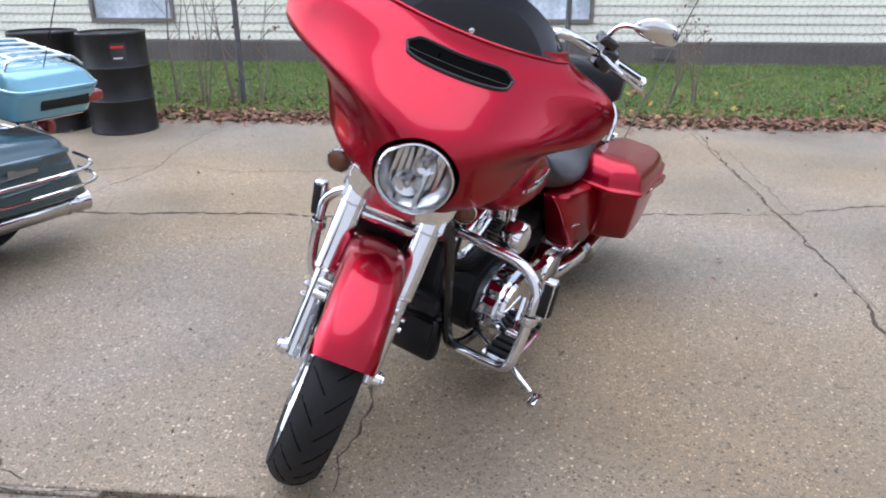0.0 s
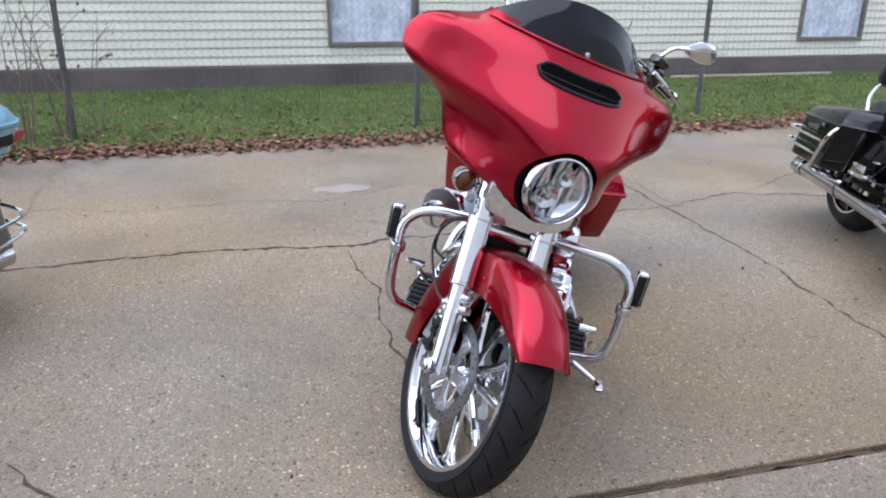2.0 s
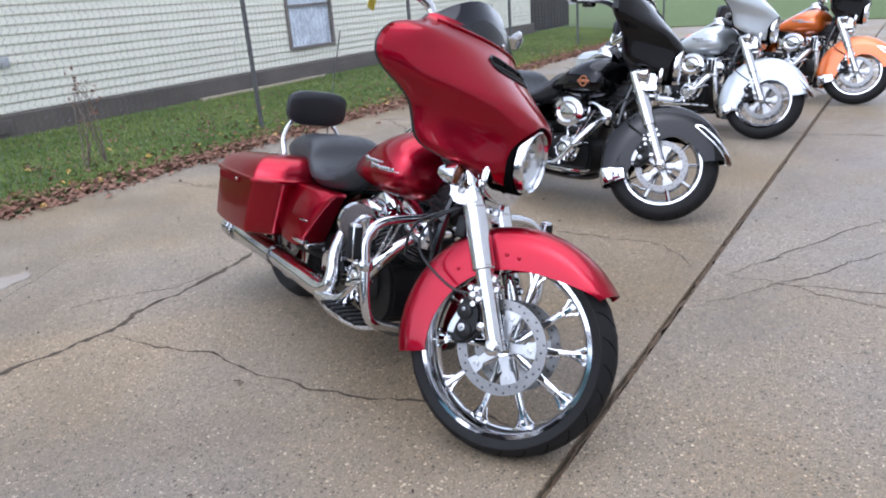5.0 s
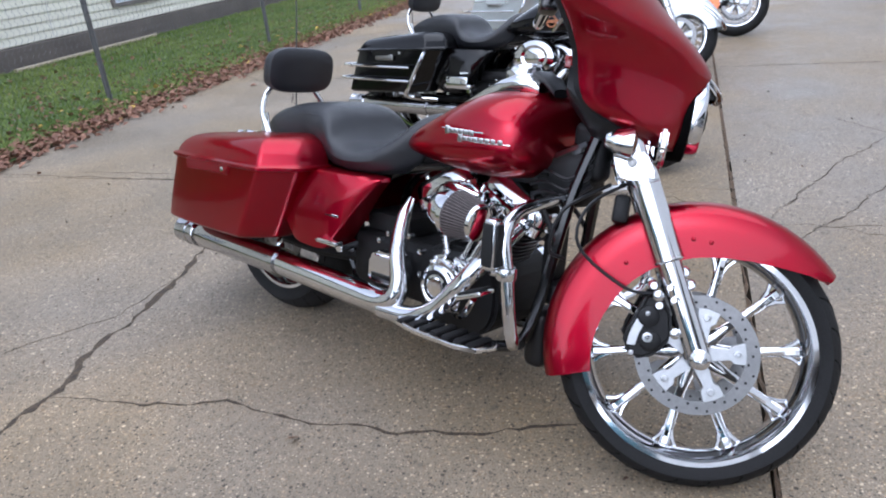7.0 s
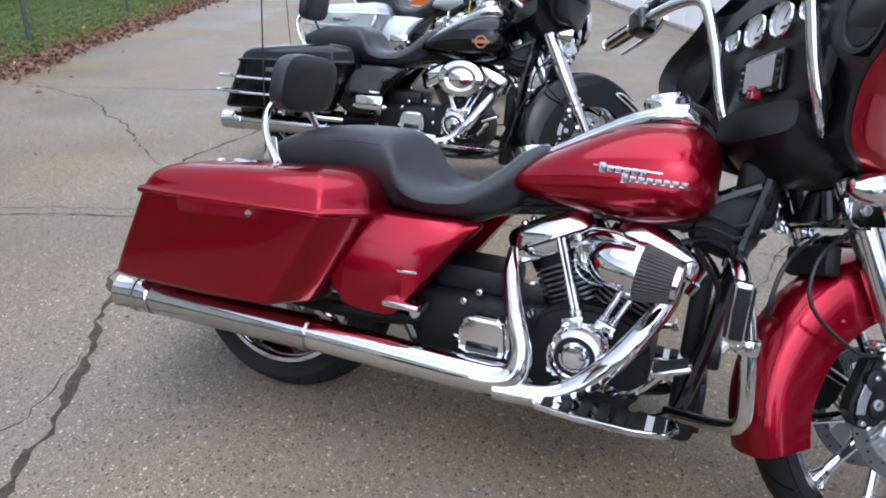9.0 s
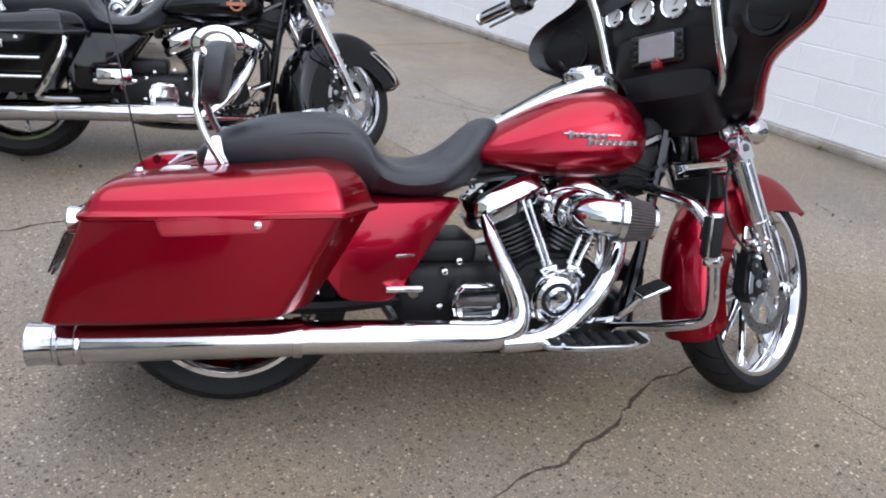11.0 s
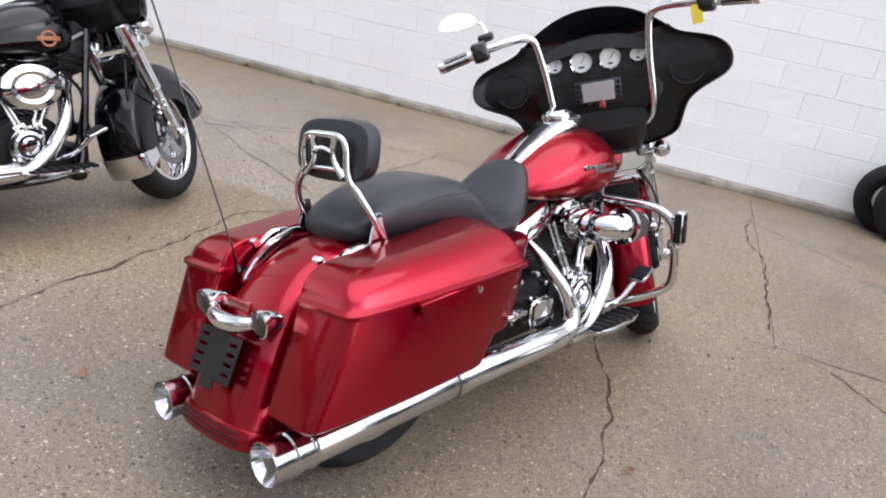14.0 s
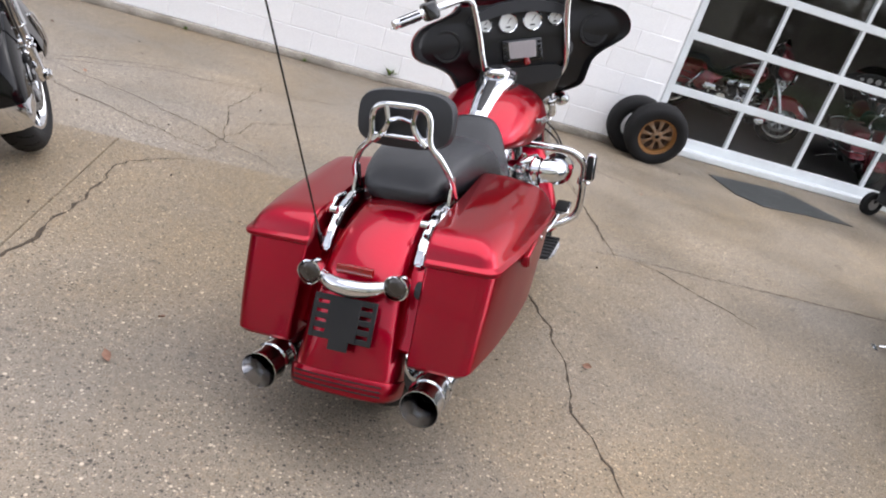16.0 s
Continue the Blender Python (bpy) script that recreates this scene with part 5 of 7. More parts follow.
    # bags, side covers, seat, tank
    for s in (-1, 1):
        saddlebag(bike, s, o["bag_paint"] or body, o["rails"])
        rings = []
        for x, yo, zb, zt in smooth_rows(((0.225, 0.262, 0.42, 0.606), (0.25, 0.261, 0.387, 0.608), (0.275, 0.259, 0.360, 0.609), (0.33, 0.253, 0.350, 0.611), (0.385, 0.245, 0.349, 0.611), (0.412, 0.240, 0.362, 0.611), (0.46, 0.229, 0.427, 0.611), (0.52, 0.209, 0.512, 0.610), (0.565, 0.188, 0.572, 0.608), (0.585, 0.175, 0.594, 0.606))):
            mid = (zb + zt) / 2
            rings.append([(x, s * y, z) for y, z in ((0.13, zb), (yo - 0.012, zb), (yo - 0.003, zb + 0.003), (yo, zb + 0.009), (yo + 0.002, mid), (yo - 0.001, zt - 0.4 * (zt - mid)), (yo - 0.010, zt - 0.006), (yo - 0.022, zt), (0.13, zt))])
        cover = part("side_cover", loft(rings), body, bike, smooth=32)
        part("cover_badge", moved(box(0.052, 0.003, 0.007, (0, 0, 0), 0.001, 1), Matrix.Translation((0.432, s * 0.2385, 0.470)) @ Matrix.Rotation(s * radians(-13), 4, "Z")), CHROME, cover, "small chrome badge")
    seat_rows = [(0.718, 0.040, 0.755, 0.802), (0.706, 0.070, 0.730, 0.813), (0.681, 0.098, 0.690, 0.815), (0.646, 0.125, 0.648, 0.797), (0.596, 0.155, 0.616, 0.749), (0.536, 0.180, 0.602, 0.709), (0.466, 0.197, 0.597, 0.697), (0.406, 0.203, 0.598, 0.707),
                 (0.361, 0.198, 0.602, 0.745), (0.331, 0.190, 0.607, 0.785), (0.291, 0.181, 0.613, 0.808), (0.236, 0.172, 0.622, 0.813), (0.156, 0.162, 0.634, 0.809), (0.066, 0.150, 0.648, 0.793), (-0.024, 0.132, 0.660, 0.761), (-0.079, 0.105, 0.668, 0.725), (-0.094, 0.07, 0.675, 0.707)]
    rings = []
    for x, w, zb, zt in smooth_rows(seat_rows, 3):
        bucket = 0.016 * math.exp(-((x - 0.47) / 0.11) ** 2)
        ring = []
        for a, b in oval(0, 0, 1, 1, 2.8 if x > 0.36 else 3.8, 36):
            z = (zb + zt) / 2 + b * (zt - zb) / 2
            if b > 0:
                z -= bucket * (1 - abs(a)) * 1.6
            ring.append((x, a * w * (1.0 if b > -0.2 else 0.94), z))
        rings.append(ring)
    seat = part("seat", loft(rings), LEATHER, bike, "black two-up vinyl seat")
    part("seam", join(*[tube([(0.291, s * 0.085, 0.8040), (0.236, s * 0.092, 0.8075), (0.156, s * 0.088, 0.8035), (0.066, s * 0.080, 0.7880), (0.006, s * 0.07, 0.7690)], 0.0022, 6) for s in (-1, 1)],
                      *[tube([(0.296, s * 0.171, 0.7720), (0.206, s * 0.163, 0.7720), (0.106, s * 0.150, 0.7590), (0.006, s * 0.133, 0.7320)], 0.0022, 6) for s in (-1, 1)]), LEATHER, seat)
    tank_rows = [(0.628, 0.085, 0.708, 0.738), (0.640, 0.112, 0.700, 0.752), (0.665, 0.136, 0.690, 0.773), (0.70, 0.157, 0.682, 0.797), (0.766, 0.181, 0.671, 0.834), (0.833, 0.199, 0.663, 0.868), (0.91, 0.212, 0.658, 0.898),
                 (0.98, 0.217, 0.658, 0.912), (1.035, 0.213, 0.663, 0.912), (1.075, 0.199, 0.673, 0.899), (1.102, 0.176, 0.690, 0.876), (1.119, 0.142, 0.712, 0.848), (1.127, 0.095, 0.738, 0.815)]
    rings = []
    for x, w, zb, zt in smooth_rows(tank_rows, 3):
        ring = []
        for a, b in oval(0, 0, 1, 1, 2.35, 32):
            z = zb + (zt - zb) * (0.40 + (0.60 * b if b > 0 else 0.40 * b))
            ring.append((x, a * w, z))
        rings.append(ring)
    tank = part("fuel_tank", loft(rings), body, bike)
    rows = [(0.672, 0.030, 0.760, 0.792), (0.70, 0.036, 0.775, 0.806), (0.80, 0.046, 0.830, 0.866), (0.88, 0.056, 0.868, 0.910), (0.935, 0.072, 0.888, 0.934), (0.985, 0.080, 0.896, 0.952), (1.03, 0.074, 0.898, 0.958), (1.06, 0.056, 0.892, 0.935)]
    console = part("console", loft([[(x, a * w, zb + (zt - zb) * (b + 1) / 2) for a, b in oval(0, 0, 1, 1, 3.5, 20)] for x, w, zb, zt in rows]), CHROME, tank, "chrome tank console")
    part("console_inlay", loft([[(x, a * w, z + b * 0.003) for a, b in oval(0, 0, 1, 1, 3, 14)] for x, w, z in ((0.735, 0.010, 0.8285), (0.79, 0.017, 0.860), (0.88, 0.021, 0.910), (0.905, 0.016, 0.922))]), PLASTIC, console)
    part("console_edge", join(*[tube([(0.68, q * 0.034, 0.776), (0.80, q * 0.049, 0.842), (0.88, q * 0.060, 0.880), (0.96, q * 0.081, 0.902), (1.02, q * 0.083, 0.906)], 0.004, 6) for q in (-1, 1)]), RUBBER, console)
    part("fuel_cap", moved(lathe([(-0.02, 0.053), (0.006, 0.056), (0.014, 0.052), (0.018, 0.040), (0.024, 0.036), (0.026, 0)], 32, "Z"), Matrix.Translation((0.975, 0, 0.950)) @ Matrix.Rotation(radians(-12), 4, "Y")), CHROME, tank, "round chrome fuel cap")
    part("console_tail", loft([[(x, a * w, z + b * 0.012) for a, b in oval(0, 0, 1, 1, 3, 16)] for x, w, z in ((1.035, 0.055, 0.950), (1.07, 0.050, 0.935), (1.10, 0.040, 0.905))]), PLASTIC, console)
    for s in (-1, 1):
        if o["emblem"]:
            emblem = part("tank_emblem", lathe([(s * 0.2, 0.033), (s * 0.2165, 0.033), (s * 0.2175, 0.028), (s * 0.2165, 0.024), (s * 0.2, 0.024)], 28, "Y", (0.99, 0, 0.765)), BADGE_ORANGE, tank, "round orange tank emblem")
            part("emblem_band", box(0.092, 0.012, 0.018, (0.99, s * 0.2125, 0.765), 0.003, 1), BADGE_ORANGE, emblem)
            continue
        def tank_side(x):
            return s * float(np.interp(x, [0.766, 0.833, 0.91, 0.98, 1.035, 1.075, 1.10], [0.1795, 0.1975, 0.2105, 0.2155, 0.2115, 0.1975, 0.178]))
        bars, edging = [], []
        for r, count, x0, step in ((0, 6, 0.872, 0.0185), (1, 8, 0.925, 0.0185)):
            for i in range(count):
                x = x0 + i * step
                h, z = 0.020 if i == 0 else 0.0115, 0.7905 - r * 0.0165
                for grow, y_out, row in ((0.0, 0.003, bars), (0.0022, 0.0012, edging)):
                    row.append(moved(box(0.0135 + grow, 0.004, h + grow, (0, 0, 0), 0.0012, 1), Matrix.Translation((x, tank_side(x) + s * y_out, z)) @ Matrix.Shear("XZ", 4, (0.3, 0))))
            a, b = (x0 - 0.022, x0 + count * step + 0.022) if r == 0 else (x0 + 0.02, x0 + count * step + 0.008)
            edging.append(tube([(x, tank_side(x) + s * 0.002, 0.7945 - r * 0.0255) for x in np.linspace(a, b, 7)], 0.0018, 5, 1, True))
        badge = part("tank_badge", join(*edging), CHROME, tank, "chrome tank lettering as plain bars")
        tagged(part("badge_bar", join(*bars), STEEL, badge), kind="stuff")

    # frame, engine, exhaust
    part("frame", join(*[tube(q, 0.017, 8) for s in (-1, 1) for q in ([(1.24, s * 0.03, 0.80), (1.20, s * 0.07, 0.62), (1.15, s * 0.10, 0.32), (1.08, s * 0.12, 0.19), (0.8, s * 0.13, 0.165), (0.5, s * 0.12, 0.19), (0.40, s * 0.11, 0.30)],
                                                                    [(1.22, s * 0.03, 0.78), (1.0, s * 0.045, 0.685), (0.66, s * 0.05, 0.650), (0.53, s * 0.08, 0.60), (0.42, s * 0.12, 0.50), (0.40, s * 0.11, 0.30)])],
                         tube([(1.27, 0, 0.90), (1.33, 0, 0.74)], 0.035, 12)), GLOSS_BLACK, bike, "gloss black frame tubes")
    part("neck_cover", box(0.10, 0.07, 0.16, (1.215, 0, 0.760), 0.025, 4), CAST_BLACK, bike, "black steering neck cover")
    part("backbone", box(0.46, 0.12, 0.04, (0.86, 0, 0.672), 0.016, 3), CAST_BLACK, bike)
    for q in (-1, 1):
        part("cable", tube([(0.62, q * 0.06, 0.648), (0.80, q * 0.07, 0.672), (0.98, q * 0.07, 0.672), (1.12, q * 0.06, 0.69)], 0.007, 6), CAST_BLACK, bike)
    # Added block: fills the gap behind the neck with dark, around the cables.
    part("neck_filler", loft([[(x, a * 0.060 * k, z + b * h) for a, b in oval(0, 0, 1, 1, 3.2, 20)] for x, z, h, k in ((1.075, 0.672, 0.03, 0.7), (1.09, 0.672, 0.055, 1.0), (1.16, 0.680, 0.085, 1.0), (1.215, 0.690, 0.080, 0.9), (1.235, 0.690, 0.05, 0.6))]), CAST_BLACK, bike, "added black filler that darkens the gap at the neck")
    for y, z, r in ((-0.062, 0.70, 0.006), (-0.066, 0.672, 0.0045), (-0.058, 0.645, 0.007), (0.062, 0.69, 0.006)):
        part("wiring_loom", tube([(1.06, y * 0.8, z - 0.02), (1.12, y * 1.1, z), (1.19, y * 1.15, z - 0.012), (1.245, y * 0.7, z + 0.03)], r, 6), PLASTIC, bike)
    part("front_mount", join(box(0.05, 0.07, 0.22, (1.13, 0, 0.44), 0.015), tube([(1.10, -0.07, 0.62), (1.17, -0.085, 0.52), (1.15, -0.075, 0.38), (1.12, -0.08, 0.28)], 0.008, 6), tube([(1.08, 0.06, 0.64), (1.18, 0.09, 0.50), (1.14, 0.09, 0.30)], 0.007, 6)), CAST_BLACK, bike)
    part("oil_cooler", join(box(0.07, 0.17, 0.17, (1.135, 0, 0.215), 0.025, 3), box(0.02, 0.14, 0.13, (1.172, 0, 0.225), 0.004)), PLASTIC, bike, "black oil cooler cover")
    engine = part("engine", join(slab([(a, b) for a, b in oval(0.89, 0.315, 0.155, 0.135, 2.6, 28)], -0.15, 0.13, "Y", 0.02), box(0.42, 0.26, 0.20, (0.62, 0, 0.32), 0.04, 3), box(0.20, 0.22, 0.07, (0.56, 0, 0.45), 0.02)), CAST_BLACK, bike, "black V-twin crankcase")
    for tilt_deg in (27, -27):
        fins, cm = cylinder_fins((0.885, 0, 0.33), tilt_deg)
        cyl = part("cylinder", moved(join(lathe([(0.03, 0.075), (0.25, 0.075)], 24, "Z"), lathe([(0.22, 0), (0.22, 0.088), (0.255, 0.09), (0.255, 0)], 24, "Z")), cm), CAST_BLACK, engine, "black finned cylinder")
        tagged(part("finning", fins, FIN, cyl), kind="stuff")
        part("rocker_cover", rocker_cover(cm), CHROME, engine, "chrome rocker cover")
    for a, b in (((0.850, -0.146, 0.415), (0.778, -0.118, 0.600)), ((0.862, -0.155, 0.418), (0.792, -0.130, 0.604)), ((0.916, -0.155, 0.418), (0.990, -0.130, 0.595)), ((0.942, -0.155, 0.415), (1.028, -0.130, 0.588))):
        a, b = Vector(a), Vector(b)
        part("pushrod_tube", join(rod(a, b, 0.0062, 10), rod(a, a + (b - a) * 0.10, 0.012, 12), rod(a + (b - a) * 0.10, a + (b - a) * 0.42, 0.0082, 12), rod(a + (b - a) * 0.40, a + (b - a) * 0.44, 0.010, 12)), CHROME, engine, "chrome pushrod tube")
    for x, q in ((0.851, -1), (0.929, 1)):
        part("tappet_block", join(moved(box(0.052, 0.05, 0.020, (0, 0, 0), 0.004), Matrix.Translation((x, -0.155, 0.412)) @ Matrix.Rotation(radians(18 * q), 4, "Y")), *[lathe([(-0.200, 0.0), (-0.198, 0.006), (-0.18, 0.0065)], 8, "Y", (x + k, 0, 0.405 - 0.3 * q * k)) for k in (-0.018, 0.018)]), CHROME, engine)
    cam_pts = [(0.80, 0.30), (0.815, 0.265), (0.87, 0.25), (0.93, 0.262), (0.952, 0.30), (0.95, 0.36), (0.935, 0.405), (0.885, 0.425), (0.835, 0.405), (0.805, 0.36)]
    cam = part("cam_cover", slab(cam_pts, -0.205, -0.14, "Y", 0.014, 3), CHROME, engine, "chrome cam cover")
    part("timer_cover", lathe([(-0.20, 0.064), (-0.214, 0.062), (-0.219, 0.052), (-0.214, 0.047), (-0.217, 0.030), (-0.223, 0.026), (-0.224, 0)], 32, "Y", (0.872, 0, 0.335)), CHROME, cam)
    part("timer_ring", lathe([(-0.2150, 0.0475), (-0.2158, 0.044), (-0.2158, 0.034), (-0.2150, 0.031)], 32, "Y", (0.872, 0, 0.335)), CAST_BLACK, cam)
    gear = part("transmission_cover", slab([(0.585, 0.28), (0.70, 0.28), (0.712, 0.30), (0.70, 0.372), (0.68, 0.385), (0.60, 0.385), (0.575, 0.36), (0.573, 0.30)], -0.212, -0.13, "Y", 0.016, 3), CHROME, engine, "chrome gearbox end cover")
    part("cover_slot", box(0.085, 0.004, 0.026, (0.642, -0.2135, 0.306), 0.006), GLOSS_BLACK, gear)
    for x, z in ((0.56, 0.40), (0.60, 0.43), (0.69, 0.44), (0.74, 0.40), (0.55, 0.30), (0.745, 0.33)):
        part("bolt", lathe([(-0.125, 0.010), (-0.148, 0.009), (-0.15, 0)], 10, "Y", (x, 0, z)), CHROME, engine)
    primary = part("primary_cover", slab([(0.42 + a, 0.305 + b) for a, b in ((0, -0.02), (0.02, -0.07), (0.10, -0.10), (0.22, -0.115), (0.36, -0.11), (0.48, -0.115), (0.575, -0.085), (0.625, -0.01), (0.605, 0.075), (0.53, 0.125), (0.42, 0.135), (0.28, 0.10), (0.14, 0.095), (0.03, 0.06))], 0.125, 0.228, "Y", 0.030, 4), CHROME, engine, "chrome primary drive cover")
    part("derby_cover", lathe([(0.22, 0.082), (0.236, 0.078), (0.241, 0.062), (0.240, 0.0)], 36, "Y", (0.58, 0, 0.305)), CHROME, primary)
    part("stator_dome", lathe([(0.22, 0.092), (0.232, 0.088), (0.238, 0.066), (0.238, 0.0)], 36, "Y", (0.93, 0, 0.315)), CHROME, primary)
    part("horn_cover", join(lathe([(0.125, 0.03), (0.14, 0.055), (0.175, 0.06), (0.20, 0.052), (0.21, 0.03), (0.212, 0)], 24, "Y", (0.90, 0, 0.555)), box(0.03, 0.06, 0.10, (0.90, 0.12, 0.60), 0.008)), CHROME, engine, "chrome horn cover")
    part("shift_lever", join(tube([(0.86, 0.245, 0.33), (0.98, 0.275, 0.31), (1.08, 0.30, 0.325)], 0.008, 8), rod((1.08, 0.28, 0.325), (1.08, 0.34, 0.325), 0.013)), CHROME, bike)
    part("regulator", box(0.05, 0.16, 0.06, (1.175, 0, 0.36), 0.01), PLASTIC, bike)
    if o["air"] == "cone":
        air = part("air_intake", join(tube([(0.915, -0.10, 0.575), (0.915, -0.17, 0.578), (0.918, -0.235, 0.582), (0.94, -0.275, 0.584), (0.972, -0.290, 0.584), (0.998, -0.290, 0.584)], [0.038, 0.042, 0.048, 0.050, 0.049, 0.050], 24, 6),
                                      lathe([(-0.20, 0.062), (-0.215, 0.064), (-0.225, 0.058), (-0.235, 0.058)], 28, "Y", (0.90, 0, 0.582)), box(0.12, 0.05, 0.03, (0.90, -0.16, 0.60), 0.01)), CHROME, bike, "chrome intake elbow with cone filter")
        aim = Matrix.Translation((0.99, -0.290, 0.584)) @ Matrix.Rotation(radians(6), 4, "Y") @ Matrix.Rotation(radians(-5), 4, "Z")
        filt = part("filter", lathe([(0.0, 0.0), (0.0, 0.064), (0.085, 0.047), (0.092, 0.042), (0.092, 0)], 40, "X"), FILTER, air, "grey pleated cone filter", aim)
        tagged(part("pleating", join(*[rod(Vector((0.005, 0, 0)) + 0.0642 * Vector((0, math.cos(a), math.sin(a))), Vector((0.082, 0, 0)) + 0.0485 * Vector((0, math.cos(a), math.sin(a))), 0.0019, 5) for a in np.linspace(0, 2 * math.pi, 44, endpoint=False)]), PLEAT, filt), kind="stuff")
        part("filter_cap", lathe([(0.082, 0.0), (0.082, 0.050), (0.093, 0.048), (0.097, 0.036), (0.097, 0)], 28, "X"), CHROME, filt)
        part("filter_band", lathe([(-0.012, 0.052), (-0.010, 0.066), (0.006, 0.0665), (0.008, 0.060)], 36, "X"), CHROME, filt)
        part("backing_plate", join(slab([(0.90 + a, 0.590 + b) for a, b in oval(0, 0, 0.072, 0.058, 2.4, 28)], -0.165, -0.150, "Y", 0.004, 2), *[lathe([(-0.180, 0), (-0.178, 0.007), (-0.160, 0.008)], 10, "Y", (0.90 + 0.055 * math.cos(a), 0, 0.590 + 0.043 * math.sin(a))) for a in (0.6, 2.5, 3.9, 5.5)]), CHROME, air)
        part("breather_arm", join(tube([(0.838, -0.150, 0.612), (0.870, -0.185, 0.630), (0.925, -0.205, 0.634), (0.985, -0.190, 0.620)], [0.011, 0.014, 0.014, 0.010], 12), lathe([(-0.175, 0), (-0.172, 0.013), (-0.145, 0.014)], 14, "Y", (0.838, 0, 0.610))), CHROME, air)
    else:
        air = part("air_intake", lathe([(-0.13, 0.07), (-0.16, 0.095), (-0.20, 0.10), (-0.225, 0.09), (-0.235, 0.065), (-0.228, 0.05), (-0.236, 0.03), (-0.238, 0)], 40, "Y", (0.90 / 1.3, 0, 0.575)), CHROME, bike, "oval chrome air cleaner cover", Matrix.Diagonal((1.3, 1, 1, 1)))
    if o["air"] == "cone":
        part("exhaust_header", join(tube([(0.668, -0.120, 0.552), (0.682, -0.160, 0.508), (0.703, -0.200, 0.450), (0.727, -0.230, 0.395), (0.750, -0.243, 0.330), (0.744, -0.250, 0.280), (0.704, -0.250, 0.254), (0.62, -0.248, 0.248), (0.40, -0.240, 0.250), (0.15, -0.233, 0.252)], [0.012, 0.021, 0.0235, 0.026, 0.029, 0.034, 0.039, 0.043, 0.045, 0.045], 20, 8)), CHROME, bike, "chrome exhaust header and heat shield")
    if o["air"] != "cone":
        part("exhaust_pipe", tube([(0.80, -0.250, 0.246), (0.62, -0.248, 0.248), (0.15, -0.233, 0.252)], [0.036, 0.044, 0.045], 18), EXHAUST, bike, "long chrome exhaust pipe")
        for q in (-1, 1):
            part("passenger_board", join(box(0.19, 0.05, 0.022, (0.44, q * 0.30, 0.40), 0.008), box(0.15, 0.012, 0.07, (0.44, q * 0.325, 0.42), 0.006)), CHROME, bike, "chrome passenger footboard")
    part("exhaust_header", join(tube([(1.075, -0.11, 0.535), (1.055, -0.17, 0.490), (1.020, -0.215, 0.430), (0.972, -0.240, 0.360), (0.905, -0.246, 0.286), (0.82, -0.255, 0.240), (0.70, -0.262, 0.233)], [0.021, 0.025, 0.027, 0.028, 0.028, 0.029, 0.030], 18, 7)), CHROME, bike, "chrome front exhaust header")
    part("crossover_pipe", tube([(0.60, 0.10, 0.235), (0.45, 0.20, 0.245), (0.15, 0.233, 0.252)], 0.036, 14), CHROME, bike)
    for s in (-1, 1):
        muffler(bike, s, 0.233)
        floorboard(bike, s)
    guard_line = [(1.175, 0.03, 0.635), (1.185, 0.18, 0.632), (1.195, 0.305, 0.622), (1.21, 0.368, 0.575), (1.228, 0.375, 0.50), (1.245, 0.372, 0.38), (1.245, 0.350, 0.315), (1.21, 0.285, 0.278), (1.15, 0.17, 0.235), (1.10, 0.10, 0.21)]
    if o["guard"]:
        guard_bar = part("engine_guard", join(*[tube([(x, s * y, z) for x, y, z in guard_line], 0.0165, 14, 6) for s in (-1, 1)]), CHROME, bike, "chrome engine guard bar")
        for s in (-1, 1):
            peg = part("highway_peg", box(0.036, 0.036, 0.125, (1.20, s * 0.402, 0.560), 0.008, 3), CHROME, bike, "chrome highway peg folded up")
            for x, y, u, w in ((1.20, 0.420, 0.026, 0.009), (1.2185, 0.402, 0.009, 0.027), (1.1815, 0.402, 0.009, 0.027)):
                part("rubber_pad", box(u, w, 0.104, (x, s * y, 0.560), 0.003), RUBBER, peg)
            part("peg_clamp", join(lathe([(0.475, 0.024), (0.48, 0.026), (0.50, 0.026), (0.505, 0.024)], 18, "Z", (1.228, s * 0.375, 0)), rod((1.225, s * 0.375, 0.49), (1.20, s * 0.402, 0.495), 0.012)), CHROME, peg)
    for s in (-1, 1):
        part("passenger_peg", join(rod((0.455, s * 0.15, 0.37), (0.46, s * 0.23, 0.365), 0.015), box(0.10, 0.035, 0.018, (0.43, s * 0.245, 0.385), 0.006)), CHROME, bike)
    part("brake_pedal", join(tube([(0.93, -0.20, 0.27), (1.02, -0.27, 0.30), (1.085, -0.31, 0.375)], 0.010, 8), moved(box(0.085, 0.065, 0.014, (0, 0, 0), 0.005), Matrix.Translation((1.095, -0.318, 0.392)) @ Matrix.Rotation(radians(-22), 4, "Y"))), CHROME, bike)
    part("pedal_pad", moved(box(0.075, 0.055, 0.008, (0, 0, 0.009), 0.003), Matrix.Translation((1.095, -0.318, 0.392)) @ Matrix.Rotation(radians(-22), 4, "Y")), RUBBER, bike)
    stand_z = 0.421 * math.tan(radians(o["lean"])) + 0.0055
    part("kickstand", join(tube([(0.93, 0.11, 0.185), (0.99, 0.28, 0.05 + stand_z), (1.030, 0.400, 0.012 + stand_z)], [0.012, 0.012, 0.010], 10), moved(box(0.07, 0.03, 0.010, (0, 0, 0), 0.004), Matrix.Translation((1.041, 0.421, stand_z)) @ Matrix.Rotation(radians(o["lean"]), 4, "X"))), CHROME, bike, "chrome kickstand swung out")

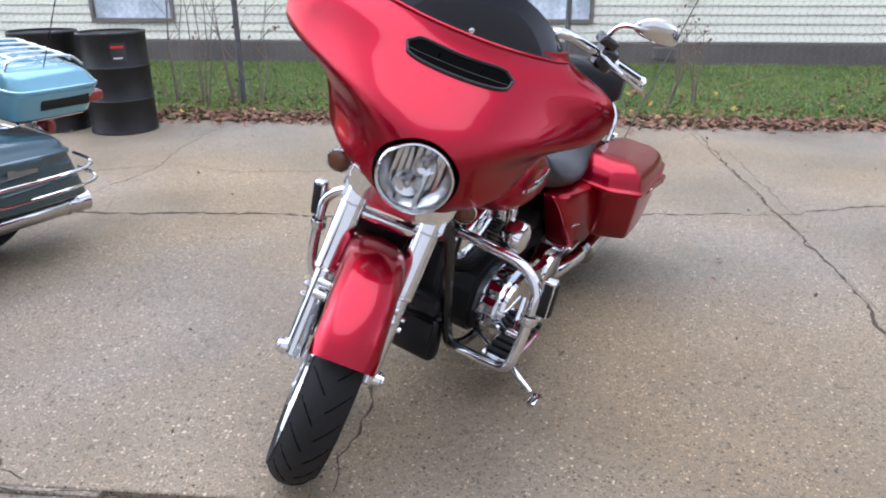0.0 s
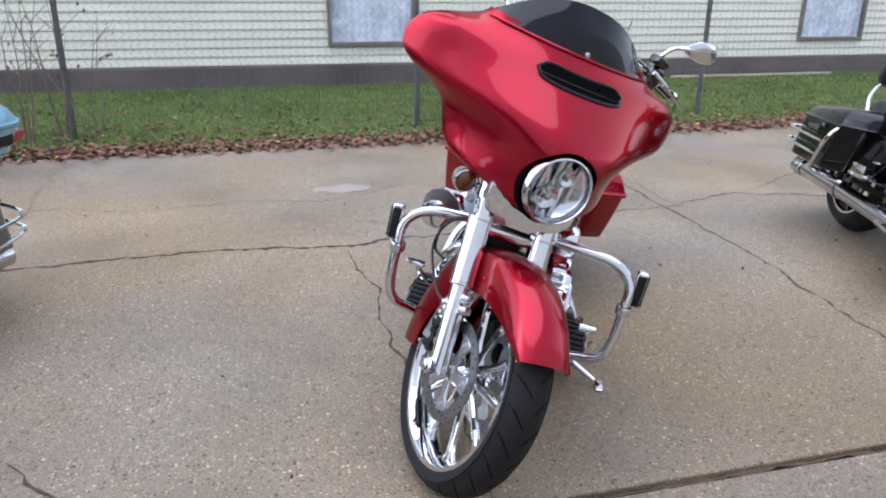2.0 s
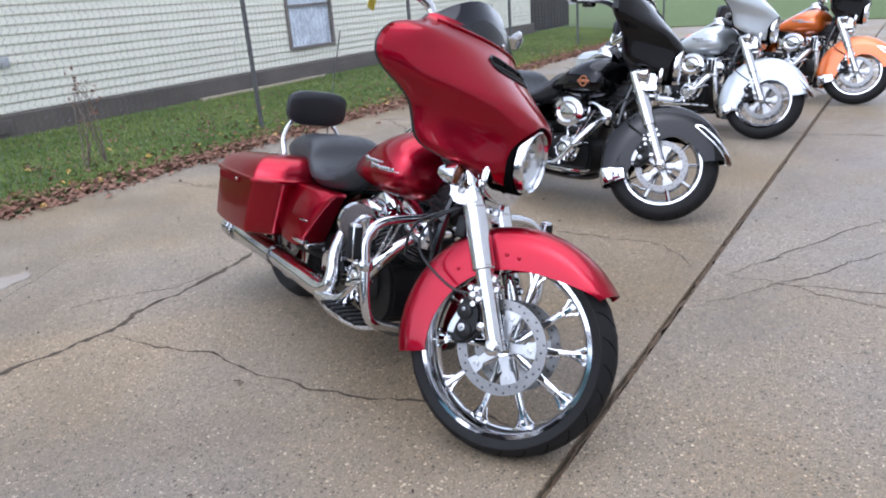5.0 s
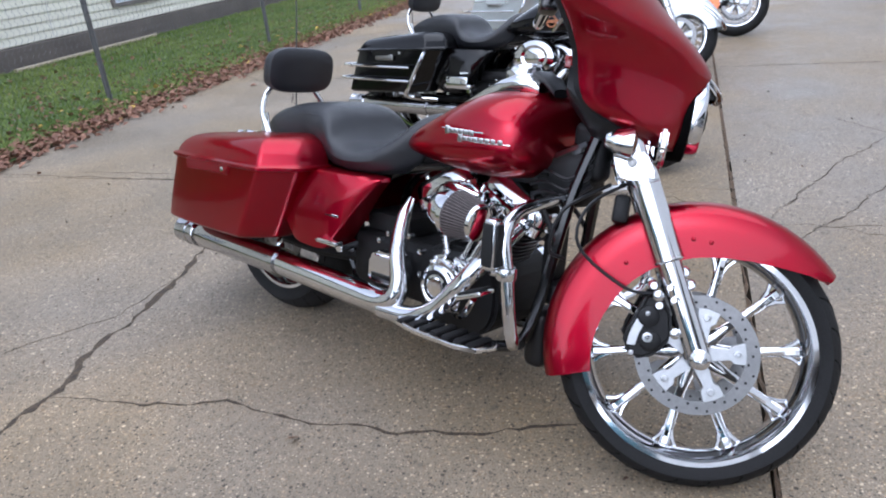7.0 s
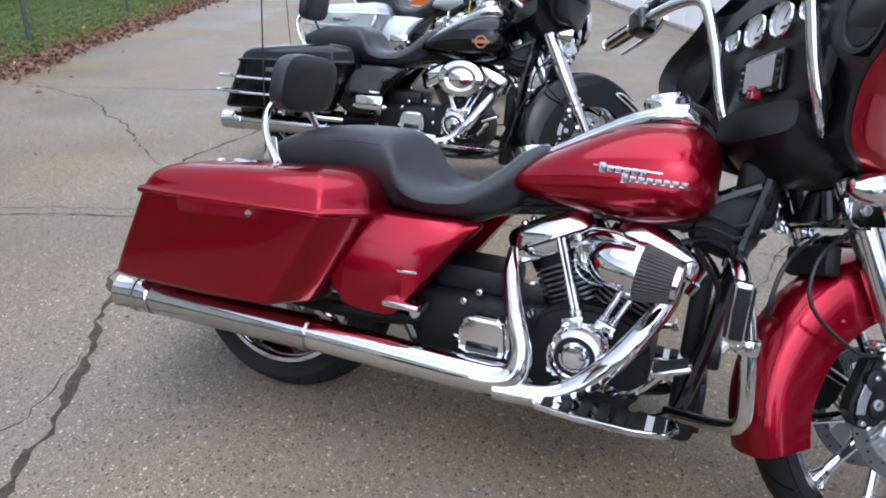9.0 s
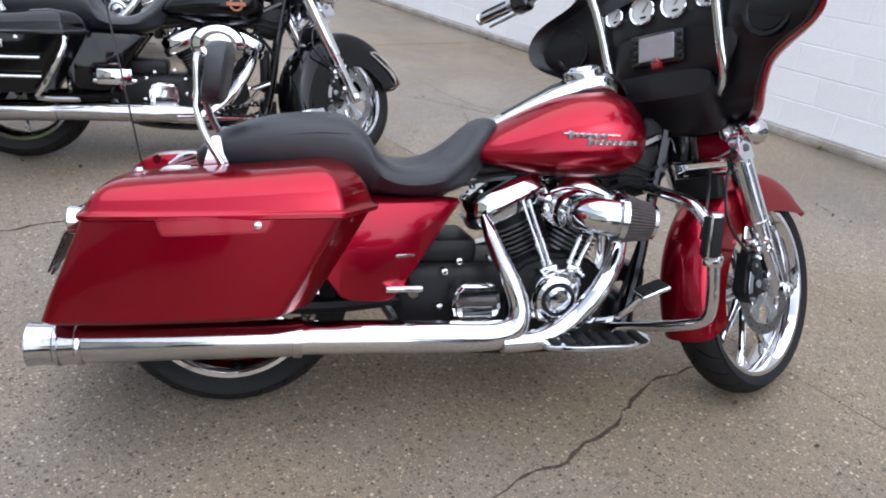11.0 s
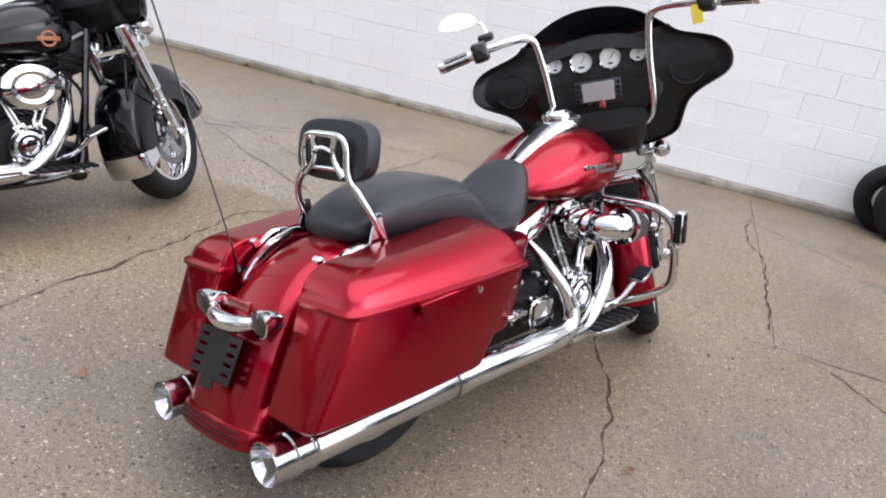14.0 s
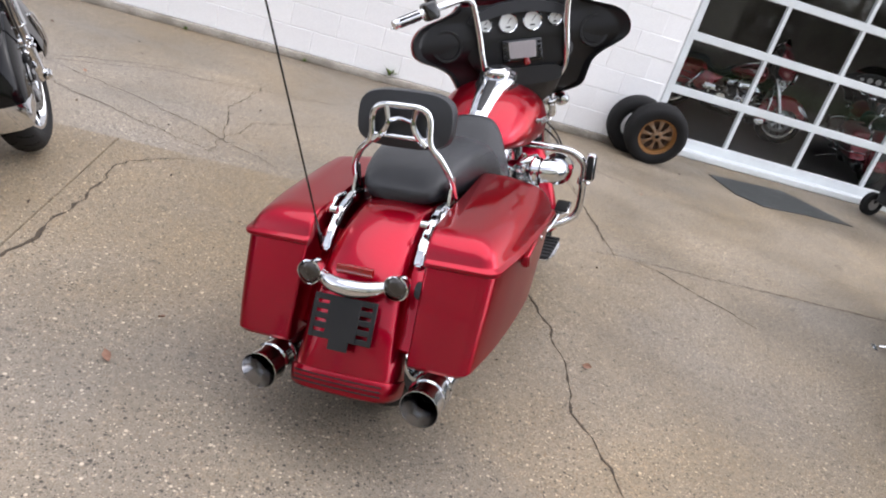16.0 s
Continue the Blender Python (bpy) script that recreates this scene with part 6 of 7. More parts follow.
    if o["backrest"]:
        lift = Matrix.Translation((0.032, 0, 0.020)) @ Matrix.Diagonal((1, 1.06, 1, 1))
        sissy = part("backrest", join(*[tube([(-0.055, s * 0.145, 0.665), (-0.095, s * 0.14, 0.735), (-0.115, s * 0.115, 0.79), (-0.118, s * 0.085, 0.83), (-0.118, s * 0.080, 0.90), (-0.118, s * 0.055, 0.925), (-0.118, 0, 0.928)], 0.0098, 10) for s in (-1, 1)],
                                      rod((-0.117, -0.08, 0.84), (-0.117, 0.08, 0.84), 0.007), *[tube([(-0.121, s * 0.076, 0.822), (-0.122, s * 0.052, 0.846), (-0.122, s * 0.036, 0.880), (-0.121, s * 0.042, 0.924)], [0.011, 0.009, 0.008, 0.010], 8) for s in (-1, 1)], tube([(-0.122, -0.036, 0.885), (-0.123, 0, 0.894), (-0.122, 0.036, 0.885)], 0.007, 8)), CHROME, bike, "chrome passenger backrest", lift)
        rings = []
        for x, k in ((-0.112, 0.80), (-0.108, 0.96), (-0.085, 1.0), (-0.066, 0.97), (-0.058, 0.86), (-0.055, 0.5)):
            rings.append([(x + 0.012 * (b + 1), a * 0.140 * k, 0.886 + b * 0.082 * k) for a, b in oval(0, 0, 1, 1, 3.4, 28)])
        part("pad", loft(rings), LEATHER, sissy, "black padded backrest cushion")
        for s in (-1, 1):
            part("mount", slab([(-0.105, 0.650), (-0.03, 0.650), (-0.052, 0.690), (-0.060, 0.735), (-0.078, 0.735)], s * 0.137, s * 0.145, "Y", 0.002), CHROME, sissy)
    if o["antenna"]:
        part("antenna", join(rod((-0.252, 0.155, 0.55), (-0.262, 0.16, 0.60), 0.007, 8), rod((-0.262, 0.16, 0.60), (-0.40, 0.26, 1.30), 0.0028, 6)), GLOSS_BLACK, bike, "thin black whip antenna")
    if o["tourpak"]:
        back = Matrix.Translation((-0.13, 0, 0.02))
        rows = [(0.690, -0.40, -0.02, 0.235), (0.700, -0.415, 0.0, 0.255), (0.815, -0.450, 0.0, 0.283), (0.820, -0.445, 0.0, 0.279), (0.826, -0.456, 0.005, 0.290), (0.838, -0.456, 0.005, 0.290), (0.842, -0.448, 0.0, 0.283), (0.885, -0.415, -0.01, 0.262), (0.905, -0.39, -0.02, 0.245), (0.918, -0.355, -0.04, 0.215), (0.922, -0.30, -0.08, 0.16)]
        trunk = part("tour_trunk", loft([[((a0 + a1) / 2 + a * (a1 - a0) / 2, b * w, z) for a, b in oval(0, 0, 1, 1, 7, 40)] for z, a0, a1, w in rows]), body, bike, "light blue rear trunk", back, smooth=30)
        part("trunk_foot", loft([[((a0 + a1) / 2 + a * (a1 - a0) / 2, b * w, z) for a, b in oval(0, 0, 1, 1, 7, 40)] for z, a0, a1, w in ((0.684, -0.404, -0.02, 0.238), (0.694, -0.412, -0.005, 0.250))]), RED_LENS, trunk, "thin red reflector strip")
        for s in (-1, 1):
            part("trunk_lamp", box(0.10, 0.06, 0.05, (-0.412, s * 0.235, 0.765), 0.010), RED_LENS, trunk, "red trunk lamp")
            part("trunk_side_panel", box(0.25, 0.012, 0.05, (-0.25, s * 0.270, 0.765), 0.004), CAST_BLACK, trunk)
        part("trunk_panel", box(0.012, 0.36, 0.05, (-0.440, 0, 0.765), 0.004), CAST_BLACK, trunk)
        part("trunk_rack", join(*[tube([(-0.42, y, 0.905), (-0.33, y, 0.955), (-0.08, y, 0.960), (-0.03, y, 0.915)], 0.007, 8) for y in (-0.18, -0.09, 0, 0.09, 0.18)], rod((-0.33, -0.18, 0.955), (-0.33, 0.18, 0.955), 0.007), rod((-0.08, -0.18, 0.960), (-0.08, 0.18, 0.960), 0.007)), CHROME, trunk, "chrome luggage rack")
        part("tail_lamp", box(0.05, 0.13, 0.07, (-0.44, 0, 0.60), 0.015), RED_LENS, bike, "red tail lamp")

    # front end, turned with the fork
    wheel(bike, "front_wheel", fc, o["fr"], o["fw"], o["rim"], 10 if o["wheel"] == "forged" else 9, F, CHROME, ((-0.068, 0.145), (0.068, 0.145)), o["wheel"])
    if o["fender"] == "bare":
        fender = part("front_fender", fender_mesh(fc, o["fr"] + 0.026, 0.081, 41, 200, lambda f: float(np.interp(f, [0, 0.06, 0.135, 0.22, 0.3, 0.42, 0.58, 0.75, 1], [0.022, 0.060, 0.092, 0.113, 0.124, 0.131, 0.131, 0.128, 0.108]))), body, bike, "", F)
    else:
        fender = part("front_fender", fender_mesh(fc, o["fr"] + 0.035, 0.104, 14, 208, lambda f: 0.115 + 0.06 * math.sin(math.pi * f) + 0.09 * math.exp(-((f - 0.72) / 0.24) ** 2)), body, bike, "", F)
        part("fender_tip", fender_mesh(fc, o["fr"] + 0.038, 0.106, 192, 209, lambda f: 0.14, 6), CHROME, fender, "chrome fender skirt trim")
        def arch(deg, out, y):
            return fc + Vector(((o["fr"] + out) * math.cos(radians(deg)), y, (o["fr"] + out) * math.sin(radians(deg))))
        for s in (-1, 1):
            for q in (0.012, -0.014):
                part("fender_rail", tube([arch(12, 0.048 + q, s * 0.03), arch(16, 0.040 + q, s * 0.095), arch(30, 0.012 + q, s * 0.111), arch(52, -0.016 + q, s * 0.113), arch(60, -0.026 + q * 0.2, s * 0.110)], 0.0055, 6), CHROME, fender)
        part("fender_lamp", tube([arch(20, 0.040, -0.10), arch(13, 0.052, -0.05), arch(12, 0.056, 0), arch(13, 0.052, 0.05), arch(20, 0.040, 0.10)], 0.012, 8), AMBER, fender, "amber fender lamp")
    fd = Vector((STEER_AXIS.x, 0, STEER_AXIS.z))
    for s in (-1, 1):
        foot = fc + Vector((0.0, s * 0.108, 0))
        leg = part("fork_leg", join(rod(foot - fd * 0.02, foot + fd * 0.26, 0.0285, 24, 0.008), rod(foot + fd * 0.24, foot + fd * 0.56, 0.0355, 28, 0.005), rod(foot + fd * 0.235, foot + fd * 0.25, 0.037, 28), rod(foot + fd * 0.425, foot + fd * 0.432, 0.037, 28)), CHROME, bike, "chrome fork leg", F)
        part("axle_cap", lathe([(s * 0.0, 0.022), (s * 0.02, 0.024), (s * 0.036, 0.024), (s * 0.04, 0.018), (s * 0.046, 0.018), (s * 0.05, 0.012), (s * 0.05, 0)], 20, "Y", foot), CHROME, leg)
        for h in (0.14, 0.17):
            part("fender_bolt", rod(foot + fd * h + Vector((-0.02, -s * 0.01, 0)), foot + fd * h + Vector((-0.02, s * 0.04, 0)), 0.008, 8), CHROME, leg)
        shape = [(-0.176, -0.005), (-0.177, 0.023), (-0.161, 0.069), (-0.140, 0.128), (-0.107, 0.133), (-0.076, 0.091), (-0.066, 0.034), (-0.091, -0.010), (-0.120, -0.028), (-0.148, -0.032)]
        cal = part("brake_caliper", slab([(fc.x + x, fc.z + z) for x, z in shape], s * 0.058, s * 0.108, "Y", 0.010, 3), CAST_BLACK, bike, "black four-piston brake caliper", F)
        part("caliper_bulge", join(*[lathe([(s * 0.100, 0.026), (s * 0.114, 0.025), (s * 0.117, 0.020), (s * 0.117, 0)], 20, "Y", (fc.x + x, 0, fc.z + z)) for x, z in ((-0.128, 0.075), (-0.115, 0.018))]), CAST_BLACK, cal)
        part("caliper_plate", slab([(fc.x + x, fc.z + z) for x, z in ((-0.168, 0.000), (-0.165, 0.030), (-0.154, 0.066), (-0.133, 0.062), (-0.143, 0.030), (-0.147, 0.001))], s * 0.1085, s * 0.1115, "Y", 0.001, 1), CARRIER, cal, "pale metal nameplate")
        for x, z, r in ((-0.131, 0.082, 0.006), (-0.123, 0.026, 0.0125), (-0.154, -0.017, 0.006)):
            part("bolt", lathe([(s * 0.107, r), (s * 0.119, r * 0.95), (s * 0.120, r * 0.5), (s * 0.117, r * 0.4), (s * 0.117, 0)], 12, "Y", (fc.x + x, 0, fc.z + z)), CARRIER, cal)
        for x, z in ((-0.114, 0.128), (-0.062, 0.046)):
            part("mount_bolt", lathe([(s * 0.095, 0.013), (s * 0.120, 0.013), (s * 0.124, 0.008), (s * 0.124, 0)], 12, "Y", (fc.x + x, 0, fc.z + z)), CHROME, cal)
        for x, z in ((-0.064, 0.195), (-0.046, 0.167), (-0.128, 0.150), (-0.108, 0.105)):
            part("fender_bracket_bolt", lathe([(s * 0.080, 0.013), (s * 0.112, 0.013), (s * 0.117, 0.009), (s * 0.114, 0.006), (s * 0.114, 0)], 12, "Y", (fc.x + x, 0, fc.z + z)), CHROME, leg)
        clamp = part("fork_clamp", slab([(1.290, 0.755), (1.302, 0.768), (1.370, 0.760), (1.398, 0.712), (1.394, 0.698), (1.330, 0.690), (1.312, 0.700)], s * 0.118, s * 0.147, "Y", 0.006, 2), CHROME, bike, "chrome fork clamp", F)
        part("bolt", lathe([(s * 0.146, 0.012), (s * 0.154, 0.011), (s * 0.155, 0.006), (s * 0.152, 0.005), (s * 0.152, 0)], 12, "Y", (1.340, 0, 0.732)), STEEL, clamp)
        bullet_signal(bike, "front_turn_signal", (1.322, s * 0.185, 0.772), 1, AMBER, F)
        part("signal_stem", join(rod((1.315, s * 0.12, 0.765), (1.315, s * 0.17, 0.770), 0.012), slab([(1.305, 0.71), (1.335, 0.71), (1.33, 0.775), (1.305, 0.775)], s * 0.142, s * 0.15, "Y", 0.002)), CHROME, bike, "", F)
    if o["fender"] == "bare":
        for s in (-1, 1):
            for x, z in ((-0.200, 0.192), (-0.055, 0.274), (-0.014, 0.273)):
                part("fender_rivet", lathe([(s * 0.076, 0.006), (s * 0.085, 0.006), (s * 0.0875, 0.003), (s * 0.088, 0)], 10, "Y", (fc.x + x, 0, fc.z + z)), body, fender)
    part("triple_clamp", join(slab([(-0.135, 0.725), (-0.08, 0.70), (0.08, 0.70), (0.135, 0.725), (0.135, 0.79), (-0.135, 0.79)], 1.31, 1.385, "X", 0.012, 3), box(0.04, 0.20, 0.03, (1.375, 0, 0.675), 0.01)), CHROME, bike, "chrome fork cover", F)
    cover = [(-0.150, 0.822), (-0.105, 0.803), (-0.055, 0.778), (0, 0.766), (0.055, 0.778), (0.105, 0.803), (0.150, 0.822), (0.150, 0.770), (0.118, 0.738), (0.06, 0.726), (-0.06, 0.726), (-0.118, 0.738), (-0.150, 0.770)]
    part("fork_shroud", slab(cover, 1.392, 1.412, "X", 0.006, 3), CHROME, bike, "chrome shroud between the fork legs", F)
    part("fork_bag", box(0.04, 0.15, 0.07, (1.335, 0, 0.625), 0.01), CAST_BLACK, bike, "", F)
    part("brake_line", join(tube([(1.36, -0.09, 0.70), (1.26, -0.13, 0.62), (1.25, -0.14, 0.52), (1.37, -0.12, 0.44), (fc.x - 0.12, -0.10, fc.z + 0.13)], 0.0045, 6), tube([(1.30, -0.06, 0.68), (1.20, -0.11, 0.60), (1.18, -0.10, 0.50), (1.22, -0.07, 0.48)], 0.005, 6)), PLASTIC, bike, "black brake hose", F)
    fpaint = o["fair_paint"] or body
    H = F @ Matrix.Translation((1.25, 0.008, 1.06)) @ Matrix.Rotation(radians(3.2), 4, "X") @ Matrix.Translation((-1.25, 0, -1.06))
    fairing = part("fairing", lamp_hole("fairing", lambda: fairing_shell(0.0, -0.022, 1.0, 0.990, 0.0, 0.0)), fpaint, bike, "batwing fairing", H)
    inner = part("inner_fairing", lamp_hole("inner_fairing", lambda: fairing_shell(-0.016, -0.034, 0.985, 0.976, 0.012, 0.004, filled=True)), PLASTIC, fairing, "matt black inner fairing")
    part("dash", loft([[(x, a * w, z0 + (z1 - z0) * (b + 1) / 2) for a, b in oval(0, 0, 1, 1, 4, 24)] for x, w, z0, z1 in ((1.27, 0.16, 0.90, 1.14), (1.25, 0.20, 0.90, 1.17), (1.235, 0.215, 0.92, 1.18), (1.215, 0.235, 0.94, 1.20), (1.205, 0.22, 0.96, 1.20))]), PLASTIC, inner)
    part("dash_pad", loft([[(x, a * w, z + b * 0.024 - 0.05 * a * a) for a, b in oval(0, 0, 1, 1, 3, 24)] for x, z, w in ((1.25, 1.205, 0.15), (1.235, 1.212, 0.19), (1.21, 1.212, 0.225), (1.185, 1.205, 0.225))]), LEATHER, inner)
    part("lower_dash", loft([[(x, a * w, z0 + (z1 - z0) * (b + 1) / 2) for a, b in oval(0, 0, 1, 1, 4, 20)] for x, w, z0, z1 in ((1.33, 0.15, 0.78, 0.95), (1.26, 0.16, 0.80, 0.96), (1.19, 0.17, 0.88, 0.955))]), PLASTIC, inner)
    for y, r in ((0.152, 0.029), (0.053, 0.040), (-0.053, 0.040), (-0.152, 0.029)):
        at = (1.203, y, 1.142)
        gauge = part("gauge", lathe([(0.02, r), (-0.012, r + 0.003), (-0.016, r), (-0.012, r - 0.004), (0.0, r - 0.005)], 28, "X", at), CHROME, inner, "round gauge with pale dial")
        part("dial", lathe([(-0.004, 0), (-0.004, r - 0.003), (0.004, r - 0.003)], 28, "X", at), WHITE_DIAL, gauge)
        part("needle", join(moved(box(0.001, 0.0025, r * 0.8, (0, 0, r * 0.3), 0), Matrix.Translation((1.1975, y, 1.142)) @ Matrix.Rotation(radians(40), 4, "X")), box(0.001, r * 0.5, 0.006, (1.1975, y, 1.142 - r * 0.45))), CAST_BLACK, gauge)
    radio = part("radio", box(0.02, 0.175, 0.095, (1.197, 0, 1.025), 0.008, 2), GLOSS_BLACK, inner)
    part("display", box(0.004, 0.118, 0.070, (1.1865, 0, 1.027), 0.002, 1), SCREEN, radio, "pale radio display")
    for s in (-1, 1):
        for k in range(4):
            part("radio_button", box(0.006, 0.014, 0.012, (1.186, s * 0.075, 1.00 + k * 0.018), 0.002, 1), CAST_BLACK, radio)
        sp = part("speaker", lathe([(0.020, 0.066), (0.0, 0.068), (-0.012, 0.065), (-0.012, 0.056), (-0.004, 0.050), (0.004, 0.03), (0.0, 0)], 32, "X", (1.205, s * 0.322, 1.072)), PLASTIC, inner, "round speaker grille")
        part("grille", lathe([(-0.008, 0.0), (-0.009, 0.050)], 24, "X", (1.205, s * 0.322, 1.072)), CAST_BLACK, sp)
    for child in inner.children:
        child.matrix_basis = Matrix.Translation((-0.030, 0.0, 0.002)) @ child.matrix_basis
    part("ignition_switch", join(box(0.026, 0.026, 0.022, (1.145, -0.012, 0.976), 0.006), lathe([(0.986, 0.012), (0.996, 0.010), (0.997, 0)], 16, "Z", (1.140, -0.012, 0))), RED_LENS, inner, "switch with red cap")
    # slot above the headlight: a proud panel, its shade put into the black
    vw, vz = 0.325, 1.141
    rings = []
    for s_ in np.linspace(-1, 1, 17):
        hh = 0.0195 * (1 - abs(float(s_)) ** 8) ** 0.5 + 0.001
        lift = 0.006 * float(s_) ** 2
        a, b = fairing_at(float(s_) * vw, vz + lift - hh, 0.003), fairing_at(float(s_) * vw, vz + lift + hh, 0.003)
        rings.append([a, b, b + Vector((-0.03, 0, 0)), a + Vector((-0.03, 0, 0))])
    vent = part("air_vent", loft(rings), SHADE_BLACK, fairing, "slot vent panel, recess shade in its black", smooth=30)
    ringline = [(float(q), k * 0.0215 * (1 - abs(float(q)) ** 8) ** 0.5) for k, qs in ((1, np.linspace(-1, 1, 19)), (-1, np.linspace(1, -1, 19))) for q in qs]
    part("vent_rim", tube([fairing_at(q * vw * 1.02, vz + 0.006 * q * q + h, 0.003) for q, h in ringline], 0.0045, 6, 1, True), PLASTIC, vent)
    for y in (-0.13, 0.13):
        part("vent_blade", box(0.02, 0.004, 0.028, fairing_at(y, vz, -0.006), 0.001, 1), SHADE_BLACK, vent)
    part("vent_bar", join(tube([fairing_at(float(q) * vw * 0.97, vz - 0.004, 0.0035) for q in np.linspace(-1, 1, 11)], 0.002, 5, 1, True)), GLOSS_BLACK, vent)
    lamp_pose = H @ Matrix.Translation((0.0, -0.012, LAMP_Z)) @ Matrix.Diagonal((1, 1.035, 1.035, 1))
    hl = part("headlight", lathe([(1.36, 0.075), (1.40, 0.092), (1.463, 0.0985), (1.480, 0.0978), (1.488, 0.0945), (1.490, 0.0905), (1.484, 0.0868), (1.474, 0.0855)], 48, "X", (0, 0, 0)), CHROME, bike, "round chrome headlight", lamp_pose)
    part("lamp_shroud", lathe([(1.34, 0.0980), (1.452, 0.0980), (1.460, 0.1015), (1.456, 0.1075), (1.34, 0.1080)], 48, "X", (0, 0, 0)), SHADE_BLACK, hl, "matt black lamp surround")
    part("reflector", lathe([(1.470, 0.0905), (1.455, 0.086), (1.447, 0.070), (1.430, 0.060), (1.424, 0.042), (1.410, 0.034), (1.405, 0.018), (1.403, 0)], 40, "X", (0, 0, 0)), REFLECTOR, hl, smooth=50)
    for k, y in enumerate(np.linspace(-0.072, 0.072, 10)):
        h = 2 * math.sqrt(0.084 ** 2 - float(y) ** 2)
        part("reflector_rib", moved(box(0.004, 0.0135, h, (0, 0, 0), 0.0015, 1), Matrix.Translation((1.450 - 1.2 * (0.084 - h / 2) * 0.2, float(y), 0)) @ Matrix.Rotation(radians(17 if k % 2 else -14), 4, "Z") @ Matrix.Rotation(radians(6 if k % 3 else -7), 4, "Y")), REFLECTOR, hl)
    for y, z, q in ((-0.012, -0.028, 1.0), (0.016, 0.034, 0.8)):
        part("bulb_shield", lathe([(1.41, 0.030 * q), (1.456, 0.036 * q), (1.462, 0.032 * q), (1.457, 0.026 * q), (1.452, 0.012 * q), (1.452, 0)], 24, "X", (0, y, z)), REFLECTOR, hl)
        part("bulb", lathe([(1.44, 0.009 * q), (1.466, 0.009 * q), (1.470, 0.005 * q), (1.471, 0)], 14, "X", (0, y, z)), STEEL, hl)
    glass = part("lens", lathe([(1.473, 0.0915), (1.476, 0.0918), (1.485, 0.074), (1.492, 0.042), (1.495, 0), (1.4925, 0), (1.4895, 0.042), (1.4825, 0.0725), (1.473, 0.0915)], 32, "X", (0, 0, 0)), CLEAR, hl, "clear headlight lens")
    glass.visible_shadow = False
    # windshield
    def shield_foot(q, grow=0.003):
        return fairing_at(q * 0.97, 1.208 - 0.005 * q * q, grow)
    rings = []
    for i in range(9):
        f = i / 8
        ring = []
        for s_ in np.linspace(-1, 1, 29):
            a = abs(float(s_))
            low = shield_foot(float(s_))
            top = 1.215 + 0.125 * (1 - a ** 2.4)
            high = Vector((low.x - 0.075 * (1 - 0.3 * a), low.y * (1 - 0.05 * (1 - a)), max(top, low.z + 0.003)))
            q = low.lerp(high, f)
            q.x += 0.012 * math.sin(math.pi * f) * (1 - a)
            ring.append(q)
        rings.append(ring)
    shield = part("windshield", thick(loft(rings, closed=False), 0.004), TINT, bike, "short smoked windshield", H)
    for q in (-0.82, 0.0, 0.82):
        part("shield_bolt", lathe([(0, 0.0075), (0.005, 0.0065), (0.007, 0)], 10, "X", shield_foot(q, 0.002) + Vector((0, 0, -0.022))), CAST_BLACK, shield)
    part("shield_emblem", lathe([(0, 0.009), (0.003, 0.008), (0.004, 0)], 6, "X", shield_foot(0, 0.004) + Vector((-0.004, 0, 0.012))), CHROME, shield)
    part("shield_trim", tube([shield_foot(float(q), 0.003) for q in np.linspace(-1, 1, 21)], 0.0045, 6, 1, True), fpaint, shield)
    part("trim_line", tube([shield_foot(float(q), 0.0015) + Vector((0.004, 0, -0.036)) for q in np.linspace(-0.97, 0.97, 21)], 0.0016, 5, 1, True), CAST_BLACK, shield)
    # handlebar
    if o["bars"] == "tall":
        line = [(1.26, 0.04, 0.86), (1.235, 0.12, 0.875), (1.195, 0.172, 0.92), (1.165, 0.184, 1.0), (1.14, 0.190, 1.12), (1.115, 0.200, 1.215), (1.10, 0.211, 1.254), (1.075, 0.248, 1.270), (1.03, 0.34, 1.258), (0.974, 0.538, 1.220)]
    else:
        line = [(1.20, 0.0, 0.95), (1.18, 0.10, 0.97), (1.15, 0.17, 1.03), (1.12, 0.24, 1.08), (1.07, 0.32, 1.10), (1.0, 0.42, 1.08), (0.95, 0.50, 1.05), (0.91, 0.57, 1.03)]
    bar = part("handlebar", join(*[tube([(x, s * y, z) for x, y, z in line], 0.0150, 12, 6) for s in (-1, 1)]), CHROME, bike, "chrome handlebar", F)
    for s in (-1, 1):
        e, i_ = Vector((line[-1][0], s * line[-1][1], line[-1][2])), Vector((line[-2][0], s * line[-2][1], line[-2][2]))
        d = (e - i_).normalized()
        grip = part("grip", join(rod(e - d * 0.125, e + d * 0.004, 0.0185, 18), rod(e - d * 0.128, e - d * 0.116, 0.0215, 18)), CHROME if o["bars"] == "tall" else PLASTIC, bar, "chrome grip with black rubber inserts" if o["bars"] == "tall" else "black grip")
        for k in range(6):
            q = Matrix.Translation(e - d * 0.056) @ d.to_track_quat("Y", "Z").to_matrix().to_4x4() @ Matrix.Rotation(radians(60 * k), 4, "Y")
            part("grip_insert", moved(box(0.009, 0.092, 0.004, (0, 0, 0.0185), 0.0015, 1), q), RUBBER, grip)
        part("grip_end", rod(e + d * 0.003, e + d * 0.014, 0.0195, 16), CHROME, bar)
        part("switch_housing", moved(box(0.060, 0.062, 0.072, (0, 0, 0), 0.014, 3), Matrix.Translation(e - d * 0.150) @ d.to_track_quat("Y", "Z").to_matrix().to_4x4()), GLOSS_BLACK, bar)
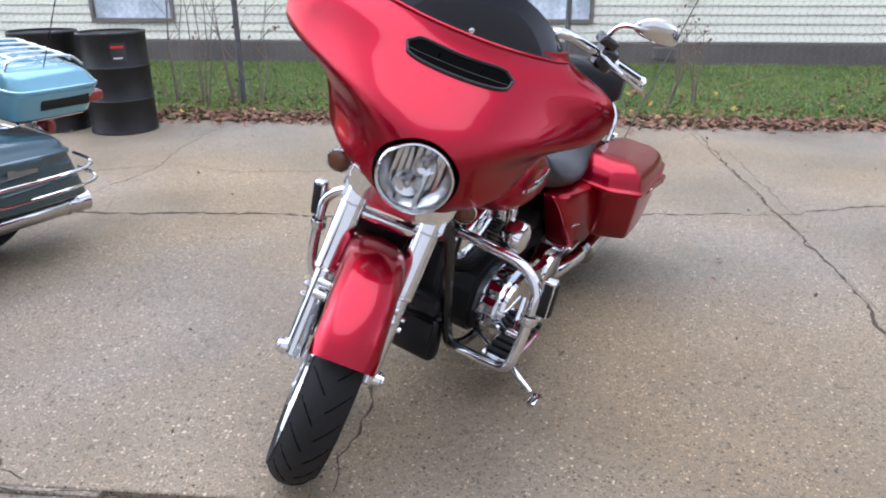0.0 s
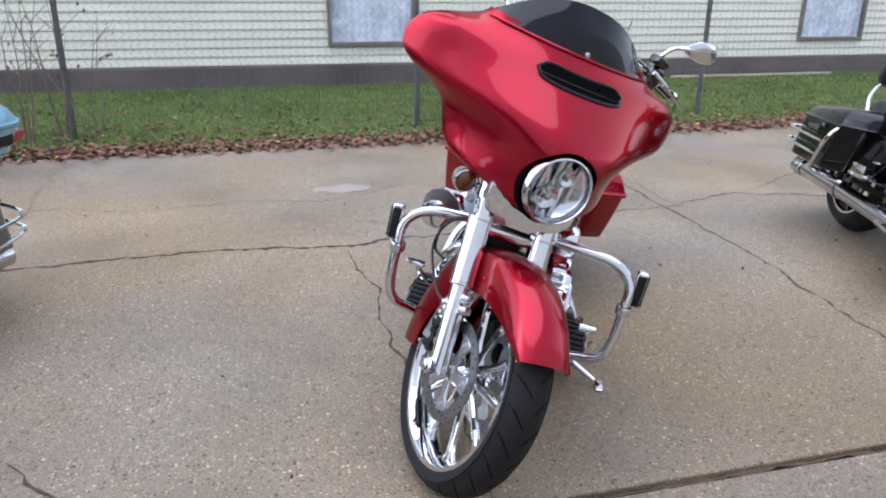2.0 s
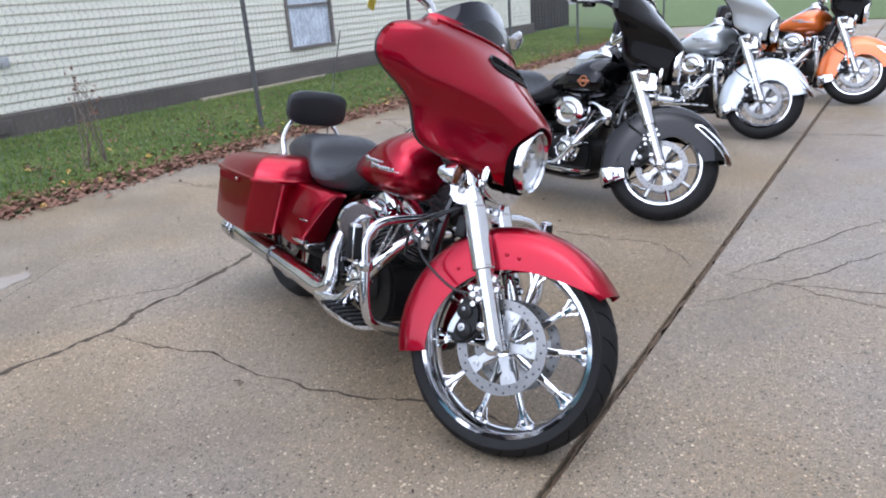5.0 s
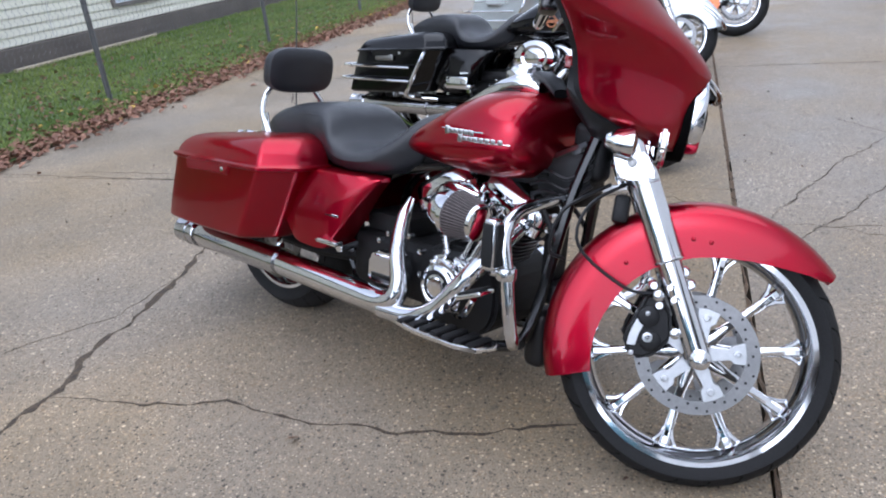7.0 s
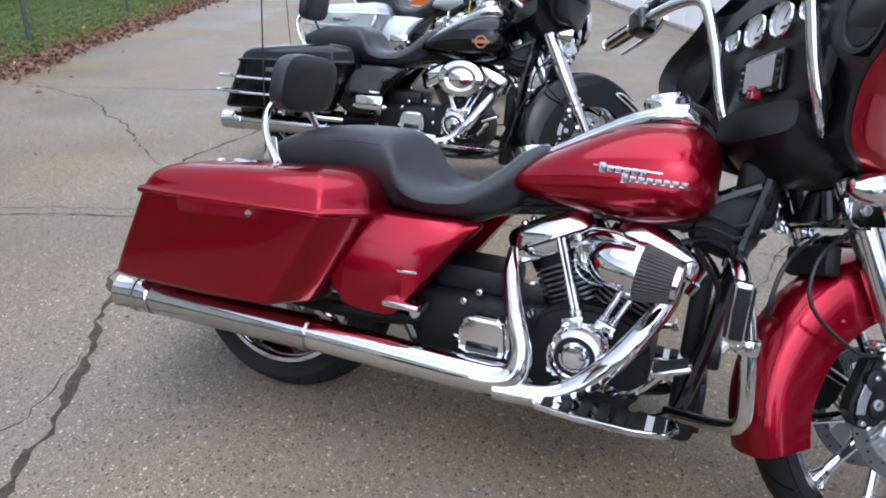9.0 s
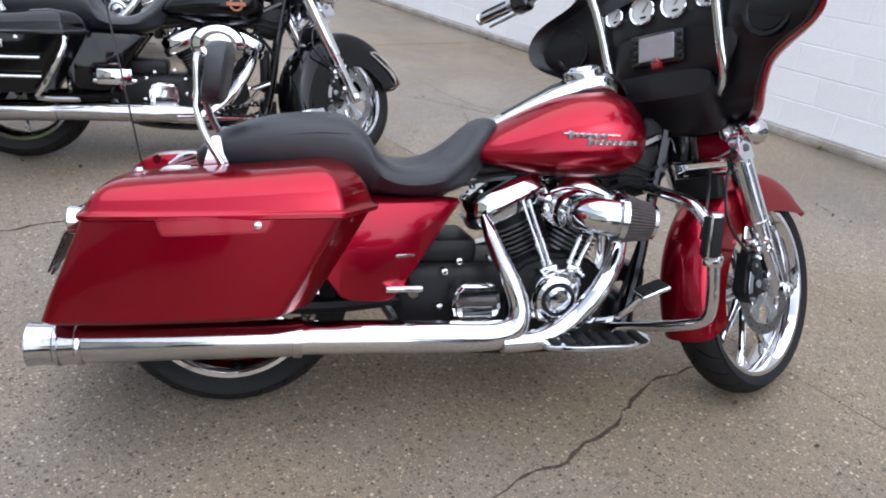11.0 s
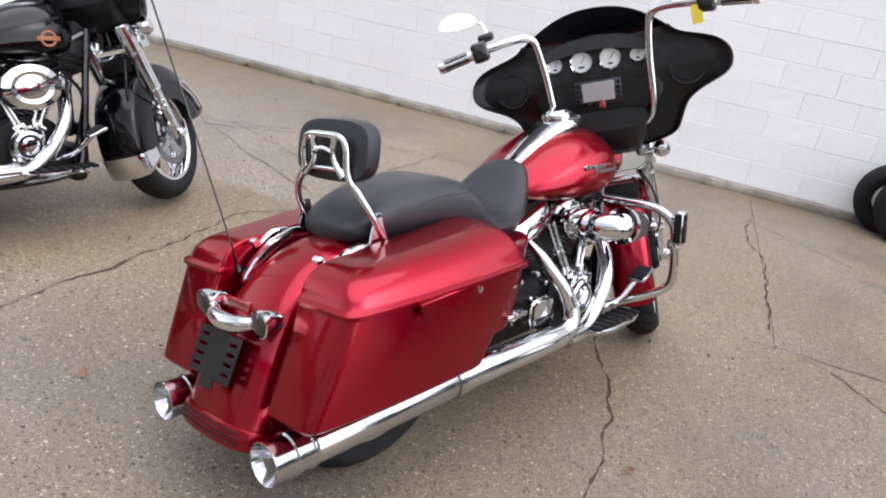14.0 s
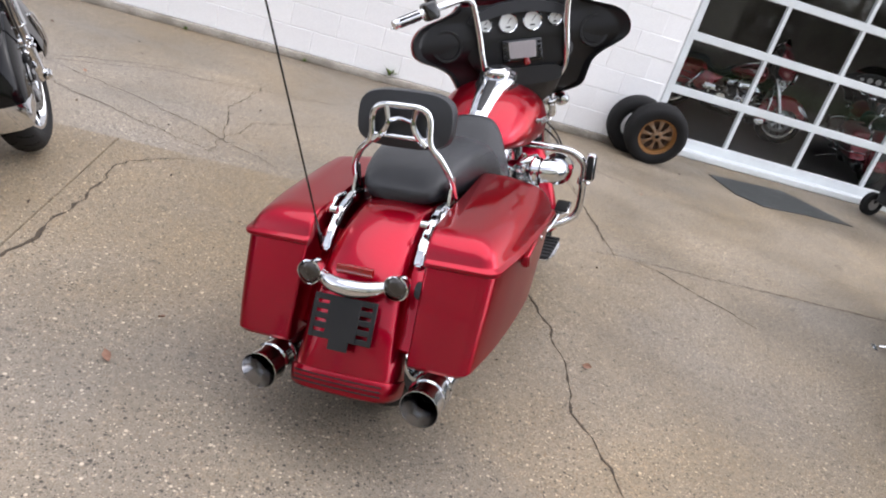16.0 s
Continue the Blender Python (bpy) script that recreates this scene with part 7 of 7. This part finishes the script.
        part("reservoir", moved(box(0.05, 0.06, 0.03, (0.03, 0, 0.045), 0.010, 3), Matrix.Translation(e - d * 0.19) @ d.to_track_quat("Y", "Z").to_matrix().to_4x4()), GLOSS_BLACK, bar)
        part("lever", tube([e - d * 0.18 + Vector((0.045, 0, 0.01)), e - d * 0.10 + Vector((0.065, 0, 0.0)), e + d * 0.02 + Vector((0.055, 0, -0.012))], [0.008, 0.007, 0.005], 8), CHROME, bar, "chrome lever")
        if s == o["tag"]:
            tag = part("price_tag", moved(box(0.003, 0.034, 0.062, (0, 0, -0.045), 0.001, 1), Matrix.Translation(e - d * 0.19 + Vector((-0.03, 0, 0.0)))), YELLOW, bar, "yellow paper tag on a string")
            part("string", tube([e - d * 0.19 + Vector((-0.02, 0, 0.02)), e - d * 0.19 + Vector((-0.028, 0, -0.01)), e - d * 0.19 + Vector((-0.03, 0, -0.02))], 0.001, 5), PLASTIC, tag)
        stem = e - d * 0.185
        head = Vector((1.085, s * 0.478, line[-1][2] + 0.165))
        mir = part("mirror", join(tube([stem + Vector((0.02, 0, 0.04)), stem + Vector((0.05, s * 0.02, 0.10)), head + Vector((0.02, -s * 0.05, -0.01)), head + Vector((0.012, 0, 0))], [0.007, 0.007, 0.0065, 0.005], 8),
                                  moved(loft([[(x, a * 0.068 * k - (0.018 * a * b), b * 0.036 * k) for a, b in oval(0, 0, 1, 1, 2.4, 24)] for x, k in ((0.02, 0.45), (0.016, 0.75), (0.006, 0.97), (0, 1.0))]), Matrix.Translation(head) @ Matrix.Rotation(radians(12) * s, 4, "Z") @ Matrix.Rotation(radians(26), 4, "Y") @ Matrix.Diagonal((1, s, 1, 1)))), CHROME, bike, "teardrop chrome mirror", F)
        part("mirror_glass", moved(loft([[(x, a * 0.062 - (0.016 * a * b), b * 0.031) for a, b in oval(0, 0, 1, 1, 2.4, 24)] for x in (-0.001, -0.002)]), Matrix.Translation(head) @ Matrix.Rotation(radians(12) * s, 4, "Z") @ Matrix.Rotation(radians(26), 4, "Y") @ Matrix.Diagonal((1, s, 1, 1))), CHROME, mir)
    return bike


RED_POSE = pose(-0.03, -0.178, 0, 0, 0, 7.1) @ pose(0, 0, 0, -13.0)
build_bike(RED_POSE, {"steer": 29.8, "lean": 13.0, "tag": -1, "label": "candy red touring motorcycle with chrome trim on its kickstand"})

BLACK = paint("gloss_black_paint", (0.002, 0.002, 0.0025), 0.0, 0.10, 0.05, 0.32)
SILVER = paint("silver_paint", (0.52, 0.56, 0.58), 0.6, 0.32)
ORANGE = paint("orange_paint", (0.62, 0.13, 0.01), 0.4, 0.3)
SKY_BLUE = paint("pale_blue_paint", (0.15, 0.34, 0.43), 0.35, 0.25)
SLATE = paint("slate_blue_paint", (0.035, 0.075, 0.095), 0.4, 0.25)
# Red darkened so that the workshop's dimness is in the paint.
DIM_RED = paint("dim_red_paint", (0.19, 0.006, 0.015), 0.5, 0.28)
FULL = {"rails": True, "air": "round", "bars": "low", "fender": "full", "fr": 0.31, "rim": 0.222, "fcz": 0.29, "fcx": 1.50, "wheel": "cast"}
build_bike(pose(-1.36, 1.66, 0, 0, 0, 12) @ pose(0, 0, 0, -9), {**FULL, "steer": 33.0, "tag": 1, "emblem": True, "guard": False, "paint": BLACK, "label": "gloss black touring motorcycle with chrome bag rails"})
build_bike(pose(-2.50, 3.80, 0, 0, 0, 12) @ pose(0, 0, 0, -9), {**FULL, "steer": 20.0, "paint": SILVER, "wheel": "wire", "antenna": False, "label": "silver-white touring motorcycle with wire wheels"})
build_bike(pose(-2.98, 5.65, 0, 0, 0, 12) @ pose(0, 0, 0, -9), {**FULL, "steer": 20.0, "paint": ORANGE, "wheel": "wire", "fair_paint": BLACK, "antenna": False, "label": "orange motorcycle with wire wheels farther along the row"})
build_bike(pose(1.45, -2.46, 0, 0, 0, 7) @ pose(0, 0, 0, -9), {**FULL, "paint": SKY_BLUE, "bag_paint": SLATE, "tourpak": True, "steer": 15.0, "label": "pale blue touring motorcycle with a rear trunk and chrome rails"})
build_bike(LOT @ pose(-4.15, -7.7, 0, 0, 0, 160) @ pose(0, 0, 0, -9), {**FULL, "paint": DIM_RED, "tourpak": True, "antenna": False, "label": "red touring motorcycle with a trunk in the workshop, dimness in its paint"})
build_bike(LOT @ pose(-6.25, -6.0, 0, 0, 0, 246) @ pose(0, 0, 0, -9), {**FULL, "paint": DIM_RED, "antenna": False, "label": "motorcycle inside the dim workshop, in the same darkened red"})
